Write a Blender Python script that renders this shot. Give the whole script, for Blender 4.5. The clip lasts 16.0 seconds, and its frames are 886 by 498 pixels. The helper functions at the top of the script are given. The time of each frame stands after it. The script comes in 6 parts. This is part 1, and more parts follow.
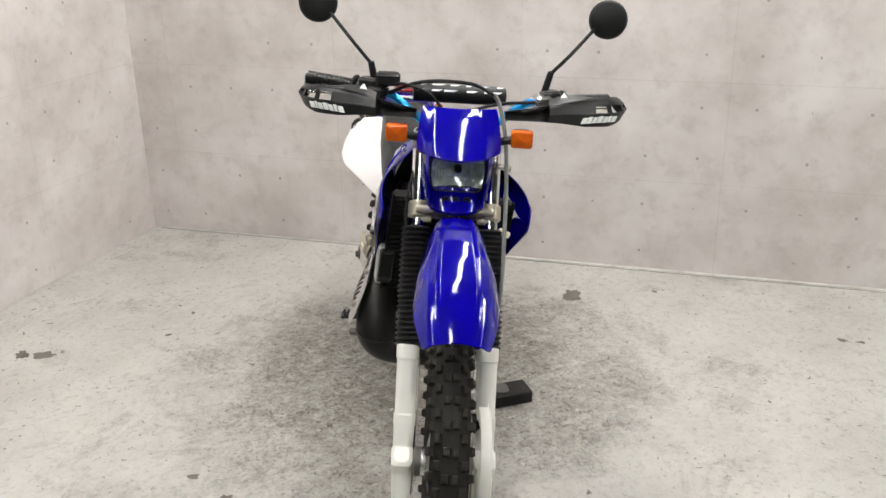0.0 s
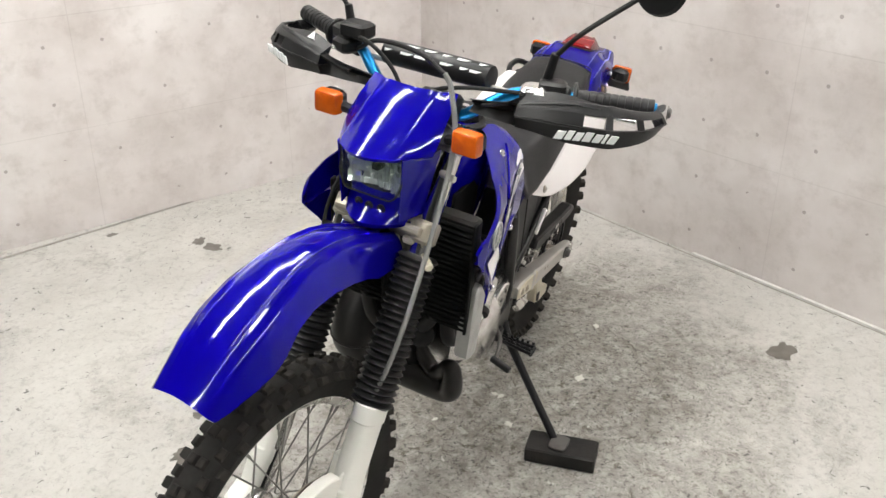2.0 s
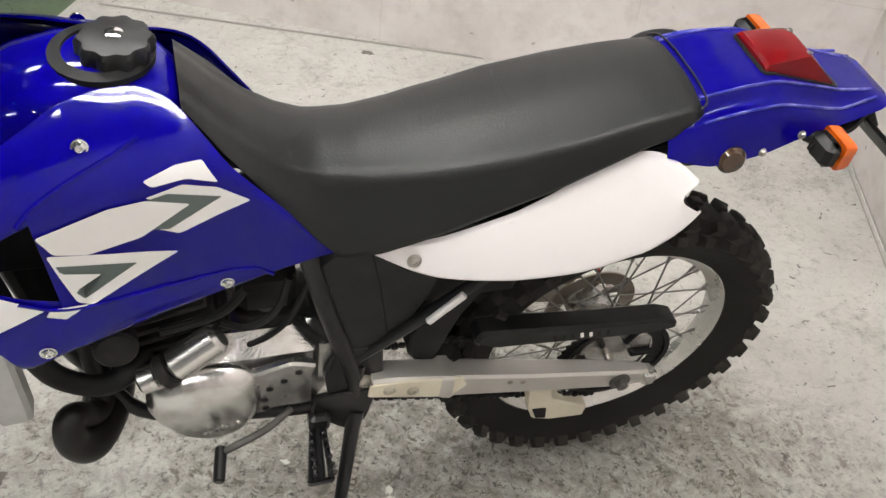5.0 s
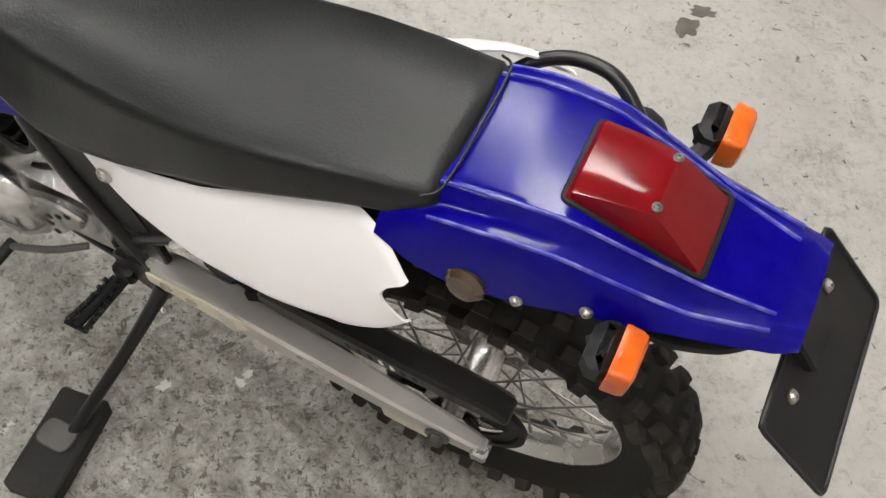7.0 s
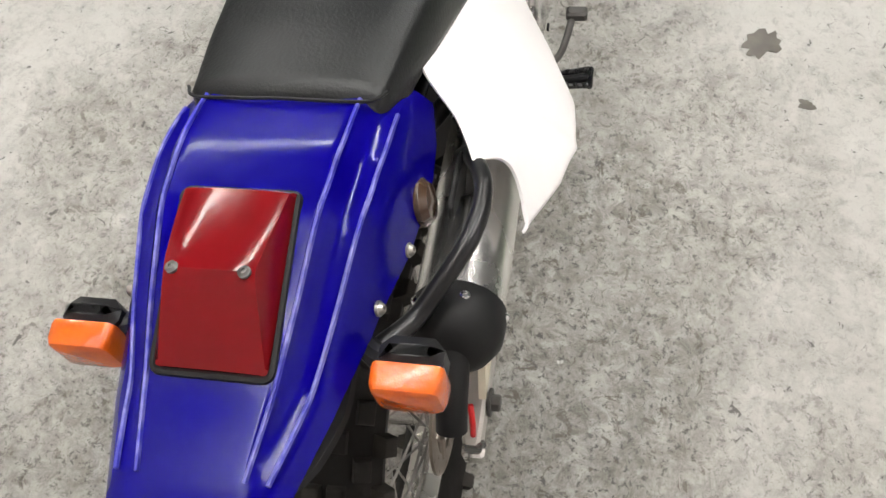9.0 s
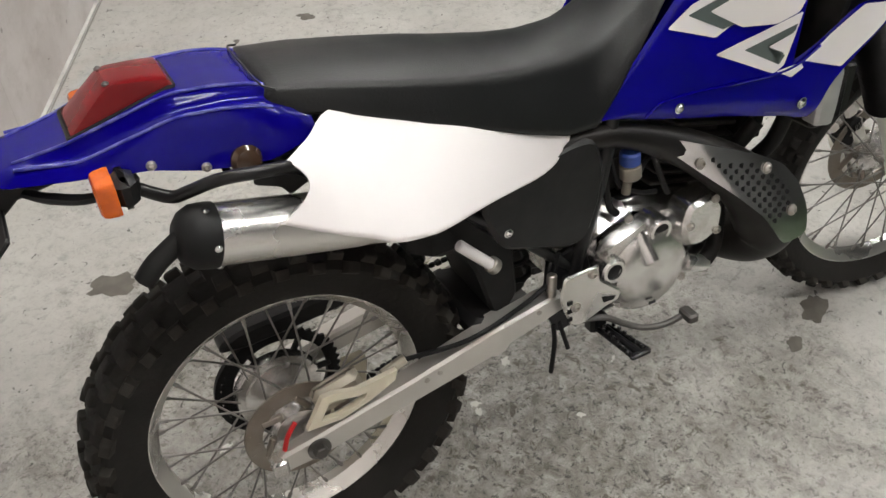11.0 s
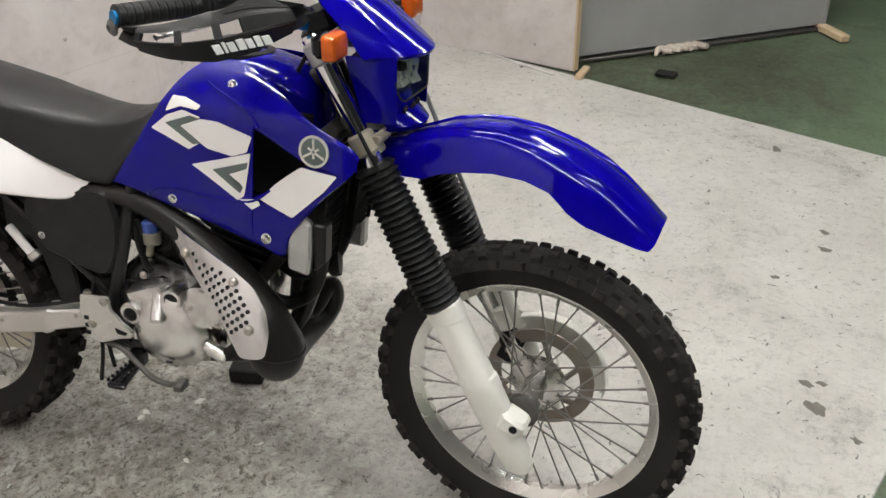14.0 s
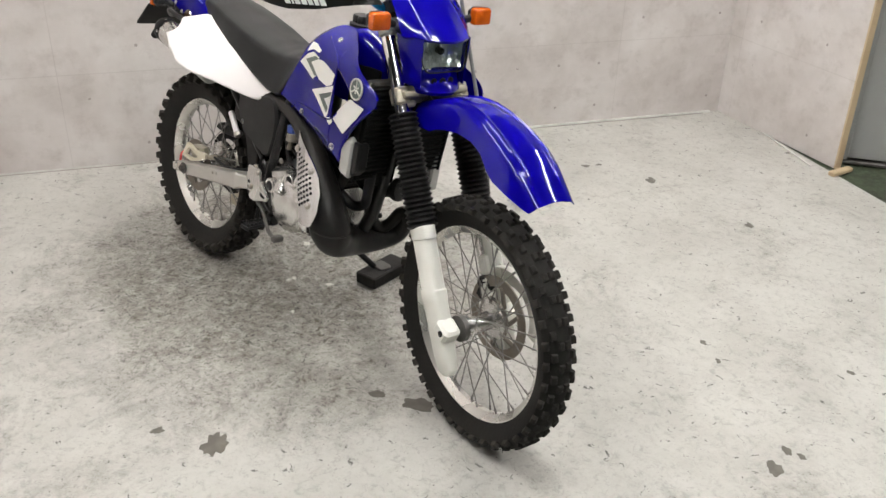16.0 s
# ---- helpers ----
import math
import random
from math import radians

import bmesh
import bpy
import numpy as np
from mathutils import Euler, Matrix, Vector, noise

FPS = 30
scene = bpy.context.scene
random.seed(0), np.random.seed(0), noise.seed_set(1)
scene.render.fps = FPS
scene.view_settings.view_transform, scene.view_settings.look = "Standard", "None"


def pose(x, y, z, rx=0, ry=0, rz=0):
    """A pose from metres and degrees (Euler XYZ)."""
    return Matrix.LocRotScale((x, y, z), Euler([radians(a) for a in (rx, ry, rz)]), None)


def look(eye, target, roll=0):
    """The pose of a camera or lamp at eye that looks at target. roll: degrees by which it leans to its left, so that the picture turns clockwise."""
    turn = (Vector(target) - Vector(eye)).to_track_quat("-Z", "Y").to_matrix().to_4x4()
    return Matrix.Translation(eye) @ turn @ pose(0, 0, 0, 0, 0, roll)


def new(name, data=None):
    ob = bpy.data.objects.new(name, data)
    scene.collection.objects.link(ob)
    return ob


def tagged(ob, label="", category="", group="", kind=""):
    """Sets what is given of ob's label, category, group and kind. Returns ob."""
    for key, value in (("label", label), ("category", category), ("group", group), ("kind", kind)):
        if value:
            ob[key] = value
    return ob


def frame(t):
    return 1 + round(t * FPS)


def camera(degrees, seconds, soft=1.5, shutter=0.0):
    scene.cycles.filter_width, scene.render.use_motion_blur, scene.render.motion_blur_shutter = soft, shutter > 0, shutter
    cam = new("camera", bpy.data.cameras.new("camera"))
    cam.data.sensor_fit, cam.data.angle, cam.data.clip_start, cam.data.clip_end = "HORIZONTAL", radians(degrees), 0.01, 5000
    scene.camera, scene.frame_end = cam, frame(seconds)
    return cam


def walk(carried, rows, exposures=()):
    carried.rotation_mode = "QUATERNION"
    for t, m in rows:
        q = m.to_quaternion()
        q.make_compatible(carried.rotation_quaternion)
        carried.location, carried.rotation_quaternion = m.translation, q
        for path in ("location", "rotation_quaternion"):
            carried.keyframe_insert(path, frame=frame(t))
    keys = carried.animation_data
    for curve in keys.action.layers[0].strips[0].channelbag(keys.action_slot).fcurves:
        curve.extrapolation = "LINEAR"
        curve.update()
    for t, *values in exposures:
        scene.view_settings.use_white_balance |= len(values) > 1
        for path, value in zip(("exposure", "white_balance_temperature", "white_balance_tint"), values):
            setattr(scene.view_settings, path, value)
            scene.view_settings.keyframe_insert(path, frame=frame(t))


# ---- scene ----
# ---------------------------------------------------------------- camera
cam = camera(52.3, 16.0, soft=1.5, shutter=0.0)
PATH = [
    (0, (3.281, -0.098, 1.634), (1.427, 0.085, 0.907), -1.1),
    (0.5, (3.13, 0.196, 1.648), (1.282, 0.133, 0.886), 0.0),
    (1, (2.938, 0.427, 1.624), (1.129, 0.168, 0.812), 2.1),
    (1.5, (2.719, 0.727, 1.615), (1.006, 0.159, 0.753), -0.2),
    (2, (2.464, 0.99, 1.606), (0.878, 0.157, 0.717), -0.1),
    (2.5, (2.168, 1.162, 1.587), (0.746, 0.099, 0.668), -1.4),
    (3, (1.842, 1.317, 1.552), (0.686, 0.009, 0.575), 0.3),
    (3.5, (1.507, 1.296, 1.488), (0.499, -0.021, 0.371), 1.2),
    (4, (1.224, 1.246, 1.496), (0.402, -0.141, 0.313), 2.1),
    (4.5, (0.941, 1.239, 1.49), (0.317, -0.206, 0.256), 4.8),
    (4.7, (0.847, 1.206, 1.489), (0.268, -0.269, 0.27), 6.3),
    (6.8, (-0.068, 0.726, 1.561), (0.231, -0.415, -0.054), 8.0),
    (7, (-0.132, 0.66, 1.558), (0.243, -0.422, -0.082), 11.1),
    (7.5, (-0.246, 0.495, 1.553), (0.318, -0.345, -0.172), 12.6),
    (8, (-0.3, 0.305, 1.549), (0.377, -0.329, -0.223), 11.7),
    (8.2, (-0.335, 0.232, 1.549), (0.426, -0.253, -0.236), 9.1),
    (10.3, (-0.385, -0.69, 1.559), (0.336, 0.348, 0.009), 0.4),
    (10.5, (-0.333, -0.764, 1.552), (0.394, 0.375, 0.078), 1.5),
    (11, (-0.145, -0.952, 1.589), (0.453, 0.371, 0.213), -1.0),
    (11.5, (0.123, -1.204, 1.597), (0.517, 0.231, 0.26), -0.8),
    (12, (0.413, -1.266, 1.582), (0.758, 0.302, 0.39), -1.0),
    (12.5, (0.722, -1.281, 1.597), (0.812, 0.302, 0.378), -2.9),
    (13, (1.038, -1.348, 1.609), (0.889, 0.198, 0.351), -2.0),
    (13.5, (1.37, -1.299, 1.588), (1.144, 0.303, 0.412), -0.8),
    (14, (1.684, -1.325, 1.62), (1.169, 0.273, 0.534), -1.2),
    (14.5, (2.017, -1.398, 1.639), (1.269, 0.104, 0.551), -0.0),
    (15, (2.321, -1.345, 1.621), (1.41, 0.077, 0.549), 0.1),
    (15.5, (2.649, -1.31, 1.637), (1.428, -0.136, 0.574), -0.0),
    (16, (2.901, -1.321, 1.658), (1.56, -0.179, 0.711), 1.7),
]
walk(cam, [(t, look(eye, target, roll)) for t, eye, target, roll in PATH], exposures=[(0, 0.02), (1.5, 0.08), (2, 0.2), (3, 0.47), (4, 0.60), (4.5, 0.36), (7, -0.10), (8, 0.06), (10.5, -0.1), (11, -0.30), (11.5, -0.53), (12.5, -0.46), (13.5, -0.24), (14.5, -0.13), (16, 0.02)])

# ---------------------------------------------------------------- light
world = bpy.data.worlds.new("world")
scene.world = world
world.use_nodes = True
world.node_tree.nodes["Background"].inputs["Color"].default_value = (0.80, 0.88, 1.0, 1)
world.node_tree.nodes["Background"].inputs["Strength"].default_value = 0.25

# The room: origin in the corner behind the bike's right side, u along the back wall, v out from it.
ROOM_O = Vector((-1.462, -1.19, 0.0))
ROOM_U = Vector((0.377, 0.9262, 0.0))
ROOM_V = Vector((0.9262, -0.377, 0.0))
ROOM = Matrix(((ROOM_U.x, ROOM_V.x, 0, ROOM_O.x), (ROOM_U.y, ROOM_V.y, 0, ROOM_O.y), (0, 0, -1, 0), (0, 0, 0, 1)))


def room(u, v, z=0.0):
    return ROOM_O + ROOM_U * u + ROOM_V * v + Vector((0, 0, z))


# ---------------------------------------------------------------- materials
def ramp(nodes, links, source, stops):
    node = nodes.new("ShaderNodeValToRGB")
    while len(node.color_ramp.elements) < len(stops):
        node.color_ramp.elements.new(0.5)
    for element, (place, colour) in zip(node.color_ramp.elements, stops):
        element.position, element.color = place, (*colour, 1)
    links.new(source, node.inputs[0])
    return node.outputs[0]


def material(name, colour, rough=0.5, metal=0.0, grain=0.0, grain_scale=60.0, wear=0.0, wear_scale=6.0, wear_colour=None,
             bump=0.0, bump_scale=80.0, coat=0.0, transmission=0.0, spec=0.5, rough_vary=0.0):
    """A painted, cast or moulded surface: base colour with fine grain, larger wear and a fine relief."""
    m = bpy.data.materials.new(name)
    m.use_nodes = True
    nodes, links = m.node_tree.nodes, m.node_tree.links
    b = nodes["Principled BSDF"]
    b.inputs["Base Color"].default_value = (*colour, 1)
    b.inputs["Roughness"].default_value = rough
    b.inputs["Metallic"].default_value = metal
    b.inputs["Coat Weight"].default_value = coat
    b.inputs["Coat Roughness"].default_value = 0.06
    b.inputs["Transmission Weight"].default_value = transmission
    b.inputs["Specular IOR Level"].default_value = spec
    where = nodes.new("ShaderNodeTexCoord").outputs["Object"]
    current = None
    if grain or wear:
        rgb = nodes.new("ShaderNodeRGB")
        rgb.outputs[0].default_value = (*colour, 1)
        current = rgb.outputs[0]
        for amount, scale, detail, tint in ((grain, grain_scale, 4, None), (wear, wear_scale, 6, wear_colour)):
            if not amount:
                continue
            tex = nodes.new("ShaderNodeTexNoise")
            tex.inputs["Scale"].default_value, tex.inputs["Detail"].default_value = scale, detail
            links.new(where, tex.inputs["Vector"])
            other = tint or tuple(min(1, c * 0.45) for c in colour)
            mix = nodes.new("ShaderNodeMix")
            mix.data_type = "RGBA"
            mask = ramp(nodes, links, tex.outputs["Fac"], [(0.42, (0, 0, 0)), (0.72, (amount,) * 3)])
            links.new(mask, mix.inputs["Factor"])
            links.new(current, mix.inputs["A"])
            mix.inputs["B"].default_value = (*other, 1)
            current = mix.outputs["Result"]
        links.new(current, b.inputs["Base Color"])
    if rough_vary:
        tex = nodes.new("ShaderNodeTexNoise")
        tex.inputs["Scale"].default_value, tex.inputs["Detail"].default_value = 9.0, 8
        links.new(where, tex.inputs["Vector"])
        span = nodes.new("ShaderNodeMapRange")
        span.inputs["From Min"].default_value, span.inputs["From Max"].default_value = 0.3, 0.7
        span.inputs["To Min"].default_value, span.inputs["To Max"].default_value = max(0.02, rough - rough_vary), rough + rough_vary
        links.new(tex.outputs["Fac"], span.inputs["Value"])
        links.new(span.outputs[0], b.inputs["Roughness"])
    if bump:
        tex = nodes.new("ShaderNodeTexNoise")
        tex.inputs["Scale"].default_value, tex.inputs["Detail"].default_value = bump_scale, 5
        links.new(where, tex.inputs["Vector"])
        node = nodes.new("ShaderNodeBump")
        node.inputs["Strength"].default_value, node.inputs["Distance"].default_value = bump, 0.004
        links.new(tex.outputs["Fac"], node.inputs["Height"])
        links.new(node.outputs[0], b.inputs["Normal"])
    return m


def floor_material(name, pale, mid, dark, stain=1.0, worn=(0.28, 0.10)):
    """Worn painted concrete: cloudy paint, chipped flecks, dark oil marks and a fine relief."""
    m = bpy.data.materials.new(name)
    m.use_nodes = True
    nodes, links = m.node_tree.nodes, m.node_tree.links
    b = nodes["Principled BSDF"]
    where = nodes.new("ShaderNodeTexCoord").outputs["Object"]

    def noise_at(scale, detail, rough=0.55, warp=0.0):
        tex = nodes.new("ShaderNodeTexNoise")
        tex.inputs["Scale"].default_value, tex.inputs["Detail"].default_value = scale, detail
        tex.inputs["Roughness"].default_value, tex.inputs["Distortion"].default_value = rough, warp
        links.new(where, tex.inputs["Vector"])
        return tex.outputs["Fac"]

    def over(base, mask, colour):
        mix = nodes.new("ShaderNodeMix")
        mix.data_type = "RGBA"
        links.new(mask, mix.inputs["Factor"])
        links.new(base, mix.inputs["A"])
        mix.inputs["B"].default_value = (*colour, 1)
        return mix.outputs["Result"]

    def times(a, c):
        node = nodes.new("ShaderNodeMath")
        node.operation = "MULTIPLY"
        links.new(a, node.inputs[0])
        links.new(c, node.inputs[1])
        return node.outputs[0]

    # wear and dirt round one spot; on FLOOR also painted shade about the bike
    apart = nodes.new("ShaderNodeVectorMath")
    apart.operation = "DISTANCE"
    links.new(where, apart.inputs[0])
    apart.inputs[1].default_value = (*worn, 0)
    dirt_shade = nodes.new("ShaderNodeMapRange")
    dirt_shade.inputs["From Min"].default_value, dirt_shade.inputs["From Max"].default_value = 0.32, 1.06
    dirt_shade.inputs["To Min"].default_value, dirt_shade.inputs["To Max"].default_value = 0.31, -0.12
    links.new(apart.outputs["Value"], dirt_shade.inputs["Value"])
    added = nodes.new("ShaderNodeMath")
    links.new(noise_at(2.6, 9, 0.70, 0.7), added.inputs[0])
    links.new(dirt_shade.outputs[0], added.inputs[1])
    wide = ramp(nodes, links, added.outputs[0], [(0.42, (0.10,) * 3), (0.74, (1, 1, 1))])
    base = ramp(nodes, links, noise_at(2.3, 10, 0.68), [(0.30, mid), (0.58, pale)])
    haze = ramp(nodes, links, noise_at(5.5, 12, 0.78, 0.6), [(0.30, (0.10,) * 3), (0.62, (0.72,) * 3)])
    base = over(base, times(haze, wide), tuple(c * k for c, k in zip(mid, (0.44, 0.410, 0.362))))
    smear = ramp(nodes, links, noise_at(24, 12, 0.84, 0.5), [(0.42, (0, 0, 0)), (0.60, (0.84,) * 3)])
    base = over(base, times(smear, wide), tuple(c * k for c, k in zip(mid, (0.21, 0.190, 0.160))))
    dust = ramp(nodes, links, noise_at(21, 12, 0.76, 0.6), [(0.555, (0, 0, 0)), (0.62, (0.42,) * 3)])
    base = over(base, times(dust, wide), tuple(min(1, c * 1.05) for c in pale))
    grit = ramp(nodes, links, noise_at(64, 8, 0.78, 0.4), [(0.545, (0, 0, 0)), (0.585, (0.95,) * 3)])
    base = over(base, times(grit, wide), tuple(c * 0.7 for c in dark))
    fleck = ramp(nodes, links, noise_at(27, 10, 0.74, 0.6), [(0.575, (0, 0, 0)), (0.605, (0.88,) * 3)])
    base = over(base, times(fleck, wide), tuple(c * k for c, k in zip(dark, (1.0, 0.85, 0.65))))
    faint = ramp(nodes, links, noise_at(30, 12, 0.80, 0.5), [(0.52, (0, 0, 0)), (0.62, (0.50,) * 3)])
    base = over(base, faint, tuple(c * 0.55 for c in mid))
    chips = ramp(nodes, links, noise_at(34, 7, 0.66, 0.8), [(0.635, (0, 0, 0)), (0.655, (0.85,) * 3)])
    base = over(base, chips, tuple(c * 0.8 for c in dark))
    spots = ramp(nodes, links, noise_at(6.5, 9, 0.74, 0.9), [(0.675, (0, 0, 0)), (0.70, (0.75 * stain,) * 3)])
    base = over(base, spots, tuple(c * 1.5 for c in dark))
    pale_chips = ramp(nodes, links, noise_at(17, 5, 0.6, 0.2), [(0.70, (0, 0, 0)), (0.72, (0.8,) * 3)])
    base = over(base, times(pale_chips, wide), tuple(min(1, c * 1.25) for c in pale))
    links.new(base, b.inputs["Base Color"])
    gloss = nodes.new("ShaderNodeMapRange")
    gloss.inputs["To Min"].default_value, gloss.inputs["To Max"].default_value = 0.36, 0.66
    links.new(noise_at(5, 8), gloss.inputs["Value"])
    links.new(gloss.outputs[0], b.inputs["Roughness"])
    node = nodes.new("ShaderNodeBump")
    node.inputs["Strength"].default_value, node.inputs["Distance"].default_value = 0.35, 0.003
    links.new(noise_at(40, 8, 0.7), node.inputs["Height"])
    links.new(node.outputs[0], b.inputs["Normal"])
    return m


def wall_material(name):
    """Wall covering with the look of board-formed concrete: clouds, faint board joints and tie holes. Wall axes: x along, y up."""
    m = bpy.data.materials.new(name)
    m.use_nodes = True
    nodes, links = m.node_tree.nodes, m.node_tree.links
    b = nodes["Principled BSDF"]
    b.inputs["Roughness"].default_value = 0.72
    where = nodes.new("ShaderNodeTexCoord").outputs["Object"]
    split = nodes.new("ShaderNodeSeparateXYZ")
    links.new(where, split.inputs[0])

    def math_node(kind, a, c=None, d=None):
        node = nodes.new("ShaderNodeMath")
        node.operation = kind
        for k, value in enumerate((a, c, d)):
            if value is None:
                continue
            if isinstance(value, (int, float)):
                node.inputs[k].default_value = value
            else:
                links.new(value, node.inputs[k])
        return node.outputs[0]

    def near(value, period, shift):
        """Distance to the nearest multiple of period."""
        return math_node("PINGPONG", math_node("ADD", value, shift), period / 2)

    def noise_at(scale, detail, rough=0.6):
        tex = nodes.new("ShaderNodeTexNoise")
        tex.inputs["Scale"].default_value, tex.inputs["Detail"].default_value, tex.inputs["Roughness"].default_value = scale, detail, rough
        links.new(where, tex.inputs["Vector"])
        return tex.outputs["Fac"]

    base = ramp(nodes, links, noise_at(1.7, 8, 0.62), [(0.32, (0.455, 0.415, 0.395)), (0.50, (0.585, 0.545, 0.528)), (0.66, (0.675, 0.642, 0.628))])
    streak = ramp(nodes, links, noise_at(9, 8, 0.7), [(0.50, (0, 0, 0)), (0.72, (0.42,) * 3)])
    mix = nodes.new("ShaderNodeMix")
    mix.data_type = "RGBA"
    links.new(streak, mix.inputs["Factor"])
    links.new(base, mix.inputs["A"])
    mix.inputs["B"].default_value = (0.33, 0.285, 0.265, 1)
    base = mix.outputs["Result"]
    along, up = split.outputs["X"], split.outputs["Y"]
    joint = math_node("MINIMUM", near(along, 0.90, 0.13), near(up, 0.45, 0.02))
    joint = math_node("LESS_THAN", joint, 0.0022)
    joint = math_node("MULTIPLY", joint, math_node("MULTIPLY", noise_at(3.0, 4), 0.32))
    hole = math_node("SQRT", math_node("ADD", math_node("POWER", near(along, 0.225, 0.02), 2.0), math_node("POWER", near(up, 0.225, 0.13), 2.0)))
    hole = math_node("MULTIPLY", math_node("LESS_THAN", hole, 0.0070), math_node("GREATER_THAN", noise_at(6.0, 2), 0.50))
    hole = math_node("MULTIPLY", hole, 0.60)
    for mask, colour in ((joint, (0.24, 0.205, 0.19)), (hole, (0.19, 0.16, 0.15))):
        mix = nodes.new("ShaderNodeMix")
        mix.data_type = "RGBA"
        links.new(mask, mix.inputs["Factor"])
        links.new(base, mix.inputs["A"])
        mix.inputs["B"].default_value = (*colour, 1)
        base = mix.outputs["Result"]
    links.new(base, b.inputs["Base Color"])
    node = nodes.new("ShaderNodeBump")
    node.inputs["Strength"].default_value, node.inputs["Distance"].default_value = 0.12, 0.003
    links.new(noise_at(30, 6), node.inputs["Height"])
    links.new(node.outputs[0], b.inputs["Normal"])
    return m


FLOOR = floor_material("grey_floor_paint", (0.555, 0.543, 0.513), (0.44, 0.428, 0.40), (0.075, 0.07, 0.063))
GREEN = floor_material("green_floor_paint", (0.108, 0.158, 0.094), (0.090, 0.102, 0.066), (0.035, 0.036, 0.03), 0.6, (1.5, 2.9))
WALL = wall_material("concrete_wall_covering")
PLAIN = material("plain_wall", (0.24, 0.24, 0.235), 0.8, wear=0.3, wear_scale=1.5, wear_colour=(0.26, 0.26, 0.25))
CEILING = material("ceiling_board", (0.10, 0.10, 0.10), 0.9, wear=0.25, wear_scale=1.2, wear_colour=(0.07, 0.07, 0.07))
BLUE = material("blue_plastic", (0.0020, 0.0004, 0.190), 0.08, spec=0.30, wear=0.12, wear_scale=14, wear_colour=(0.010, 0.005, 0.29), rough_vary=0.05)
BLUE_TAIL = material("worn_blue_plastic", (0.0018, 0.0003, 0.135), 0.15, spec=0.16, wear=0.16, wear_scale=38, wear_colour=(0.016, 0.013, 0.25), rough_vary=0.07, bump=0.03, bump_scale=30)
SCUFFED = material("scuffed_blue_edge", (0.012, 0.012, 0.25), 0.45, wear=0.75, wear_scale=45, wear_colour=(0.22, 0.22, 0.50))
# lighter than RUBBER: dusty wear, plus groove shade put into the two colours
KNOB = material("worn_lit_tread_rubber", (0.020, 0.0185, 0.017), 0.85, spec=0.25, wear=0.7, wear_scale=14, wear_colour=(0.055, 0.048, 0.038), bump=0.3, bump_scale=120)
SLAT = material("dull_radiator_black", (0.006, 0.006, 0.006), 0.75, spec=0.12, wear=0.3, wear_scale=30, wear_colour=(0.016, 0.015, 0.014))
DARK_STEEL = material("dull_dark_steel", (0.13, 0.125, 0.12), 0.5, metal=0.7, wear=0.5, wear_scale=25, wear_colour=(0.06, 0.05, 0.042))
HEAT_ALU = material("polished_shield", (0.66, 0.66, 0.66), 0.15, metal=1.0, wear=0.3, wear_scale=12, wear_colour=(0.45, 0.44, 0.43), rough_vary=0.07)
WHITE = material("white_plastic", (0.83, 0.80, 0.80), 0.35, wear=0.15, wear_scale=5, wear_colour=(0.74, 0.70, 0.69), rough_vary=0.08)
GUARD_WHITE = material("fork_guard_white", (0.85, 0.84, 0.79), 0.42, wear=0.2, wear_scale=12, wear_colour=(0.70, 0.68, 0.60))
SEAT = material("seat_vinyl", (0.008, 0.0085, 0.009), 0.40, spec=0.33, grain=0.25, grain_scale=14, bump=0.14, bump_scale=320, rough_vary=0.06, wear=0.2, wear_scale=5, wear_colour=(0.014, 0.015, 0.0155))
RUBBER = material("tyre_rubber", (0.012, 0.011, 0.010), 0.82, spec=0.3, wear=0.45, wear_scale=9, wear_colour=(0.024, 0.021, 0.018), bump=0.3, bump_scale=90)
BLACK = material("black_plastic", (0.007, 0.007, 0.0075), 0.40, spec=0.28, wear=0.3, wear_scale=18, wear_colour=(0.035, 0.035, 0.036), bump=0.06, bump_scale=200)
MATT = material("matt_black", (0.007, 0.007, 0.0075), 0.55, spec=0.22, wear=0.3, wear_scale=12, wear_colour=(0.03, 0.029, 0.027))
# near-black hoses, and engine-bay parts with their shade put into the colour
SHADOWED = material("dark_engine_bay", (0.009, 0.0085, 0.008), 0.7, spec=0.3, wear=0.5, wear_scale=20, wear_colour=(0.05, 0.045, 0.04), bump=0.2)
FRAME = material("black_frame_paint", (0.007, 0.007, 0.008), 0.28, spec=0.3, coat=0.1, wear=0.15, wear_scale=20, wear_colour=(0.04, 0.038, 0.035))
EXHAUST = material("black_exhaust_paint", (0.008, 0.0075, 0.0075), 0.40, spec=0.26, wear=0.5, wear_scale=10, wear_colour=(0.026, 0.022, 0.019), bump=0.08, bump_scale=60)
ALU = material("cast_aluminium", (0.76, 0.75, 0.74), 0.21, metal=0.95, wear=0.55, wear_scale=24, wear_colour=(0.24, 0.215, 0.185), bump=0.14, bump_scale=260, rough_vary=0.1)
POLISHED = material("brushed_aluminium", (0.74, 0.73, 0.71), 0.26, metal=0.95, wear=0.25, wear_scale=7, wear_colour=(0.55, 0.53, 0.50), rough_vary=0.09)
RIM = material("rim_aluminium", (0.80, 0.79, 0.76), 0.27, metal=0.9, wear=0.25, wear_scale=10, wear_colour=(0.5, 0.47, 0.43), rough_vary=0.1)
SWING = material("swingarm_aluminium", (0.66, 0.64, 0.61), 0.40, metal=0.75, wear=0.35, wear_scale=6, wear_colour=(0.45, 0.40, 0.34), rough_vary=0.1)
CHROME = material("chrome", (0.80, 0.80, 0.81), 0.09, metal=1.0)
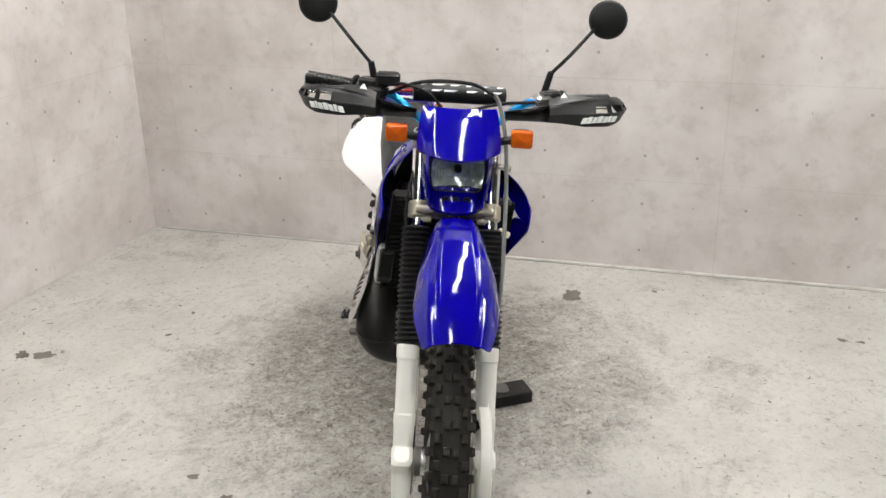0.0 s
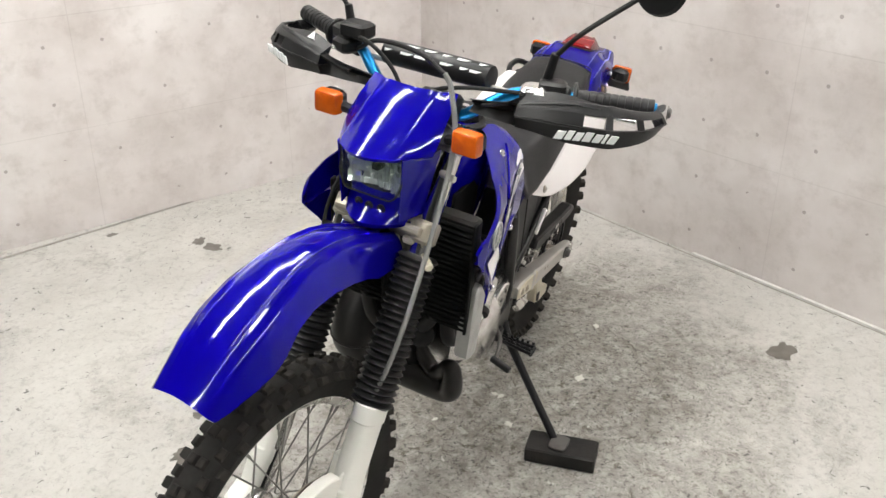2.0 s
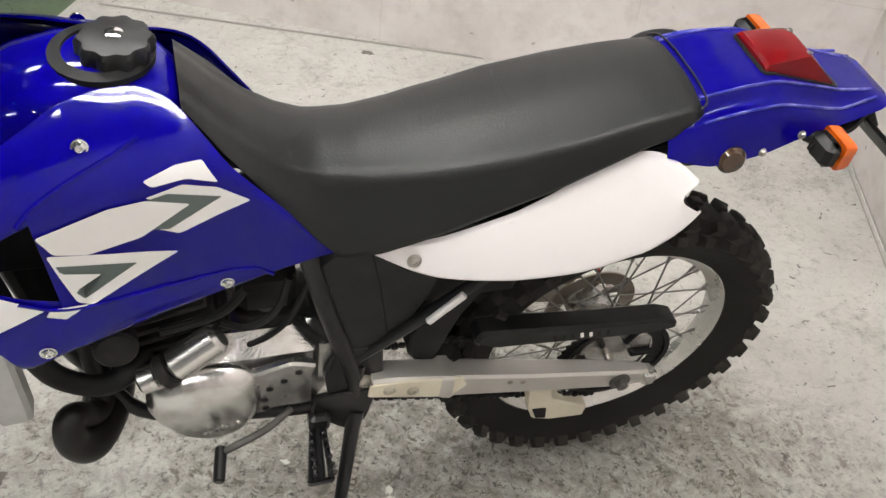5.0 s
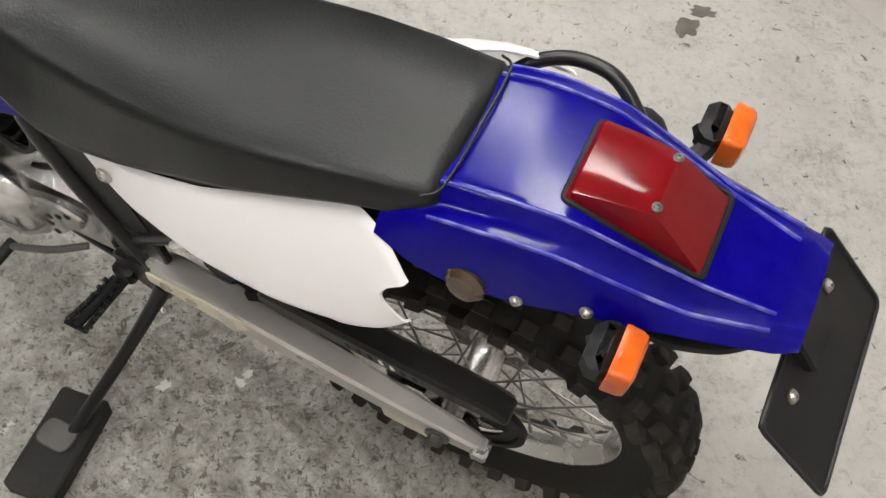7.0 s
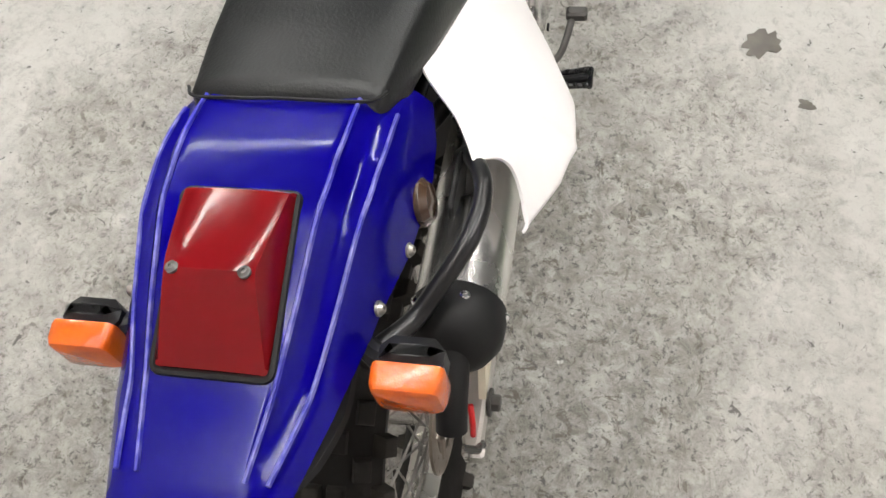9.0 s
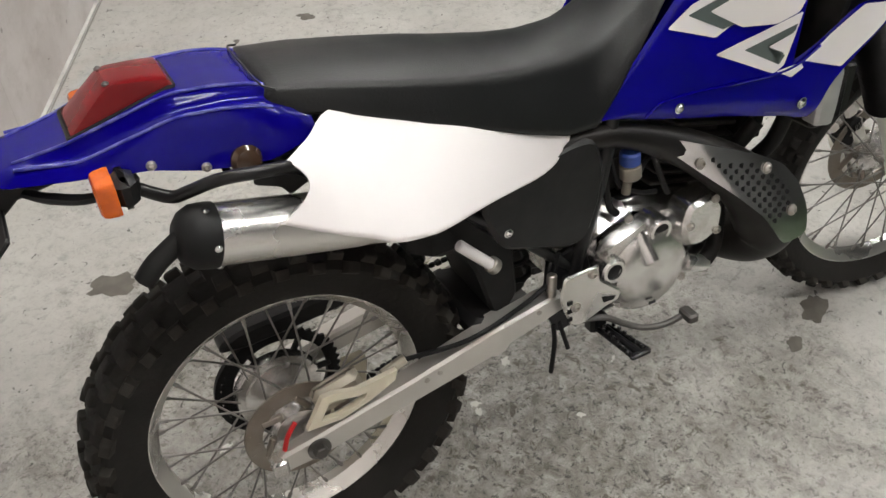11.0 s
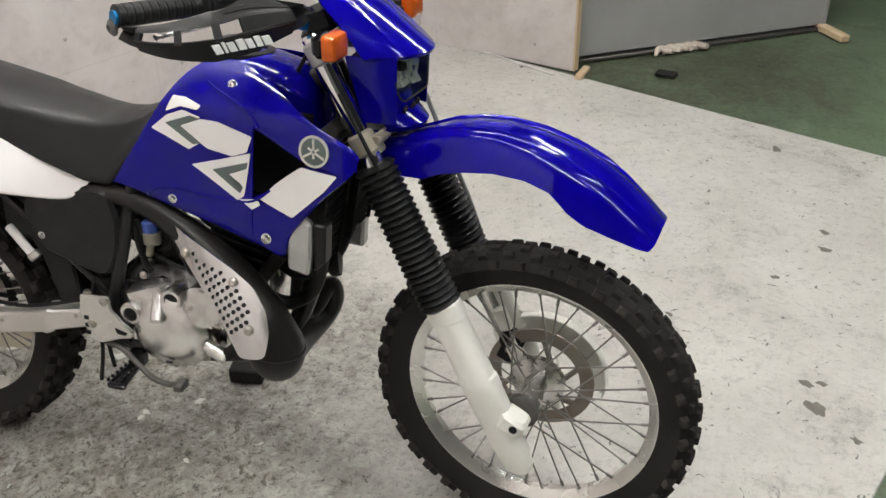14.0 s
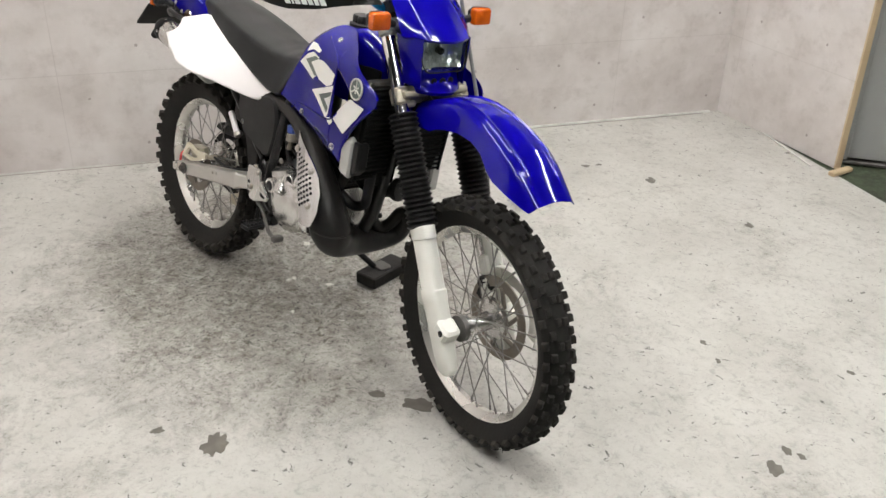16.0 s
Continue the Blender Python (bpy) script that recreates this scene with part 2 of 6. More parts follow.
STEEL = material("zinc_steel", (0.50, 0.48, 0.45), 0.36, metal=0.9, wear=0.5, wear_scale=40, wear_colour=(0.30, 0.22, 0.14))
RUSTY = material("dusty_disc_steel", (0.28, 0.25, 0.22), 0.45, metal=0.75, wear=0.6, wear_scale=16, wear_colour=(0.18, 0.13, 0.09), bump=0.1)
SPOKE = material("spoke_steel", (0.30, 0.29, 0.28), 0.40, metal=0.85, wear=0.5, wear_scale=25, wear_colour=(0.14, 0.11, 0.09))
CREAM = material("cream_plastic", (0.70, 0.65, 0.52), 0.5, wear=0.4, wear_scale=14, wear_colour=(0.45, 0.38, 0.27))
CLAMP = material("cast_clamp", (0.46, 0.425, 0.35), 0.5, metal=0.55, wear=0.5, wear_scale=22, wear_colour=(0.34, 0.29, 0.21), bump=0.15)
ORANGE = material("amber_lens", (0.60, 0.105, 0.004), 0.2, coat=0.15, wear=0.7, wear_scale=38, wear_colour=(0.40, 0.055, 0.003), bump=0.25, bump_scale=140)
RED = material("red_lens", (0.15, 0.004, 0.006), 0.16, spec=0.22, wear=0.6, wear_scale=12, wear_colour=(0.12, 0.003, 0.005), rough_vary=0.05)
BRONZE = material("brown_reflector", (0.055, 0.030, 0.018), 0.12, coat=0.5, wear=0.3, wear_scale=30)
LENS_RED = material("bright_red_cap", (0.60, 0.008, 0.010), 0.3)
GLASS = bpy.data.materials.new("lamp_glass")
GLASS.use_nodes = True
glass_nodes, glass_links = GLASS.node_tree.nodes, GLASS.node_tree.links
glass_mix, glass_clear, glass_gloss = (glass_nodes.new("ShaderNode" + k) for k in ("MixShader", "BsdfTransparent", "BsdfGlossy"))
glass_clear.inputs["Color"].default_value = (0.93, 0.95, 0.95, 1)
glass_gloss.inputs["Roughness"].default_value = 0.05
glass_mix.inputs[0].default_value = 0.05
glass_links.new(glass_clear.outputs[0], glass_mix.inputs[1])
glass_links.new(glass_gloss.outputs[0], glass_mix.inputs[2])
glass_links.new(glass_mix.outputs[0], glass_nodes["Material Output"].inputs["Surface"])
REFLECTOR = material("lamp_reflector", (0.92, 0.93, 0.93), 0.18, metal=0.65)
GREY_HOSE = material("grey_cable_sheath", (0.20, 0.20, 0.195), 0.5, wear=0.3, wear_scale=30)
SHIELD = material("radiator_tank_alu", (0.50, 0.50, 0.49), 0.48, metal=0.5, wear=0.3, wear_scale=20)
DECAL_WHITE = material("white_decal", (0.92, 0.90, 0.89), 0.30, wear=0.1, wear_scale=9)
DECAL_GREY = material("grey_decal", (0.10, 0.125, 0.12), 0.4)
BADGE = material("silver_badge", (0.66, 0.65, 0.62), 0.35, metal=0.6)
LETTER = material("white_lettering", (0.78, 0.79, 0.78), 0.5)
BLUE_BAR = material("blue_anodised", (0.015, 0.22, 0.52), 0.28, metal=0.85)
BLUE_CAP = material("blue_oil_cap", (0.02, 0.05, 0.22), 0.5)
TRANSLUCENT = material("milky_tank", (0.16, 0.145, 0.115), 0.5)
WOOD_DARK = material("dark_block_wood", (0.011, 0.0105, 0.010), 0.6, spec=0.3, wear=0.5, wear_scale=9, wear_colour=(0.032, 0.028, 0.025), bump=0.3, bump_scale=70)
WOOD = material("pale_wood", (0.52, 0.40, 0.26), 0.7, wear=0.4, wear_scale=9, wear_colour=(0.40, 0.28, 0.16), bump=0.2)
GREY_STEEL = material("grey_painted_steel", (0.30, 0.30, 0.295), 0.5, wear=0.35, wear_scale=2.2, wear_colour=(0.18, 0.178, 0.17), rough_vary=0.1)
RAG = material("rag_cloth", (0.50, 0.44, 0.38), 0.9, wear=0.6, wear_scale=18, wear_colour=(0.24, 0.19, 0.15), bump=0.5, bump_scale=60)
STAIN = material("oil_stain", (0.110, 0.098, 0.083), 0.45, wear=0.6, wear_scale=22, wear_colour=(0.19, 0.175, 0.150))
SEALANT = material("grubby_sealant", (0.68, 0.67, 0.64), 0.7, wear=0.5, wear_scale=8, wear_colour=(0.20, 0.19, 0.175))
GRIME = material("wall_foot_grime", (0.29, 0.275, 0.25), 0.8, wear=0.6, wear_scale=5, wear_colour=(0.38, 0.36, 0.33))
CREAM_PAINT = material("pale_door_paint", (0.66, 0.65, 0.62), 0.5, wear=0.3, wear_scale=3)

lamp_tube = bpy.data.materials.new("fluorescent_tube")
lamp_tube.use_nodes = True
lamp_tube.node_tree.nodes["Principled BSDF"].inputs["Emission Color"].default_value = (1.0, 0.985, 0.95, 1)
lamp_tube.node_tree.nodes["Principled BSDF"].inputs["Emission Strength"].default_value = 84.0


# ---------------------------------------------------------------- mesh helpers
def spline(points, steps=6):
    """A smooth line through the points."""
    p = [Vector(q) for q in points]
    p = [2 * p[0] - p[1], *p, 2 * p[-1] - p[-2]]
    out = []
    for i in range(1, len(p) - 2):
        for k in range(steps):
            t = k / steps
            a, b, c, d = p[i - 1:i + 3]
            out.append(0.5 * (2 * b + (c - a) * t + (2 * a - 5 * b + 4 * c - d) * t * t + (3 * b - a - 3 * c + d) * t ** 3))
    return [*out, p[-2]]


def curve(stops, x):
    """A value read from stops (x, value, x, value ...), smoothed between them."""
    pairs = list(zip(stops[::2], stops[1::2]))
    if x <= pairs[0][0]:
        return pairs[0][1]
    for (a, p), (b, q) in zip(pairs, pairs[1:]):
        if x <= b:
            return p + (q - p) * (x - a) / (b - a)
    return pairs[-1][1]


class Geo:
    """A mesh in the making."""

    def __init__(self):
        self.v, self.f = [], []

    def add(self, verts, faces):
        n = len(self.v)
        self.v += [Vector(p) for p in verts]
        self.f += [tuple(i + n for i in face) for face in faces]
        return self

    def move(self, m):
        self.v = [m @ p for p in self.v]
        return self

    def loft(self, rings, closed=True, caps=True, around=False):
        k, n = len(rings[0]), len(rings)
        faces = []
        for a in range(n if around else n - 1):
            b = (a + 1) % n
            for i in range(k if closed else k - 1):
                j = (i + 1) % k
                faces.append((a * k + i, a * k + j, b * k + j, b * k + i))
        if caps and not around:
            faces += [tuple(reversed(range(k))), tuple(range((n - 1) * k, n * k))]
        return self.add([p for ring in rings for p in ring], faces)

    def tube(self, points, radius, n=10, steps=0, flat=1.0, up=(0, 0, 1), around=False):
        """A rod along the points; radius one number or one for each point."""
        p = [Vector(q) for q in points]
        radii = list(radius) if isinstance(radius, (list, tuple)) else [radius] * len(p)
        if steps:
            both = spline(p, steps)
            radii = [radii[min(i // steps, len(radii) - 1)] + (radii[min(i // steps + 1, len(radii) - 1)] - radii[min(i // steps, len(radii) - 1)]) * ((i % steps) / steps) for i in range(len(both))]
            p = both
        rings, side = [], None
        for i, q in enumerate(p):
            if around:
                ahead = (p[(i + 1) % len(p)] - p[i - 1]).normalized()
            else:
                ahead = (p[min(i + 1, len(p) - 1)] - p[max(i - 1, 0)]).normalized()
            if side is None:
                ref = Vector(up) if abs(ahead.dot(Vector(up))) < 0.95 else Vector((1, 0, 0))
                side = ahead.cross(ref).normalized()
            side = (side - ahead * side.dot(ahead)).normalized()
            other = ahead.cross(side)
            rings.append([q + (side * math.cos(2 * math.pi * k / n) + other * math.sin(2 * math.pi * k / n) * flat) * radii[i] for k in range(n)])
        return self.loft(rings, around=around)

    def spin(self, profile, centre, axis=(0, 1, 0), n=32, closed=False):
        """A turned shape; profile of (radius, along)."""
        ax = Vector(axis).normalized()
        ref = Vector((0, 0, 1)) if abs(ax.z) < 0.9 else Vector((1, 0, 0))
        s = ax.cross(ref).normalized()
        t = ax.cross(s)
        c = Vector(centre)
        rings = [[c + (s * math.cos(2 * math.pi * k / n) + t * math.sin(2 * math.pi * k / n)) * r + ax * h for k in range(n)] for r, h in profile]
        return self.loft(rings, caps=not closed, around=closed)

    def rod(self, a, b, r, n=12, r2=None, bevel=None):
        a, b = Vector(a), Vector(b)
        long = (b - a).length
        r2 = r if r2 is None else r2
        e = min(r, r2, long / 2) * 0.25 if bevel is None else bevel
        return self.spin([(max(r - e, 1e-4), 0), (r, e), (r2, long - e), (max(r2 - e, 1e-4), long)], a, b - a, n)

    def box(self, centre, size, rot=None, bevel=0.003):
        """A box with bevelled edges."""
        hx, hy, hz = (s / 2 for s in size)
        e = min(bevel, hx * 0.9, hy * 0.9, hz * 0.9)
        rings = []
        for z, d in ((-hz, e), (-hz + e, 0), (hz - e, 0), (hz, e)):
            x, y = hx - d, hy - d
            c = e
            rings.append([Vector(q) for q in ((x - c, -y, z), (x, -y + c, z), (x, y - c, z), (x - c, y, z), (-x + c, y, z), (-x, y - c, z), (-x, -y + c, z), (-x + c, -y, z))])
        m = Matrix.Translation(centre) @ (rot.to_4x4() if rot else Matrix())
        return self.loft([[m @ q for q in ring] for ring in rings])

    def plate(self, outline, y0, y1, bevel=0.002, axes="xz"):
        """A flat plate: an outline in the plane of axes, from y0 to y1 across it, with bevelled edges."""
        pts = [Vector((a, b)) for a, b in outline]
        area = sum(p.x * q.y - q.x * p.y for p, q in zip(pts, pts[1:] + pts[:1]))
        if area < 0:
            pts.reverse()
        inner = []
        for i, p in enumerate(pts):
            a, b = (p - pts[i - 1]).normalized(), (pts[(i + 1) % len(pts)] - p).normalized()
            na, nb = Vector((-a.y, a.x)), Vector((-b.y, b.x))
            h = na + nb
            h = h / max(h.length_squared / 2, 0.35)
            inner.append(p + h * bevel)
        lo, hi = min(y0, y1), max(y0, y1)
        e = min(bevel, (hi - lo) / 2.01)

        def place(p, y):
            return Vector((p.x, y, p.y)) if axes == "xz" else Vector((y, p.x, p.y)) if axes == "yz" else Vector((p.x, p.y, y))

        return self.loft([[place(p, y) for p in ring] for ring, y in ((inner, lo), (pts, lo + e), (pts, hi - e), (inner, hi))])

    def sheet(self, fn, nu, nv, thick):
        """A curved shell: fn(u, v) with u and v from 0 to 1, thickened along its normal."""
        def normal(u, v):
            h = 1e-3
            a = fn(min(u + h, 1), v) - fn(max(u - h, 0), v)
            b = fn(u, min(v + h, 1)) - fn(u, max(v - h, 0))
            n = a.cross(b)
            return n.normalized() if n.length > 1e-12 else Vector((0, 0, 1))

        outer, inner = [], []
        for i in range(nu + 1):
            for j in range(nv + 1):
                u, v = i / nu, j / nv
                p = fn(u, v)
                outer.append(p)
                inner.append(p - normal(u, v) * thick)
        w = nv + 1
        total = (nu + 1) * w
        faces = []
        for i in range(nu):
            for j in range(nv):
                a, b, c, d = i * w + j, (i + 1) * w + j, (i + 1) * w + j + 1, i * w + j + 1
                faces += [(a, b, c, d), (total + d, total + c, total + b, total + a)]
        rim = [i * w for i in range(nu)] + [nu * w + j for j in range(nv)] + [(nu - i) * w + nv for i in range(nu)] + [nv - j for j in range(nv)]
        for a, b in zip(rim, rim[1:] + rim[:1]):
            faces.append((b, a, total + a, total + b))
        return self.add(outer + inner, faces)

    def bolt(self, at, axis, r=0.007, h=0.005):
        """A domed bolt head on a washer."""
        a = Vector(at)
        ax = Vector(axis).normalized()
        return self.spin([(r * 1.25, -0.001), (r * 1.25, 0.0012), (r, 0.0016), (r * 0.95, h * 0.6), (r * 0.6, h), (r * 0.4, h), (r * 0.36, h * 0.55)], a, ax, 12)


def mesh_of(name, geo, mat, angle=34):
    me = bpy.data.meshes.new(name)
    me.from_pydata([tuple(p) for p in geo.v], [], geo.f)
    bm = bmesh.new()
    bm.from_mesh(me)
    bmesh.ops.remove_doubles(bm, verts=bm.verts, dist=1e-6)
    bmesh.ops.recalc_face_normals(bm, faces=bm.faces)
    bm.to_mesh(me)
    bm.free()
    me.polygons.foreach_set("use_smooth", [True] * len(me.polygons))
    me.set_sharp_from_angle(angle=radians(angle))
    me.materials.append(mat)
    return me


def part(name, geo, mat, parent, label="", m=None, angle=34):
    if m is not None:
        geo.move(m)
    ob = new(name, mesh_of(name, geo, mat, angle))
    ob.parent = parent
    return tagged(ob, label)


def thing(name, geo, mat, label, category, group="", kind=""):
    return tagged(new(name, mesh_of(name, geo, mat)), label, category, group, kind)


def smooth_outline(points, steps=4):
    """A closed outline rounded through its points."""
    p = [Vector(q) for q in points]
    out = []
    for i in range(len(p)):
        a, b, c, d = p[i - 1], p[i], p[(i + 1) % len(p)], p[(i + 2) % len(p)]
        for k in range(steps):
            t = k / steps
            out.append(tuple(0.5 * (2 * b + (c - a) * t + (2 * a - 5 * b + 4 * c - d) * t * t + (3 * b - a - 3 * c + d) * t ** 3)))
    return out


def rounded(points, r, steps=3):
    """A closed outline with its corners rounded off by about r."""
    p = [Vector(q) for q in points]
    out = []
    for i, q in enumerate(p):
        a, b = p[i - 1] - q, p[(i + 1) % len(p)] - q
        s, t = q + a.normalized() * min(r, a.length * 0.45), q + b.normalized() * min(r, b.length * 0.45)
        for k in range(steps + 1):
            w = k / steps
            out.append(tuple(s * (1 - w) ** 2 + q * 2 * w * (1 - w) + t * w * w))
    return out

# ---------------------------------------------------------------- the room
def slab(name, outline, z0, z1, mat, label, category):
    ob = thing(name, Geo().plate(outline, z0, z1, 0.003, "xy"), mat, label, category, kind="structure")
    return ob


def flat(points):
    return [(p.x, p.y) for p in points]


slab("ground_green", [(-4.5, -5.5), (7.5, -5.5), (7.5, 6.5), (-4.5, 6.5)], -0.10, -0.006, GREEN, "worn green painted concrete workshop floor", "floor")
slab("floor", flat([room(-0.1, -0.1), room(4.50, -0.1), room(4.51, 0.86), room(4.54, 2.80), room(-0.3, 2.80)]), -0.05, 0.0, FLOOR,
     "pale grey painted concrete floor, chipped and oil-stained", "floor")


def wall(name, a, b, height, thick, mat, label):
    """A wall from a to b on the ground; its covered face looks to the left of the way from a to b."""
    a, b = Vector(a), Vector(b)
    along = (b - a).normalized()
    side = Vector((-along.y, along.x, 0))
    ob = thing(name, Geo().box(((b - a).length / 2, height / 2, -thick / 2), ((b - a).length, height, thick), bevel=0.002), mat, label, "wall", kind="structure")
    ob.matrix_world = Matrix(((along.x, 0, side.x, a.x), (along.y, 0, side.y, a.y), (0, 1, 0, 0), (0, 0, 0, 1)))
    return ob


HIGH = 3.0
wall("wall_back", room(4.57, 0), room(-0.12, 0), HIGH, 0.12, WALL, "concrete-look wall covering with faint board joints and tie holes")
wall("wall_right", room(0, 0), room(-0.128, 2.72), HIGH, 0.10, WALL, "concrete-look partition beside the bike with tie holes")
wall("wall_left", room(4.545, 0.86), room(4.452, 0), HIGH, 0.035, WALL, "short concrete-look partition ending at a raw wood edge")
# unseen far walls and ceiling, added; dark tones cut bounce light and reflections
wall("wall_far_side", (-4.5, 6.5, 0), (-4.5, -5.5, 0), HIGH, 0.1, PLAIN, "unseen plain dull grey wall closing the room")
wall("wall_far_front", (7.5, -5.5, 0), (7.5, 6.5, 0), HIGH, 0.1, PLAIN, "unseen plain dull grey wall closing the room")
wall("wall_far_right", (-4.5, -5.5, 0), (7.5, -5.5, 0), HIGH, 0.1, PLAIN, "unseen plain dull grey wall closing the room")
wall("wall_far_left", (7.5, 6.5, 0), (-4.5, 6.5, 0), HIGH, 0.1, PLAIN, "unseen plain dull grey wall closing the room")
slab("ceiling", [(-4.6, -5.6), (7.6, -5.6), (7.6, 6.6), (-4.6, 6.6)], HIGH, HIGH + 0.1, CEILING, "unseen plain dark grey ceiling closing the room", "ceiling")


def room_box(name, u, v, z, size, mat, label, category, kind="structure", bevel=0.002, turn=0.0):
    ob = thing(name, Geo().box((0, 0, 0), size, bevel=bevel), mat, label, category, kind=kind)
    angle = math.atan2(ROOM_U.y, ROOM_U.x) + radians(turn)
    ob.matrix_world = Matrix.Translation(room(u, v, z)) @ Matrix.Rotation(angle, 4, "Z")
    return ob


# raw timber closing the partition's end, and a thin gap strip along the wall foot
room_box("trim_timber_edge", 4.563, 0.864, 1.5, (0.035, 0.012, 3.0), WOOD, "raw pale timber edge of the partition", "trim")
room_box("trim_wall_foot", 3.05, 0.007, 0.005, (2.7, 0.014, 0.010), SEALANT, "thin pale sealant line at the foot of the wall", "trim")
room_box("trim_wall_foot", 0.65, 0.004, 0.003, (1.2, 0.006, 0.006), SEALANT, "thin pale sealant line at the foot of the wall", "trim")
room_box("trim_right_foot", -0.060, 1.36, 0.003, (0.008, 2.70, 0.007), GRIME, "dark grimy line at the foot of the wall", "trim", turn=2.7)
room_box("trim_back_grime", 2.20, 0.018, 0.001, (4.3, 0.006, 0.003), GRIME, "dark grimy line at the foot of the wall", "trim")
room_box("trim_side_foot", 4.491, 0.42, 0.005, (0.008, 0.80, 0.008), SEALANT, "thin pale sealant line at the foot of the wall", "trim", turn=-6.2)

# grey steel panel standing beyond the partition, on the green floor
def steel_panel():
    a, b = Vector((1.035, 2.790, 0)), Vector((2.20, 3.585, 0))
    along = (b - a).normalized()
    long = (b - a).length
    root = tagged(new("steel_panel"), "large grey painted steel panel standing on the green floor", "panel")
    root.matrix_world = Matrix(((along.x, -along.y, 0, a.x), (along.y, along.x, 0, a.y), (0, 0, 1, 0), (0, 0, 0, 1)))
    part("sheet", Geo().box((long / 2, 0.02, 1.03), (long, 0.035, 2.0), bevel=0.006), GREY_STEEL, root)
    part("bottom_rail", Geo().box((long / 2, 0.02, 0.009), (long, 0.05, 0.018), bevel=0.004), DARK_STEEL, root, "dull dark bottom rail")
    part("edge_post", Geo().box((0.012, 0.02, 1.03), (0.024, 0.046, 2.02), bevel=0.004), GREY_STEEL, root)
    part("edge_post", Geo().box((long - 0.012, 0.02, 1.03), (0.024, 0.046, 2.02), bevel=0.004), GREY_STEEL, root)
    part("foot", Geo().box((long - 0.02, -0.05, 0.018), (0.05, 0.28, 0.036), bevel=0.005), WOOD, root, "pale wooden batten foot")


steel_panel()


def rag():
    rng = random.Random(5)
    geo = Geo()
    for k in range(5):
        cx, cy = -0.09 + 0.048 * k, rng.uniform(-0.02, 0.02)
        pts = [(cx - 0.06, cy - 0.02, 0.010), (cx - 0.02, cy + 0.02, 0.026), (cx + 0.02, cy - 0.012, 0.022), (cx + 0.06, cy + 0.02, 0.010)]
        geo.tube(pts, [0.007, 0.021, 0.019, 0.006], 8, 4, flat=0.75)
    ob = thing("rag", geo, RAG, "crumpled dirty beige rag lying on the floor", "rag")
    ob.matrix_world = pose(1.52, 3.08, -0.004, rz=33)


rag()


def small_block(name, mat, at, size, turn, label, category):
    ob = thing(name, Geo().box((0, 0, size[2] / 2), size, bevel=0.004), mat, label, category)
    ob.matrix_world = pose(*at, rz=turn)


small_block("rubber_pad", MATT, (1.476, 2.761, -0.006), (0.095, 0.055, 0.022), -12, "small black rubber pad lying on the green floor", "pad")
small_block("wood_wedge", WOOD, (1.10, 2.665, 0.0), (0.035, 0.14, 0.022), -8, "small pale wooden wedge beside the partition", "wood")


def stain(u, v, size, seed, mat=STAIN, label="dark dried oil stain on the grey floor"):
    """A thin dried spill with an uneven edge."""
    rng = random.Random(seed)
    geo = Geo()
    for cx, cy, r in [(0, 0, size)]:
        ring = []
        for k in range(22):
            a = 2 * math.pi * k / 22
            w = r * (0.78 + 0.5 * noise.noise((math.cos(a) * 1.9 + seed, math.sin(a) * 1.9, seed * 1.7)) + rng.uniform(-0.07, 0.07))
            ring.append((cx + math.cos(a) * w * 1.25, cy + math.sin(a) * w * 0.8))
        geo.plate(ring, 0.0, 0.0012, 0.0004, "xy")
    ob = thing("floor_stain", geo, mat, label, "stain", "floor stains")
    ob.matrix_world = pose(u, v, 0.0003, rz=rng.uniform(0, 180))


for n, (sx, sy, size) in enumerate([(-0.24, 0.81, 0.062), (0.01, -1.34, 0.045), (1.047, -0.543, 0.050), (2.060, 0.597, 0.032), (0.615, 1.866, 0.030), (2.04, 0.69, 0.020), (2.08, 0.70, 0.014),
                                    (0.318, 1.747, 0.022), (0.346, 1.81, 0.016), (-0.005, -1.43, 0.036), (0.90, -0.642, 0.020), (0.115, -1.79, 0.022), (1.16, 1.83, 0.024), (1.255, 0.008, 0.048), (1.14, -0.056, 0.026),
                                    (1.965, 2.10, 0.024), (2.12, 1.50, 0.018), (2.115, 1.39, 0.020), (2.152, 0.503, 0.016), (1.57, 0.95, 0.014), (1.96, 1.184, 0.013), (1.665, 0.90, 0.012), (-0.10, -0.89, 0.014), (-0.30, -0.82, 0.014), (-0.232, 1.18, 0.014)]):
    stain(sx, sy, size, n + 1)


CHIP = material("bare_pale_patch", (0.66, 0.65, 0.61), 0.7, wear=0.4, wear_scale=30, wear_colour=(0.48, 0.47, 0.44))
for n, (sx, sy, size) in enumerate([(0.203, 0.282, 0.019), (0.516, 0.178, 0.016), (0.593, -0.020, 0.010), (0.402, 0.102, 0.012), (-0.117, 0.225, 0.014), (0.40, 0.08, 0.011)]):
    stain(sx, sy, size, n + 41, CHIP, "pale chipped patch on the grey floor")


# ceiling strip lights over and round the bike
def strip_light(x, y, turn):
    root = tagged(new("strip_light"), "white twin-tube fluorescent strip light on the ceiling", "ceiling light", "strip lights")
    root.matrix_world = pose(x, y, HIGH, rz=turn)
    part("housing", Geo().box((0, 0, -0.025), (2.46, 0.16, 0.05), bevel=0.006), CREAM_PAINT, root)
    for y0 in (-0.045, 0.045):
        part("tube", Geo().rod((-1.2, y0, -0.075), (1.2, y0, -0.075), 0.016, 12), lamp_tube, root, "lit fluorescent tube")


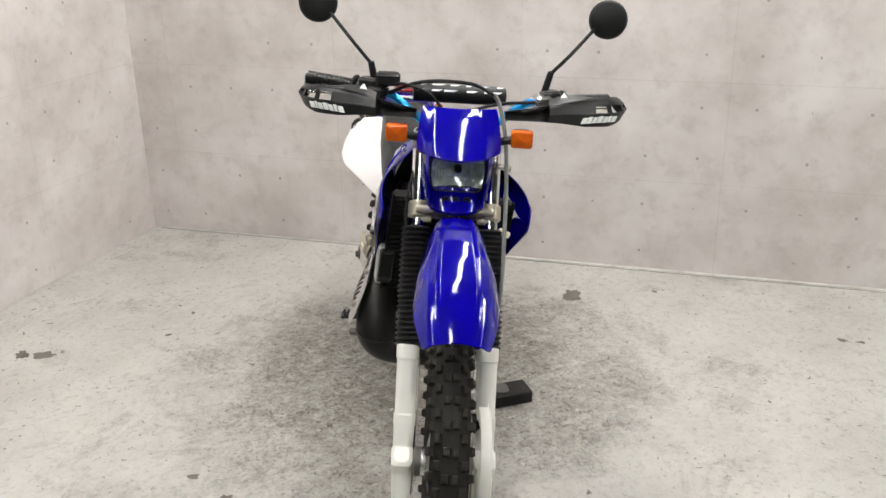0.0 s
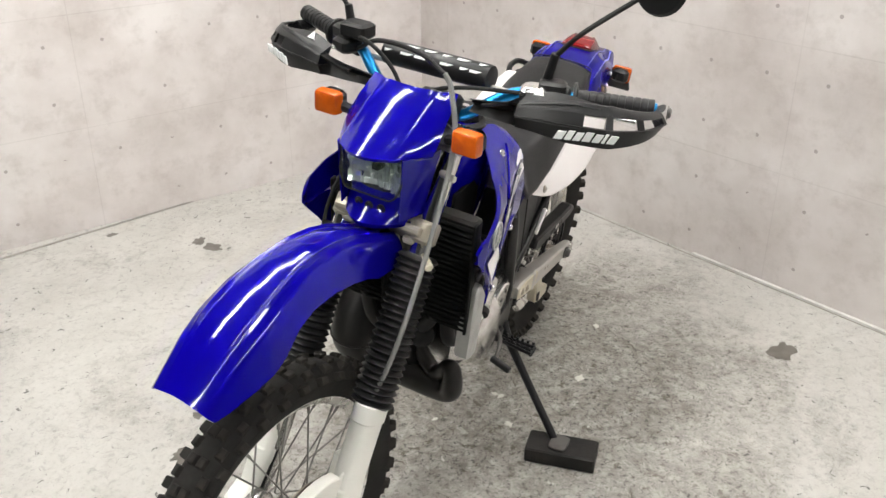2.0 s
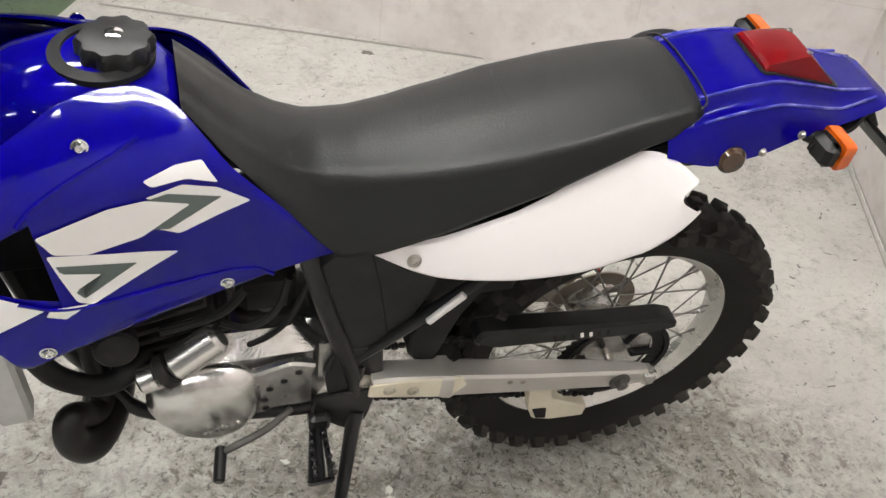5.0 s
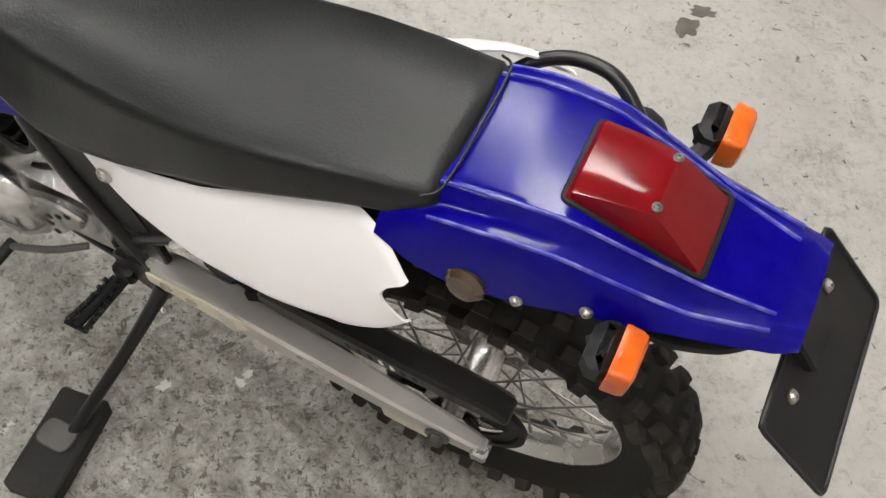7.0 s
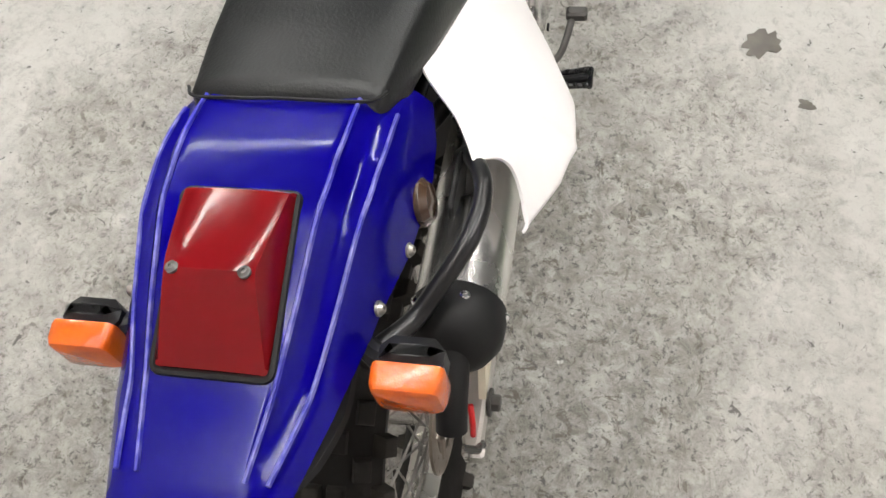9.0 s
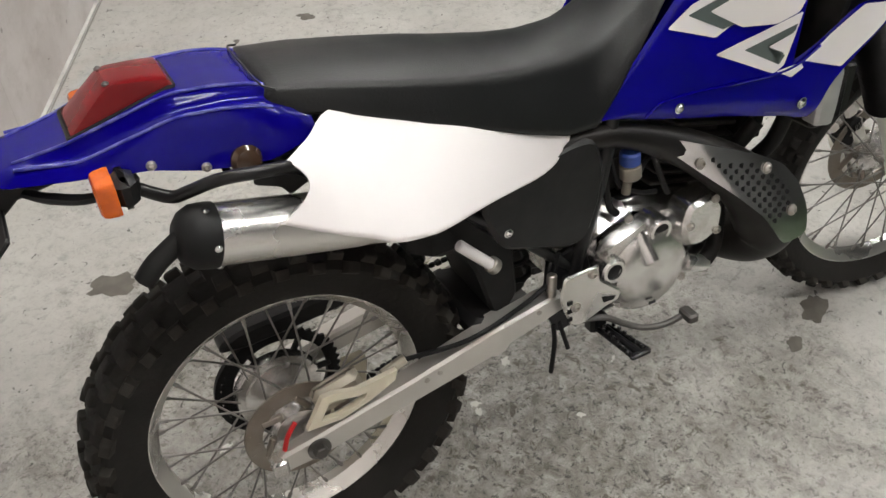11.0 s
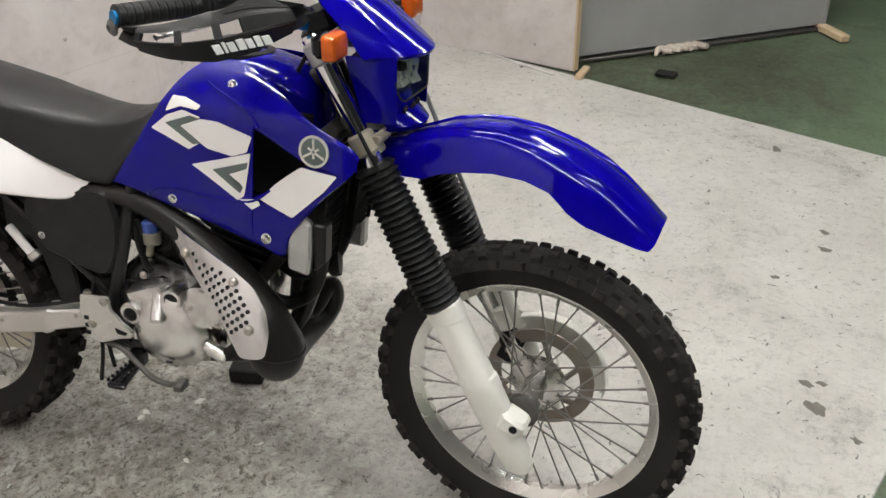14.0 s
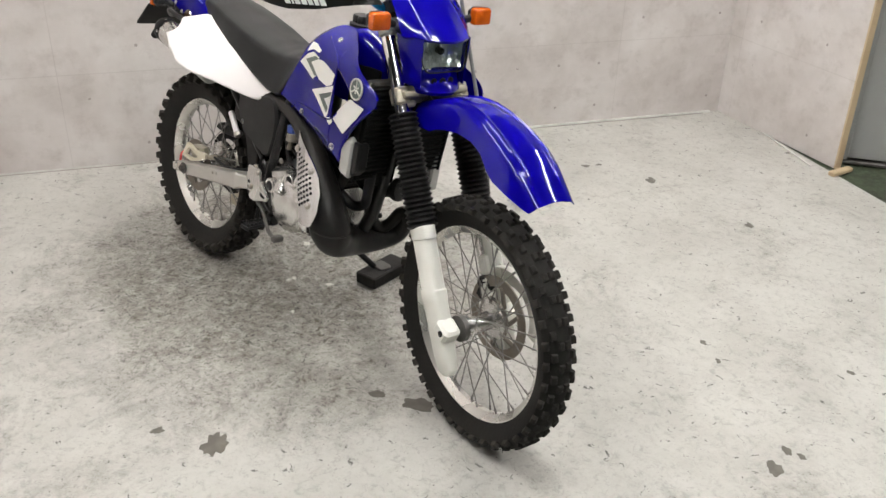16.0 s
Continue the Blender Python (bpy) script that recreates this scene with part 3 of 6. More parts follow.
for lx, ly, lt in ((0.4, 0.7, -23), (1.1, -0.95, -23), (3.4, -0.5, -23), (2.4, 2.3, -23)):
    strip_light(lx, ly, lt)


# the block under the side stand
def stand_block():
    geo = Geo().box((0, 0, 0.0225), (0.090, 0.188, 0.045), bevel=0.004)
    ob = thing("wood_block", geo, WOOD_DARK, "black-stained wooden block under the side stand", "block")
    ob.matrix_world = pose(0.585, 0.366, 0.0, rz=11)


stand_block()

# ---------------------------------------------------------------- the motorcycle
# Bike axes: x ahead, y to its left, z up, upright; the root leans it onto the stand.
bike = tagged(new("motorcycle"), "blue and white off-road motorcycle leaning on its side stand", "motorcycle")
bike.matrix_world = pose(0.006, -0.030, 0.0155, -8.63, 0.8, 2.75)
FORK_TURN = Matrix.Translation((1.03, 0, 0.90)) @ Matrix.Rotation(radians(-9.2), 4, Vector((-math.sin(radians(27)), 0, math.cos(radians(27))))) @ Matrix.Translation((-1.03, 0, -0.90))
F = FORK_TURN @ Matrix.Translation((-0.008, 0, 0.004))


def fork_x(z):
    return 1.038 + (1.0 - z) * 0.5095


def tyre(wheel, centre, radius, width, rim_r, knobs, rows, m):
    """A knobbly tyre: the carcass, and its blocks row by row."""
    c = Vector(centre)
    base = radius - 0.016
    half = width / 2
    mid = (base + rim_r) / 2
    prof = [(rim_r - 0.004, -half * 0.52), (rim_r + 0.008, -half * 0.66), (mid, -half * 0.94), (base - 0.026, -half * 0.96), (base - 0.010, -half * 0.72), (base, -half * 0.36), (base + 0.001, 0)]
    prof = prof + [(r, -h) for r, h in reversed(prof[:-1])]
    part("tyre", Geo().spin(prof, c, (0, 1, 0), 72, closed=True), RUBBER, wheel, "dusty black knobbly tyre", m)
    rng = random.Random(int(radius * 1000))
    for across, tilt, long, wide, shift, tall in rows:
        lean = radians(tilt)
        up = Vector((math.cos(lean), math.sin(lean), 0))
        side = Vector((-math.sin(lean), math.cos(lean), 0))
        fwd = Vector((0, 0, 1))
        foot = Vector((base - 0.004 - abs(across) ** 2 * 0.020 / max(half, 0.01) ** 2, across, 0))
        rings = []
        for h, g in ((-0.006, 1.14), (tall - 0.003, 0.97), (tall - 0.0008, 0.90), (tall, 0.78)):
            rings.append([foot + up * h + fwd * long * sx * g / 2 + side * wide * sy * g / 2 for sx, sy in ((-1, -1), (1, -1), (1, 1), (-1, 1))])
        block = mesh_of("tread_knob", Geo().loft(rings), KNOB, 50)
        for k in range(knobs):
            a = 360 * (k + shift) / knobs + rng.uniform(-0.25, 0.25)
            ob = new("tread_knob", block)
            ob.parent = wheel
            ob.matrix_local = (m or Matrix()) @ Matrix.Translation(c) @ Matrix.Rotation(radians(-a), 4, "Y")


def rim_profile(rim_r, half):
    return [(rim_r + 0.008, -half), (rim_r + 0.008, -half + 0.004), (rim_r - 0.004, -half + 0.006), (rim_r - 0.014, -half * 0.4), (rim_r - 0.014, half * 0.4), (rim_r - 0.004, half - 0.006),
            (rim_r + 0.008, half - 0.004), (rim_r + 0.008, half), (rim_r - 0.006, half), (rim_r - 0.018, half * 0.62), (rim_r - 0.026, half * 0.3), (rim_r - 0.026, -half * 0.3), (rim_r - 0.018, -half * 0.62), (rim_r - 0.006, -half)]


def spokes(wheel, centre, rim_r, hub_r, hub_half, count, m):
    c = Vector(centre)
    for k in range(count):
        side = 1 if k % 2 else -1
        a = 2 * math.pi * k / count
        swing = radians(48 if (k // 2) % 2 else -48)
        foot = c + Vector((math.cos(a + swing) * hub_r, side * hub_half, math.sin(a + swing) * hub_r))
        head = c + Vector((math.cos(a) * (rim_r - 0.024), side * 0.006, math.sin(a) * (rim_r - 0.024)))
        way = (head - foot).normalized()
        geo = Geo().rod(foot, head, 0.0019, 6)
        geo.rod(head - way * 0.016, head, 0.0034, 6)
        part("spoke", geo, SPOKE, wheel, m=m)


def disc(centre, r, inner, y, holes):
    """A brake disc with spider arms and a drilled ring."""
    geo = Geo()
    c = Vector(centre) + Vector((0, y, 0))
    geo.spin([(r, -0.002), (r, 0.002), (inner, 0.002), (inner, -0.002)], c, (0, 1, 0), 48, closed=True)
    for k in range(6):
        a = 2 * math.pi * k / 6
        out = Vector((math.cos(a), 0, math.sin(a)))
        turn = Vector((math.cos(a + 0.5), 0, math.sin(a + 0.5)))
        geo.rod(c + out * 0.045, c + turn * (inner + 0.006), 0.0065, 8)
    for k in range(holes):
        a = 2 * math.pi * k / holes
        mid = (r + inner) / 2 + (0.008 if k % 2 else -0.008)
        geo.spin([(0.0035, 0.0021), (0.0035, 0.0026), (0.001, 0.0026)], c + Vector((math.cos(a) * mid, 0, math.sin(a) * mid)), (0, 1, 0), 8)
        geo.spin([(0.0035, -0.0021), (0.0035, -0.0026), (0.001, -0.0026)], c + Vector((math.cos(a) * mid, 0, math.sin(a) * mid)), (0, 1, 0), 8)
    return geo


def mirror_y(geo):
    out = Geo()
    out.v = [Vector((p.x, -p.y, p.z)) for p in geo.v]
    out.f = [tuple(reversed(f)) for f in geo.f]
    return out


# ---- wheels
FRONT, REAR = (1.421, 0, 0.346), (-0.012, 0.002, 0.322)
front_wheel = part("front_wheel", Geo().spin([(0.012, -0.058), (0.036, -0.055), (0.036, -0.046), (0.024, -0.038), (0.022, 0), (0.026, 0.03), (0.058, 0.04), (0.060, 0.052), (0.020, 0.056)], FRONT, (0, 1, 0), 32), ALU, bike,
                   "spoked front wheel with an aluminium hub", F)
tyre(front_wheel, FRONT, 0.354, 0.090, 0.272, 38, [(-0.0095, -4, 0.019, 0.0145, 0.0, 0.013), (0.0095, 4, 0.019, 0.0145, 0.0, 0.013), (-0.025, -22, 0.020, 0.0145, 0.5, 0.014), (0.025, 22, 0.020, 0.0145, 0.5, 0.014), (-0.040, -58, 0.019, 0.015, 0.05, 0.012), (0.040, 58, 0.019, 0.015, 0.05, 0.012)], F)
part("rim", Geo().spin(rim_profile(0.272, 0.023), FRONT, (0, 1, 0), 72, closed=True), RIM, front_wheel, "brushed aluminium rim", F)
spokes(front_wheel, FRONT, 0.272, 0.040, 0.040, 36, F)
part("brake_disc", disc(FRONT, 0.118, 0.088, 0.062, 24), RUSTY, front_wheel, "dusty drilled brake disc", F)
part("speed_sensor", Geo().spin([(0.012, 0), (0.036, 0), (0.036, -0.014), (0.026, -0.018), (0.012, -0.018)], (1.421, -0.056, 0.346), (0, 1, 0), 28), DARK_STEEL, front_wheel, "cast speedometer drive", F)

rear_wheel = part("rear_wheel", Geo().spin([(0.012, -0.075), (0.042, -0.070), (0.042, -0.050), (0.030, -0.040), (0.032, 0.02), (0.062, 0.03), (0.064, 0.056), (0.020, 0.062)], REAR, (0, 1, 0), 32), ALU, bike,
                  "spoked rear wheel with an aluminium hub")
tyre(rear_wheel, REAR, 0.342, 0.114, 0.243, 34, [(-0.0125, -5, 0.023, 0.019, 0.0, 0.016), (0.0125, 5, 0.023, 0.019, 0.0, 0.016), (-0.035, -24, 0.024, 0.019, 0.5, 0.017), (0.035, 24, 0.024, 0.019, 0.5, 0.017), (-0.054, -60, 0.022, 0.018, 0.05, 0.015), (0.054, 60, 0.022, 0.018, 0.05, 0.015)], None)
part("rim", Geo().spin(rim_profile(0.243, 0.028), REAR, (0, 1, 0), 72, closed=True), RIM, rear_wheel, "brushed aluminium rim")
spokes(rear_wheel, REAR, 0.243, 0.045, 0.044, 36, None)
part("brake_disc", disc(REAR, 0.094, 0.064, -0.062, 24), RUSTY, rear_wheel, "dusty drilled brake disc")


def sprocket():
    geo = Geo()
    n = 45
    ring = []
    for k in range(n * 2):
        a = math.pi * k / n
        r = 0.112 if k % 2 else 0.105
        ring.append((math.cos(a) * r, 0.322 + math.sin(a) * r))
    inner = [(math.cos(math.pi * k / n) * 0.088, 0.322 + math.sin(math.pi * k / n) * 0.088) for k in range(n * 2)]
    geo.loft([[(x, y, z) for x, z in line] for line, y in ((ring, 0.064), (ring, 0.069), (inner, 0.069), (inner, 0.064))], around=True)
    for k in range(6):
        a = math.pi * k / 3
        geo.rod((math.cos(a) * 0.045, 0.066, 0.322 + math.sin(a) * 0.045), (math.cos(a) * 0.092, 0.066, 0.322 + math.sin(a) * 0.092), 0.006, 8)
    geo.spin([(0.108, 0.062), (0.108, 0.072), (0.098, 0.072), (0.098, 0.062)], REAR, (0, 1, 0), 48, closed=True)
    return geo


part("sprocket", sprocket(), MATT, rear_wheel, "dark greasy rear sprocket with its chain")
part("hub_cover", Geo().spin([(0.02, 0.058), (0.075, 0.060), (0.080, 0.052), (0.076, 0.036), (0.03, 0.03)], REAR, (0, 1, 0), 32), ALU, rear_wheel)

# ---- fork
for s in (-1, 1):
    y = 0.094 * s
    leg = part("fork_leg", Geo().rod((fork_x(1.075), y, 1.075), (fork_x(0.56), y, 0.56), 0.0205, 20), CHROME, bike, "chromed fork tube", F)
    boot = Geo()
    rings = []
    n = 23
    for k in range(n * 2 + 1):
        w = k / (n * 2)
        z = 0.845 - 0.272 * w
        r = (0.0410 if k % 2 else 0.0335) * (1 + 0.04 * w)
        rings.append((z, r))
    boot.tube([(fork_x(z), y, z) for z, _ in rings], [r for _, r in rings], 20)
    part("fork_boot", boot, BLACK, leg, "ribbed black rubber fork boot", F, angle=60)
    slider = Geo().rod((fork_x(0.60), y, 0.60), (fork_x(0.25) + 0.004, y, 0.25), 0.026, 18)
    slider.box((1.395, y, 0.346), (0.050, 0.030, 0.05), Matrix.Rotation(radians(27), 3, "Y"), 0.008)
    part("fork_slider", slider, ALU, leg, m=F)
    guard = Geo()
    sections = []
    for z, wide, deep in ((0.584, 0.025, 0.029), (0.581, 0.029, 0.033), (0.552, 0.029, 0.034), (0.549, 0.0265, 0.031), (0.432, 0.0255, 0.033), (0.428, 0.028, 0.036), (0.405, 0.028, 0.036), (0.401, 0.0265, 0.035), (0.36, 0.026, 0.035), (0.27, 0.025, 0.031), (0.235, 0.022, 0.026), (0.222, 0.012, 0.014)):
        cx = fork_x(z) + 0.008
        sections.append([(cx + math.cos(a) * deep, y + s * 0.006 + math.copysign(abs(math.sin(a)) ** 0.62, math.sin(a)) * wide, z + math.cos(a) * deep * 0.45) for a in (2 * math.pi * k / 20 for k in range(20))])
    guard.loft(sections)
    guard.box((1.416, y + s * 0.008, 0.347), (0.056, 0.052, 0.044), Matrix.Rotation(radians(27), 3, "Y"), 0.008)
    white = part("fork_guard", guard, GUARD_WHITE, leg, "white plastic fork guard", F)
    if s < 0:
        part("axle_end", Geo().spin([(0.0085, -0.001), (0.0085, 0.002), (0.002, 0.002)], (1.424, y - 0.0345, 0.347), (0, -1, 0), 16), MATT, leg, "dark axle end in the guard's hole", F)
    else:
        arc = [(1.421 + math.cos(radians(a)) * 0.138, 0.346 + math.sin(radians(a)) * 0.138) for a in range(-15, 116, 10)]
        arc += [(1.300, 0.505), (1.330, 0.455)] + [(1.421 + math.cos(radians(a)) * 0.085, 0.346 + math.sin(radians(a)) * 0.085) for a in range(115, -16, -10)]
        inner = Geo()
        for low, high, reach in ((0.235, 0.30, 0.020), (0.30, 0.37, 0.030), (0.37, 0.435, 0.036), (0.435, 0.49, 0.024)):
            inner.box((fork_x((low + high) / 2) + 0.016, 0.086 - reach / 2, (low + high) / 2), (0.030, reach, high - low + 0.004), Matrix.Rotation(radians(-27), 3, "Y"), 0.006)
        part("guard_wing", inner, GUARD_WHITE, leg, "stepped white inner wing of the fork guard", F)
        shield = Geo().plate(arc, 0.101, 0.107, 0.002)
        outer = [(1.421 + math.cos(radians(a)) * 0.1385, 0.346 + math.sin(radians(a)) * 0.1385) for a in range(-15, 116, 10)]
        outer += [(1.421 + math.cos(radians(a)) * 0.1335, 0.346 + math.sin(radians(a)) * 0.1335) for a in range(115, -16, -10)]
        shield.plate(outer, 0.080, 0.103, 0.0015)
        part("disc_guard", shield, GUARD_WHITE, leg, "white plastic brake disc guard", F)
        calliper = Geo().box((1.348, 0.078, 0.40), (0.05, 0.04, 0.085), Matrix.Rotation(radians(20), 3, "Y"), 0.01)
        calliper.rod((1.345, 0.05, 0.42), (1.345, 0.10, 0.42), 0.018, 14)
        part("brake_calliper", calliper, MATT, leg, "dark dusty front brake calliper", F)
    for k, z in enumerate((0.885, 1.045)):
        clamp = Geo().rod((fork_x(z + 0.020), y, z + 0.020), (fork_x(z - 0.026), y, z - 0.020), 0.0255, 18)
        clamp.box((fork_x(z) - 0.005, y * 0.62, z), (0.046, 0.095, 0.032), Matrix.Rotation(radians(27), 3, "Y"), 0.006)
        clamp.rod((fork_x(z) + 0.028, y + s * 0.006, z + 0.012), (fork_x(z) + 0.028, y - s * 0.042, z + 0.012), 0.010, 10)
        clamp.rod((fork_x(z) + 0.020, y + s * 0.012, z - 0.016), (fork_x(z) + 0.020, y - s * 0.036, z - 0.016), 0.009, 10)
        part("fork_clamp", clamp, SHIELD if k else CLAMP, bike, "cast fork clamp with pinch bolts", F)
part("front_axle", Geo().rod((1.421, -0.118, 0.346), (1.421, 0.112, 0.346), 0.009, 14), STEEL, bike, m=F)
part("steering_stem", Geo().rod((fork_x(1.06) - 0.06, 0, 1.06), (fork_x(0.87) - 0.06, 0, 0.87), 0.028, 16), FRAME, bike, m=F)

# ---- front mudguard
def mudguard():
    def fn(u, v):
        x = 1.105 + (1.629 - 1.105) * u
        crown = curve((1.105, 0.868, 1.145, 0.882, 1.188, 0.898, 1.235, 0.916, 1.284, 0.926, 1.34, 0.929, 1.404, 0.920, 1.465, 0.901, 1.525, 0.873, 1.565, 0.848, 1.60, 0.821, 1.643, 0.785), x)
        half = curve((1.115, 0.054, 1.20, 0.062, 1.30, 0.071, 1.40, 0.079, 1.46, 0.089, 1.515, 0.095, 1.56, 0.090, 1.61, 0.077, 1.643, 0.066), x)
        drop = curve((1.115, 0.060, 1.20, 0.084, 1.30, 0.075, 1.40, 0.062, 1.45, 0.058, 1.485, 0.074, 1.52, 0.076, 1.57, 0.062, 1.61, 0.046, 1.643, 0.026), x)
        w = 2 * v - 1
        a = abs(w)
        if a < 0.5:
            y, z = half * 0.60 * a / 0.5, crown - 0.008 * (a / 0.5) ** 2
        else:
            k = (a - 0.5) / 0.5
            y, z = half * (0.60 + 0.40 * k ** 0.6), crown - 0.008 - (drop - 0.008) * k ** 1.15
        ridge = 0.0065 * math.exp(-((a - 0.43) / 0.045) ** 2) * min(1, max(0, (1.615 - x) / 0.1))
        nose = (1 - a ** 3) * max(0.0, (u - 0.88) / 0.12) ** 1.5
        return Vector((x + 0.012 * nose, math.copysign(y, w), z + ridge - 0.012 * nose))

    return Geo().sheet(fn, 44, 60, 0.003)


part("front_mudguard", mudguard(), BLUE, bike, "glossy blue plastic front mudguard", F, angle=50)

# ---- headlamp cowl
def cowl_loft(sections, ridge=0.0):
    """Rings of a rounded U seen from the front: (x at the sides, x in the middle, half width, z)."""
    rings = []
    for xs, xm, half, z in sections:
        rings.append([(xs + (xm - xs) * (1 - abs(w) ** 2.1) + ridge * math.exp(-((abs(w) - 0.60) / 0.07) ** 2), half * w, z) for w in [(k / 30) * 2 - 1 for k in range(31)]])
    return rings


def shell(rings, thick, closed=False):
    def fn(u, v):
        a = u * (len(rings) - 1)
        i = min(int(a), len(rings) - 2)
        b = v * (len(rings[0]) - 1)
        j = min(int(b), len(rings[0]) - 2)
        p = [Vector(rings[i + di][j + dj]) for di in (0, 1) for dj in (0, 1)]
        s, t = a - i, b - j
        return (p[0] * (1 - s) + p[2] * s) * (1 - t) + (p[1] * (1 - s) + p[3] * s) * t
    return Geo().sheet(fn, (len(rings) - 1) * 2, len(rings[0]) - 1, thick)


visor_rings = cowl_loft([(1.018, 1.040, 0.094, 1.140), (1.030, 1.066, 0.098, 1.128), (1.058, 1.104, 0.102, 1.104), (1.082, 1.144, 0.105, 1.078), (1.098, 1.174, 0.106, 1.058), (1.106, 1.192, 0.104, 1.046), (1.104, 1.190, 0.100, 1.040)], 0.0045)
cowl = part("headlamp_cowl", shell(visor_rings, 0.0035), BLUE, bike, "glossy blue headlamp cowl", F, angle=40)
for s in (-1, 1):
    def cheek(u, v, s=s):
        z = 1.045 - 0.125 * u
        x = 1.066 + 0.026 * u + (1.158 - 0.006 * u - 1.066 - 0.026 * u) * v
        y = (0.096 - 0.016 * u) - (0.022 - 0.010 * u) * v ** 2
        return Vector((x, s * y, z))
    cheeks = Geo().sheet(cheek, 10, 8, -0.003 * s)
    part("cowl_side", cheeks, BLUE, cowl, m=F, angle=40)
chin = cowl_loft([(1.096, 1.140, 0.082, 0.962), (1.108, 1.146, 0.080, 0.952), (1.116, 1.152, 0.077, 0.934), (1.126, 1.166, 0.074, 0.922), (1.134, 1.182, 0.070, 0.910), (1.128, 1.178, 0.067, 0.901), (1.095, 1.145, 0.060, 0.895)])
part("cowl_chin", shell(chin, 0.003), BLUE, cowl, m=F, angle=40)
for y in (-0.026, 0.0, 0.026):
    part("chin_screw", Geo().spin([(0.009, 0), (0.009, 0.003), (0.005, 0.004), (0.0045, 0.001)], (1.1525 - abs(y) * 0.10, y, 0.934), (1, 0, -0.1), 14), MATT, cowl, "dark recessed rubber plug", F)
LAMP = F @ Matrix.Translation((-0.018, 0, 0.004))
lamp_body = Geo().box((1.096, 0, 1.000), (0.055, 0.150, 0.086), bevel=0.02)
headlamp = part("headlamp", lamp_body, MATT, bike, "rectangular headlamp with ribbed glass", LAMP)
dish = Geo()
facet_rng = random.Random(3)
for iy in range(15):
    for iz in range(8):
        corner = []
        for a, b in ((0, 0), (1, 0), (1, 1), (0, 1)):
            fy, fz = (iy + a) / 15 * 2 - 1, (iz + b) / 8 * 2 - 1
            corner.append(Vector((1.134 + 0.030 * (0.6 * fy * fy + 0.4 * fz * fz), 0.066 * fy * (1 - 0.10 * fz * fz), 1.000 + 0.039 * fz)))
        tilt = [facet_rng.uniform(-0.0042, 0.0042) for _ in range(3)]
        corner = [p + Vector((d, 0, 0)) for p, d in zip(corner, (tilt[0], tilt[1], tilt[1] + tilt[2], tilt[0] + tilt[2]))]
        back = [p - Vector((0.004, 0, 0)) for p in corner]
        dish.add(corner + back, [(0, 1, 2, 3), (7, 6, 5, 4), (0, 4, 5, 1), (1, 5, 6, 2), (2, 6, 7, 3), (3, 7, 4, 0)])
part("reflector", dish, REFLECTOR, headlamp, "faceted silver reflector", LAMP, angle=1)
part("bulb_hood", Geo().spin([(0.010, 0), (0.010, 0.016), (0.007, 0.020), (0.003, 0.021)], (1.138, 0, 1.004), (1, 0, 0), 16), MATT, headlamp, "dark bulb hood", LAMP)
lens_rings = []
for x_off, grow in ((0.0, 0.0), (0.008, 0.0), (0.012, 0.004)):
    lens_rings.append([(1.163 + x_off + 0.014 * (1 - (p[0] / 0.07) ** 2), p[0] * (1 - grow * 2), 1.000 + p[1] * (1 - grow * 3)) for p in rounded([(-0.054, -0.041), (0.054, -0.041), (0.068, -0.016), (0.068, 0.041), (-0.068, 0.041), (-0.068, -0.016)], 0.010, 4)])
part("lens", Geo().loft(lens_rings), GLASS, headlamp, "clear curved headlamp glass", LAMP)
bezel = [(1.172 + 0.014 * (1 - (p[0] / 0.07) ** 2), p[0], 1.000 + p[1]) for p in rounded([(-0.056, -0.044), (0.056, -0.044), (0.071, -0.017), (0.071, 0.044), (-0.071, 0.044), (-0.071, -0.017)], 0.011, 4)]
part("lens_bezel", Geo().tube(bezel, 0.0020, 8, around=True), MATT, headlamp, "black rubber bezel", LAMP)
for k in range(-8, 9):
    y = k * 0.0072
    x = 1.1755 + 0.014 * (1 - (y / 0.07) ** 2)
    part("lens_rib", Geo().rod((x, y, 1.012 if abs(k) < 4 else 0.985), (x, y, 1.034), 0.0013, 6), GLASS, headlamp, m=LAMP)


def indicator(name, at, yaw, stem_to, m, label):
    """A turn signal: black body, amber lens, rubber stem."""
    turn = Matrix.Translation(at) @ Matrix.Rotation(radians(yaw), 4, "Z")
    body = part(name, Geo().box((-0.015, 0, 0), (0.028, 0.050, 0.042), bevel=0.009).move(turn), BLACK, bike, label, m)
    lens = Geo()
    out = rounded([(-0.028, -0.0225), (0.028, -0.0225), (0.028, 0.0225), (-0.028, 0.0225)], 0.008, 4)
    lens.loft([[Vector((x, p[0] * g, p[1] * g)) for p in out] for x, g in ((-0.004, 0.98), (0.0, 1.0), (0.012, 0.97), (0.017, 0.90), (0.0195, 0.74))])
    part("lens", lens.move(turn), ORANGE, body, "amber lens", m)
    part("stem", Geo().tube([turn @ Vector((-0.022, 0, -0.004)), (Vector(at) + Vector(stem_to)) / 2, stem_to], [0.014, 0.011, 0.010], 10, 3), BLACK, body, m=m)


indicator("front_indicator", (1.076, -0.158, 1.080), 0, (1.060, -0.105, 1.066), F, "amber front indicator on a rubber stem")
indicator("front_indicator", (1.076, 0.158, 1.080), 0, (1.060, 0.105, 1.066), F, "amber front indicator on a rubber stem")
indicator("rear_indicator", (-0.180, -0.140, 0.884), 180, (-0.150, -0.095, 0.868), None, "amber rear indicator on a rubber stem")
indicator("rear_indicator", (-0.166, 0.130, 0.877), 180, (-0.145, 0.092, 0.872), None, "amber rear indicator on a rubber stem")

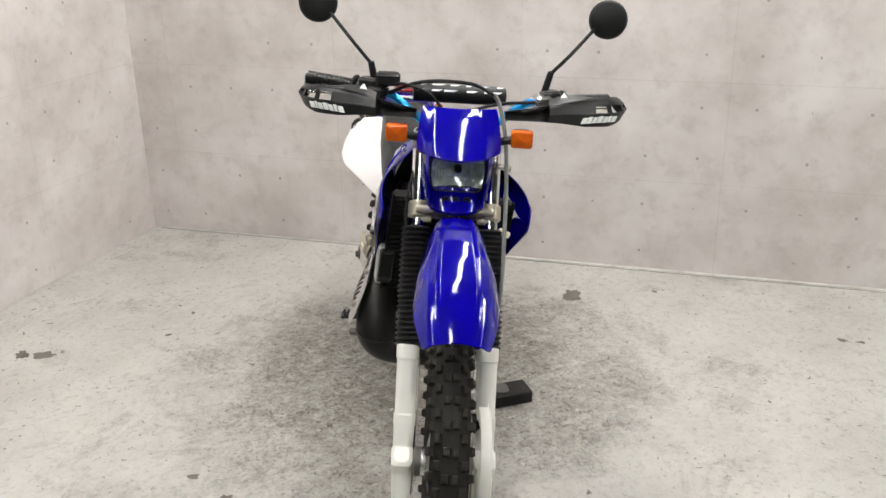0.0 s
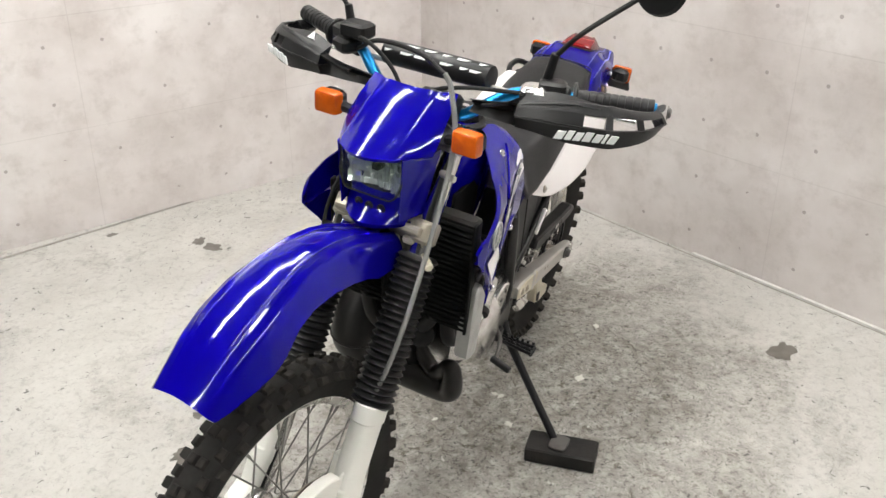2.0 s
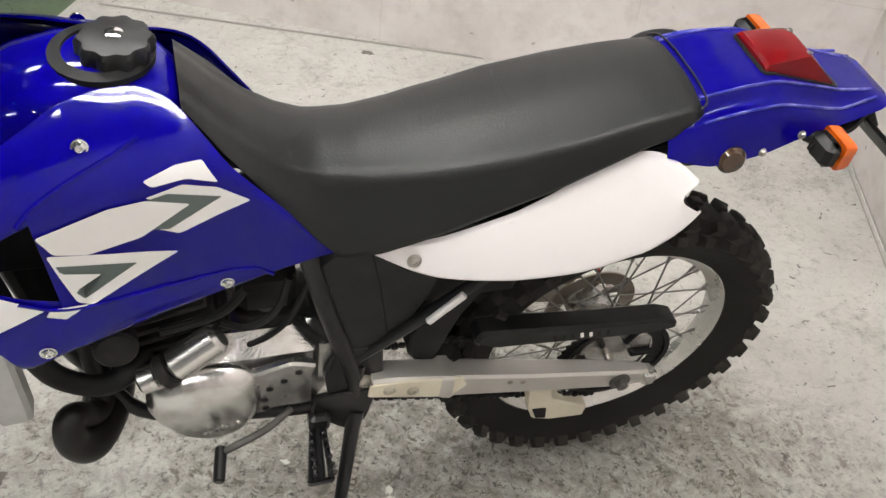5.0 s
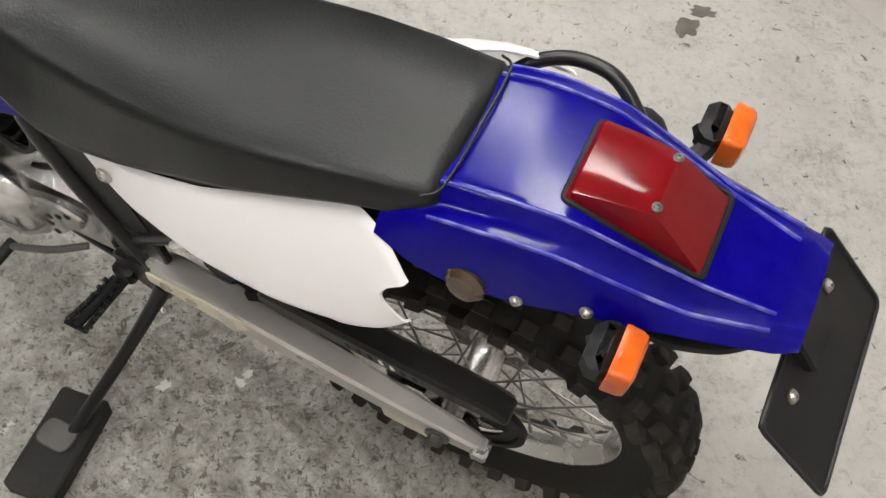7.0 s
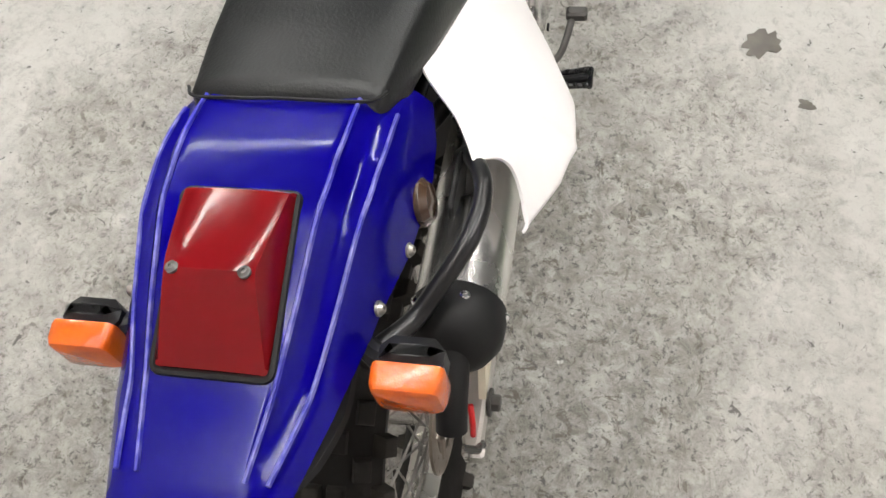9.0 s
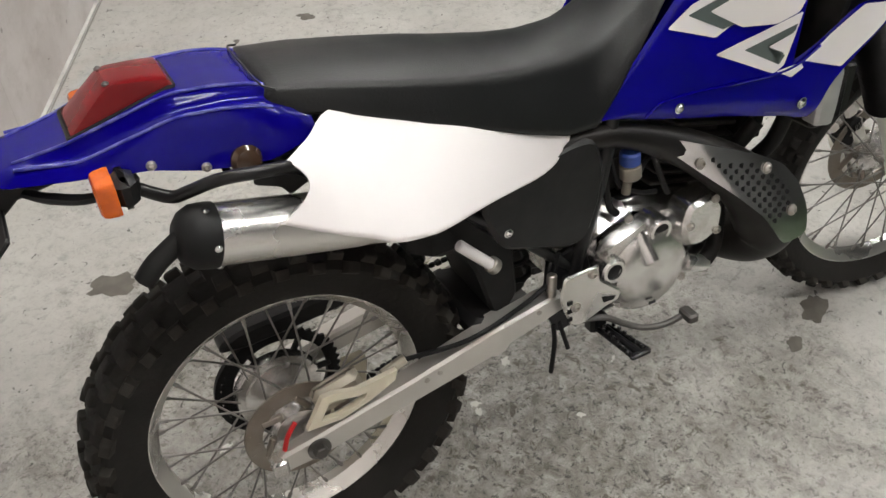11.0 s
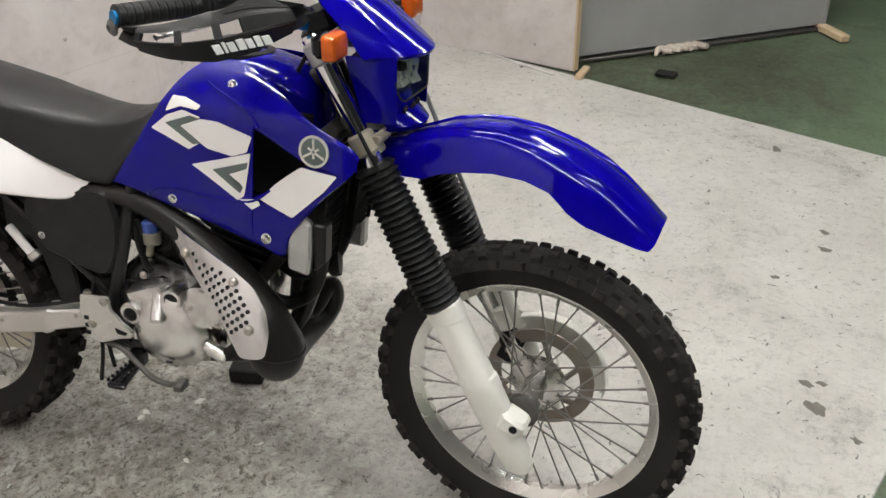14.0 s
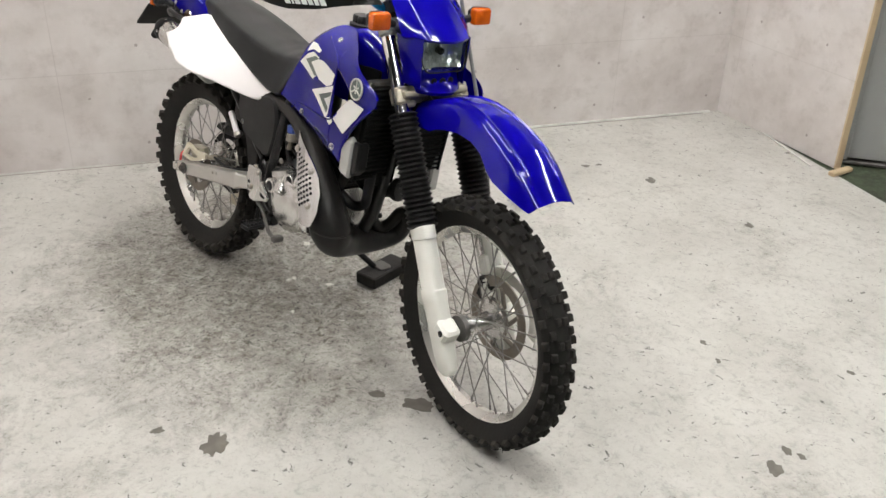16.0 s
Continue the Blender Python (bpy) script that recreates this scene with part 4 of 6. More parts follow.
# ---- handlebar
half_bar = [(0.985, 0.0, 1.085), (0.985, 0.06, 1.085), (0.982, 0.095, 1.092), (0.962, 0.150, 1.130), (0.940, 0.190, 1.146), (0.905, 0.28, 1.147), (0.850, 0.412, 1.145)]
bar_line = [(x, -y, z + 0.016 * max(0, y - 0.15) / 0.26) for x, y, z in reversed(half_bar[1:])] + half_bar
handlebar = part("handlebar", Geo().tube(bar_line, 0.0112, 14, 5), BLUE_BAR, bike, "blue anodised handlebar", F)
part("crossbar", Geo().rod((0.944, -0.165, 1.140), (0.944, 0.165, 1.140), 0.006, 10), STEEL, handlebar, m=F)
part("bar_pad", Geo().spin([(0.012, 0), (0.0235, 0.003), (0.0245, 0.010), (0.0245, 0.236), (0.0235, 0.243), (0.012, 0.246)], (0.944, -0.123, 1.158), (0, 1, 0), 24), BLACK, handlebar, "black crossbar pad with white printing", F)
bars = Geo()
rng = random.Random(11)
for row, (a0, tall) in enumerate(((64, 13), (22, 11))):
    y = -0.112
    while y < 0.10:
        w = rng.uniform(0.010, 0.030)
        ring = []
        for yy in (y, y + w):
            lean = 0.006 * (1 if yy > y else 0)
            for a in (a0, a0 + tall):
                ring.append(Vector((0.944 + math.cos(radians(a)) * 0.0252, yy + lean * (1 if a > a0 else -1), 1.158 + math.sin(radians(a)) * 0.0252)))
        bars.add([ring[0], ring[1], ring[3], ring[2]] + [p - Vector((0.0012, 0, 0.0008)) for p in (ring[0], ring[1], ring[3], ring[2])], [(0, 1, 2, 3), (7, 6, 5, 4), (0, 4, 5, 1), (1, 5, 6, 2), (2, 6, 7, 3), (3, 7, 4, 0)])
        y += w + rng.uniform(0.008, 0.030)
part("pad_print", bars, LETTER, handlebar, "white printed bars on the pad", F)
for s in (-1, 1):
    way = Vector((-0.055, 0.132 * s, -0.002 if s > 0 else 0.006))
    a = Vector((0.907, 0.276 * s, 1.147 if s > 0 else 1.157))
    ribbed = [(0.012, -0.005), (0.029, -0.004), (0.030, 0.001), (0.0175, 0.004)]
    for k in range(9):
        h = 0.012 + 0.0135 * k
        ribbed += [(0.0165, h), (0.0178, h + 0.001), (0.0178, h + 0.010), (0.0165, h + 0.011)]
    grip = Geo().spin(ribbed + [(0.0178, 0.136), (0.0178, 0.142), (0.010, 0.143)], a, way, 20)
    part("grip", grip, BLACK, handlebar, "black rubber handlebar grip", F)
    switch = Geo().rod(a - way * 0.45, a - way * 0.06, 0.021, 16)
    switch.box(a - way * 0.28 + Vector((0.006, 0, 0.016)), (0.040, 0.050, 0.030), Matrix.Rotation(radians(22 * s), 3, "Z"), 0.006)
    part("switch_box", switch, BLACK, handlebar, m=F)
    perch = Geo().rod((0.915, 0.238 * s, 1.146), (0.935, 0.195 * s, 1.146), 0.018, 14)
    perch.box((0.952, 0.215 * s, 1.154), (0.05, 0.05, 0.030), Matrix.Rotation(radians(20 * s), 3, "Z"), 0.007)
    part("lever_perch", perch, MATT if s < 0 else ALU, handlebar, m=F)
    if s < 0:
        part("brake_reservoir", Geo().box((0.955, -0.188, 1.190), (0.048, 0.062, 0.032), bevel=0.006), MATT, handlebar, "black brake fluid reservoir", F)
    lever = [(0.955, 0.205 * s, 1.150), (0.972, 0.26 * s, 1.146), (0.955, 0.32 * s, 1.142), (0.925, 0.375 * s, 1.138), (0.915, 0.40 * s, 1.136)]
    part("hand_lever", Geo().tube(lever, [0.009, 0.008, 0.0065, 0.006, 0.007], 10, 4, flat=0.7), ALU, handlebar, "aluminium hand lever", F)
    # hand guard: a curved shell from the bar end round the lever
    line = [(0.842, 0.422 * s), (0.885, 0.432 * s), (0.940, 0.424 * s), (0.990, 0.385 * s), (1.018, 0.320 * s), (1.030, 0.25 * s), (1.028, 0.18 * s), (1.010, 0.115 * s)]
    line = line if s > 0 else [(x, y * 0.945) for x, y in line]
    tall = (0.024, 0.032, 0.052, 0.072, 0.072, 0.052, 0.034, 0.024)
    mid = (1.143, 1.141, 1.140, 1.142, 1.144, 1.142, 1.132, 1.122)
    rail = spline([(x, y, z if s > 0 else z - 0.006) for (x, y), z in zip(line, mid)], 6)
    heights = [curve([q for k, t in enumerate(tall) for q in (k, t)], i / 6) for i in range(len(rail))]
    guard = Geo()
    top, low = [], []
    for i, (p, h) in enumerate(zip(rail, heights)):
        along = (rail[min(i + 1, len(rail) - 1)] - rail[max(i - 1, 0)]).normalized()
        out = Vector((along.y, -along.x, 0)) * s
        out = -out if out.x < 0 and out.y * s < 0 else out
        low.append((p, h, out))
    # upper and lower rails with webs between, leaving the three windows open
    def band(z0, z1, first, last):
        rings = []
        for p, h, out in low[first:last]:
            a, b = p.z + h * (z0 - 0.5), p.z + h * (z1 - 0.5)
            bulge = lambda z, p=p, h=h: 0.012 * (1 - ((z - p.z) / max(h, 0.01) * 2) ** 2) - 0.30 * max(0.0, z - p.z)
            rings.append([Vector((p.x, p.y, z)) + out * (bulge(z) + d) for z, d in ((a, 0), (a, 0.006), (b, 0.006), (b, 0))])
        guard.loft(rings)
    n = len(low)
    band(0.0, 0.52, 0, n)
    band(0.80, 1.0, 0, n)
    for first, last in ((0, 9), (13, 15), (18, 20), (22, n)):
        band(0.46, 0.84, first, last)
    hump = []
    for i in range(20, 39):
        tall = 0.001 + 0.012 * math.sin((i - 20) / 18 * math.pi) ** 2
        p, h, out = low[i]
        top = p + Vector((0, 0, h / 2 - 0.004)) - out * 0.15 * h
        back = top - out * (0.010 + tall * 0.9) + Vector((0, 0, tall))
        hump.append([top + out * 0.012, top + out * 0.006 - Vector((0, 0, 0.004)), back - Vector((0, 0, 0.004)), back])
    part("deflector", Geo().loft(hump), BLACK, handlebar, "raised black deflector on the hand guard", F, angle=70)
    q, h, out = low[29]
    side = (low[31][0] - low[27][0]).normalized()
    base = q + Vector((0, 0, h / 2 + 0.008)) + out * (0.006 - 0.15 * h)
    rise = (Vector((0, 0, 0.030)) - out * 0.030).normalized()
    face = side.cross(rise).normalized()
    face = face if face.z > 0 else -face
    mark = [base - side * 0.009, base + side * 0.010, base + rise * 0.016]
    part("triangle_mark", Geo().loft([[v + face * 0.001 for v in mark], [v + face * 0.004 for v in mark]]), LETTER, handlebar, "small white triangle", F)
    part("hand_guard", guard, BLACK, handlebar, "black plastic hand guard with windows", F, angle=50)
    part("bar_end_bolt", Geo().bolt((0.846, (0.432 if s > 0 else 0.410) * s, 1.143 if s > 0 else 1.146), (-0.3, s, 0), 0.0105, 0.007), DARK_STEEL, handlebar, m=F)
    # mirror
    foot = Vector((0.925, 0.222 * s, 1.165))
    mirror = part("mirror", Geo().spin([(0.002, 0.016), (0.030, 0.014), (0.046, 0.006), (0.051, -0.004), (0.049, -0.010), (0.002, -0.010)], (0.858, 0.382 * s, 1.360), (0.97, -0.14 * s, 0.06), 32), MATT, bike, "round black rear-view mirror", F)
    part("mirror_glass", Geo().spin([(0.046, -0.0101), (0.046, -0.0115), (0.002, -0.0115)], (0.858, 0.382 * s, 1.360), (0.97, -0.14 * s, 0.06), 32), CHROME, mirror, "mirror glass", F)
    part("mirror_stem", Geo().tube([foot + Vector((0, 0.012 * s, 0.055)), foot + Vector((0, 0.06 * s, 0.108)), (0.864, 0.344 * s, 1.330), (0.862, 0.358 * s, 1.344)], 0.0048, 10, 4), MATT, mirror, m=F)
    part("mirror_boot", Geo().rod(foot + Vector((0, 0.0, 0.0)), foot + Vector((0, 0.014 * s, 0.062)), 0.010, 12, 0.0085), BLACK, mirror, "black rubber mirror boot", F)

# cables in front of the bar, instruments behind the cowl
cables = [
    ([(0.950, -0.19, 1.150), (1.000, -0.10, 1.195), (1.040, 0.02, 1.205), (1.050, 0.084, 1.180)], 0.0048, MATT, "black upper brake hose"),
    ([(1.050, 0.082, 1.184), (1.050, 0.100, 1.150), (1.068, 0.122, 1.05), (1.148, 0.128, 0.862), (1.235, 0.122, 0.68), (1.305, 0.088, 0.53)], 0.0052, GREY_HOSE, "grey front brake hose"),
    ([(0.955, 0.20, 1.150), (1.005, 0.10, 1.150), (1.010, 0.02, 1.120), (0.96, -0.03, 1.03), (0.90, -0.05, 0.92)], 0.0042, MATT, "black clutch cable"),
    ([(0.925, -0.235, 1.150), (0.985, -0.15, 1.185), (1.010, -0.06, 1.150), (0.98, -0.02, 1.04), (0.90, 0.02, 0.95)], 0.0042, MATT, "black throttle cable"),
    ([(1.00, -0.085, 1.05), (1.125, -0.125, 0.88), (1.23, -0.075, 0.60), (1.39, -0.075, 0.36)], 0.0038, MATT, "black speedometer cable"),
]
for line, r, mat, label in cables:
    part("cable", Geo().tube(line, r, 8, 6), mat, bike, label, F)
part("hose_clip", Geo().rod((1.132, 0.116, 0.852), (1.150, 0.140, 0.846), 0.0085, 12), CREAM, bike, "cream plastic hose clip", F)
part("hose_clip", Geo().rod((1.075, 0.104, 1.005), (1.080, 0.138, 1.001), 0.007, 12), STEEL, bike, m=F)
gauges = Geo().rod((1.010, 0.045, 1.075), (0.992, 0.045, 1.128), 0.042, 24)
gauges.box((1.000, -0.045, 1.095), (0.05, 0.09, 0.05), Matrix.Rotation(radians(-20), 3, "Y"), 0.010)
part("instrument_panel", gauges, MATT, bike, "black instrument panel", F)
part("ignition_lock", Geo().rod((0.962, 0.0, 1.048), (0.948, 0.0, 1.082), 0.020, 16), CHROME, bike, "ignition lock", F)

# ---- tank and radiator shrouds
def side_y(x, z):
    """Half width of the blue side covers."""
    base = curve((0.52, 0.100, 0.60, 0.113, 0.69, 0.124, 0.78, 0.142, 0.86, 0.163, 0.92, 0.178, 1.02, 0.199, 1.07, 0.203, 1.12, 0.190), x)
    fade = min(1.0, max(0.0, (1.06 - x) / 0.12))
    return base - 9.0 * max(0.0, z - 0.90) ** 2 * fade - 0.10 * max(0.0, 0.70 - z)


def side_skin(geo, top, low, nu, nv, s, thick=0.003, lift=0.0):
    a, b = spline([(x, 0, z) for x, z in top], 8), spline([(x, 0, z) for x, z in low], 8)

    def at(line, u):
        k = u * (len(line) - 1)
        i = min(int(k), len(line) - 2)
        return line[i].lerp(line[i + 1], k - i)

    def fn(u, v):
        p = at(b, u).lerp(at(a, u), v)
        y = side_y(p.x, p.z) + lift
        edge = min(v, 1 - v)
        y -= 0.006 * (1 - min(1, edge / 0.10)) ** 2
        return Vector((p.x, s * y, p.z))
    return geo.sheet(fn, nu, nv, -thick * s)


tank = Geo()
rings = []
for x, half, ztop in ((0.716, 0.045, 0.950), (0.724, 0.062, 0.970), (0.745, 0.076, 0.990), (0.79, 0.085, 1.002), (0.85, 0.088, 1.000), (0.90, 0.085, 0.988), (0.945, 0.075, 0.966), (0.965, 0.060, 0.945)):
    rings.append([(x, half * w, ztop + 0.010 * (1 - w * w) - 0.030 * abs(w) ** 4) for w in [(k / 12) * 2 - 1 for k in range(13)]] + [(x, half * w, 0.80) for w in (0.9, 0.3, -0.3, -0.9)])
tank.loft(rings)
fuel_tank = part("fuel_tank", tank, BLUE, bike, "glossy blue fuel tank", angle=50)
cap = Geo().loft([[(0.785 + (r + f * math.cos(10 * q)) * math.cos(q) - 0.05 * h, 0.004 + (r + f * math.cos(10 * q)) * math.sin(q), 1.008 + h) for q in (math.pi * k / 40 for k in range(80))]
                  for r, f, h in ((0.038, 0.0, 0.0), (0.041, 0.003, 0.003), (0.041, 0.003, 0.017), (0.038, 0.002, 0.022), (0.026, 0.0, 0.024), (0.010, 0.0, 0.0245))])
part("fuel_cap", cap, BLACK, fuel_tank, "black fluted fuel cap")
part("cap_lock", Geo().spin([(0.010, 0), (0.010, 0.003), (0.006, 0.004)], (0.784, 0.004, 1.031), (0, 0, 1), 16), CHROME, fuel_tank, "chrome cap lock")
part("cap_collar", Geo().spin([(0.058, -0.004), (0.058, 0.003), (0.044, 0.006), (0.040, -0.002)], (0.80, 0.002, 1.006), (-0.02, 0, 1), 28), MATT, fuel_tank, "black rubber filler collar")

for s in (-1, 1):
    g = Geo()
    # rear cover beside the tank
    side_skin(g, [(0.545, 0.742), (0.600, 0.815), (0.660, 0.895), (0.712, 0.962), (0.750, 0.988), (0.800, 0.994), (0.850, 0.990), (0.895, 0.976)],
              [(0.545, 0.733), (0.60, 0.722), (0.66, 0.708), (0.72, 0.696), (0.78, 0.686), (0.82, 0.678), (0.85, 0.672), (0.872, 0.668)], 34, 26, s)
    # arm to the nose
    side_skin(g, [(0.845, 0.991), (0.895, 0.976), (0.940, 0.960), (1.000, 0.934), (1.052, 0.910), (1.084, 0.893), (1.098, 0.874)],
              [(0.845, 0.900), (0.880, 0.900), (0.925, 0.884), (0.975, 0.860), (1.030, 0.845), (1.066, 0.840), (1.094, 0.850)], 30, 12, s, lift=-0.0012)
    # lower lobe
    side_skin(g, [(0.845, 0.764), (0.880, 0.766), (0.918, 0.788), (0.950, 0.814), (0.990, 0.845), (1.050, 0.851), (1.094, 0.855)],
              [(0.845, 0.674), (0.885, 0.665), (0.938, 0.655), (0.958, 0.702), (0.988, 0.743), (1.030, 0.790), (1.080, 0.838)], 26, 14, s, lift=-0.0020)
    shroud = part("tank_shroud", g, BLUE, bike, "glossy blue radiator shroud with white graphics", angle=45)
    # the moulded step line along the lower cover
    step = [(0.627, 0.720), (0.648, 0.738), (0.676, 0.744), (0.722, 0.746), (0.838, 0.751), (0.885, 0.762), (0.922, 0.790)]
    part("moulded_edge", Geo().tube([(x, s * (side_y(x, z) + 0.0006), z) for x, z in step], 0.0026, 6, 6), BLUE, shroud)
    upper = [(0.772, 0.962), (0.800, 0.952), (0.850, 0.938), (0.885, 0.922), (0.902, 0.905)]
    part("moulded_edge", Geo().tube([(x, s * (side_y(x, z) + 0.0004), z) for x, z in upper], 0.0030, 6, 6), BLUE, shroud)

    def decal(points, mat, label, lift=0.0016, r=0.004):
        bm = bmesh.new()
        bm.faces.new([bm.verts.new((x, 0, z)) for x, z in rounded(points, r, 2)])
        bmesh.ops.triangulate(bm, faces=bm.faces)
        bmesh.ops.subdivide_edges(bm, edges=bm.edges, cuts=3, use_grid_fill=True)
        flat_geo = Geo()
        verts = [(v.co.x, s * (side_y(v.co.x, v.co.z) + lift), v.co.z) for v in bm.verts]
        bm.verts.index_update()
        faces = [tuple(v.index for v in f.verts) for f in bm.faces]
        bm.free()
        flat_geo.add(verts, faces)
        part("decal", flat_geo, mat, shroud, label)

    decal([(0.706, 0.933), (0.736, 0.933), (0.772, 0.923), (0.763, 0.914), (0.725, 0.916), (0.690, 0.902)], DECAL_WHITE, "white decal", 0.0016, 0.003)
    decal([(0.692, 0.895), (0.730, 0.910), (0.772, 0.902), (0.730, 0.880), (0.766, 0.852), (0.738, 0.834), (0.653, 0.864)], DECAL_WHITE, "white decal")
    decal([(0.747, 0.902), (0.687, 0.879), (0.749, 0.846), (0.771, 0.852), (0.723, 0.877), (0.772, 0.898)], DECAL_GREY, "dark grey decal stripe", 0.0022, 0.002)
    decal([(0.723, 0.879), (0.771, 0.899), (0.811, 0.901), (0.888, 0.886), (0.874, 0.854), (0.840, 0.840), (0.781, 0.844)], DECAL_WHITE, "white decal", 0.0028)
    decal([(0.741, 0.805), (0.816, 0.830), (0.882, 0.854), (0.873, 0.811), (0.862, 0.766), (0.846, 0.754)], DECAL_WHITE, "white decal")
    decal([(0.875, 0.835), (0.790, 0.804), (0.853, 0.769), (0.861, 0.784), (0.827, 0.804), (0.872, 0.823)], DECAL_GREY, "dark grey decal stripe", 0.0022, 0.002)
    decal([(0.870, 0.821), (0.830, 0.803), (0.861, 0.787)], DECAL_WHITE, "white decal", 0.0028, 0.002)
    decal([(0.990, 0.848), (1.062, 0.842), (1.034, 0.808), (0.967, 0.745), (0.896, 0.768), (0.935, 0.806), (0.968, 0.832)], DECAL_WHITE, "white decal")
    decal([(0.850, 0.757), (0.891, 0.766), (0.898, 0.756), (0.878, 0.742)], DECAL_WHITE, "white decal", 0.0016, 0.002)
    shroud.location.z = 0.008
    # round badge: plain ring and three bars
    c = Vector((1.018, s * (side_y(1.018, 0.882) + 0.002), 0.882))
    ax = Vector((-0.10, s, 0.06)).normalized()
    badge = part("badge", Geo().spin([(0.029, -0.002), (0.029, 0.0015), (0.0265, 0.002), (0.0245, 0.0015), (0.0245, -0.002)], c, ax, 36, closed=True), BADGE, shroud, "round silver badge")
    part("badge_field", Geo().spin([(0.0248, -0.002), (0.0248, 0.0006), (0.001, 0.0006)], c, ax, 32), DECAL_GREY, badge, "dark badge centre")
    for a in (90, 210, 330, 30, 150, 270):
        way = Vector((math.cos(radians(a)), 0, math.sin(radians(a))))
        way = (way - ax * way.dot(ax)).normalized()
        part("badge_bar", Geo().tube([c + ax * 0.001 + way * 0.003, c + ax * 0.001 + way * (0.023 if a in (90, 210, 330) else 0.012)], 0.0024, 6), BADGE, badge)
    for x, z, r in ((0.687, 0.7235, 0.0075), (0.907, 0.690, 0.0085), (0.830, 0.964, 0.0075)):
        y = s * (side_y(x, z) + 0.001)
        part("screw", Geo().bolt((x, y, z), (0, s, 0.25 if z > 0.9 else 0), r, 0.006), CHROME, shroud, "bright domed screw")
    # added black sheet standing in for the shade inside the shroud's opening
    part("opening_backing", Geo().box((0.905, s * 0.080, 0.835), (0.130, 0.008, 0.170), bevel=0.003), SLAT, bike, "added black sheet behind the shroud's opening")
    # radiator and its guard behind the shroud's front edge
    tilt = Matrix.Rotation(radians(9), 3, "Y")
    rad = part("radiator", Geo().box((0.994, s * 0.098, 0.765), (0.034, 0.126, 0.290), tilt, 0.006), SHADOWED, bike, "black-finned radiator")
    part("radiator_tank", Geo().plate(rounded([(0.948, 0.556 if s > 0 else 0.640), (0.990, 0.552 if s > 0 else 0.630), (0.996, 0.664), (0.999, 0.737), (0.982, 0.750), (0.950, 0.712)], 0.008), s * 0.140, s * 0.178, 0.006), SHIELD, rad, "dull aluminium radiator end tank")
    if s < 0:
        part("tank_guard", Geo().plate(rounded([(1.001, 0.640), (1.024, 0.662), (1.027, 0.738), (1.001, 0.742)], 0.006), -0.176, -0.138, 0.004), BLACK, rad, "black plastic strip before the radiator tank")
    for k in range(20):
        z = 0.628 + 0.0138 * k
        part("guard_slat", Geo().box((1.007 + (z - 0.72) * 0.158, s * 0.098, z), (0.007, 0.118, 0.0075), Matrix.Rotation(radians(62), 3, "Y"), 0.0012), SLAT, rad)
    for y in (0.037, 0.160):
        part("guard_side", Geo().box((1.014, s * y, 0.765), (0.016, 0.006, 0.290), tilt, 0.0015), SLAT, rad)

# ---- seat
def seat():
    top = (0.030, 0.918, 0.045, 0.934, 0.12, 0.923, 0.20, 0.906, 0.28, 0.889, 0.36, 0.871, 0.44, 0.857, 0.50, 0.852, 0.56, 0.858, 0.60, 0.873, 0.64, 0.898, 0.68, 0.934, 0.71, 0.968, 0.722, 0.980)
    low = (0.030, 0.898, 0.12, 0.884, 0.20, 0.852, 0.30, 0.812, 0.40, 0.772, 0.48, 0.742, 0.535, 0.738, 0.56, 0.766, 0.60, 0.818, 0.64, 0.868, 0.68, 0.920, 0.71, 0.958, 0.722, 0.972)
    wide = (0.030, 0.078, 0.045, 0.086, 0.12, 0.094, 0.20, 0.103, 0.30, 0.106, 0.40, 0.098, 0.50, 0.084, 0.58, 0.072, 0.66, 0.066, 0.722, 0.058)
    foot = (0.030, 0.088, 0.12, 0.104, 0.25, 0.118, 0.40, 0.120, 0.54, 0.112, 0.60, 0.108, 0.68, 0.090, 0.722, 0.066)
    rings = []
    xs = [0.030, 0.033, 0.038, 0.046] + [0.06 + 0.0132 * k for k in range(49)] + [0.706, 0.714, 0.720, 0.722]
    for x in sorted(q for q in xs if q <= 0.722):
        t, l, w, f = curve(top, x), curve(low, x), curve(wide, x), curve(foot, x)
        dish = 0.008 * math.sin(min(1, max(0, (x - 0.05) / 0.6)) * math.pi)
        half = [(f - 0.006, l - 0.004), (f, l), (f, l + (t - l) * 0.10), (f + (w - f) * 0.45, l + (t - l) * 0.45), (w + 0.001, l + (t - l) * 0.80), (w - 0.003, l + (t - l) * 0.925), (w - 0.011, t - (t - l) * 0.015), (w - 0.024, t + 0.003),
                (w * 0.5, t + 0.007 + dish * 0.2), (w * 0.25, t + 0.009 + dish * 0.4)]
        rings.append([(x, -y, z) for y, z in half] + [(x, 0, t + 0.009 + dish * 0.4)] + [(x, y, z) for y, z in reversed(half)])
    return Geo().loft(rings)


seat_ob = part("seat", seat(), SEAT, bike, "long black vinyl seat, slightly worn and creased", angle=70)
piping = [(0.05, 0.089, 0.931), (0.036, 0.078, 0.936), (0.032, 0.04, 0.940), (0.032, 0, 0.941), (0.032, -0.04, 0.940), (0.036, -0.078, 0.936), (0.05, -0.089, 0.931)]
part("seat_seam", Geo().tube(piping, 0.0016, 6, 5), SEAT, seat_ob)

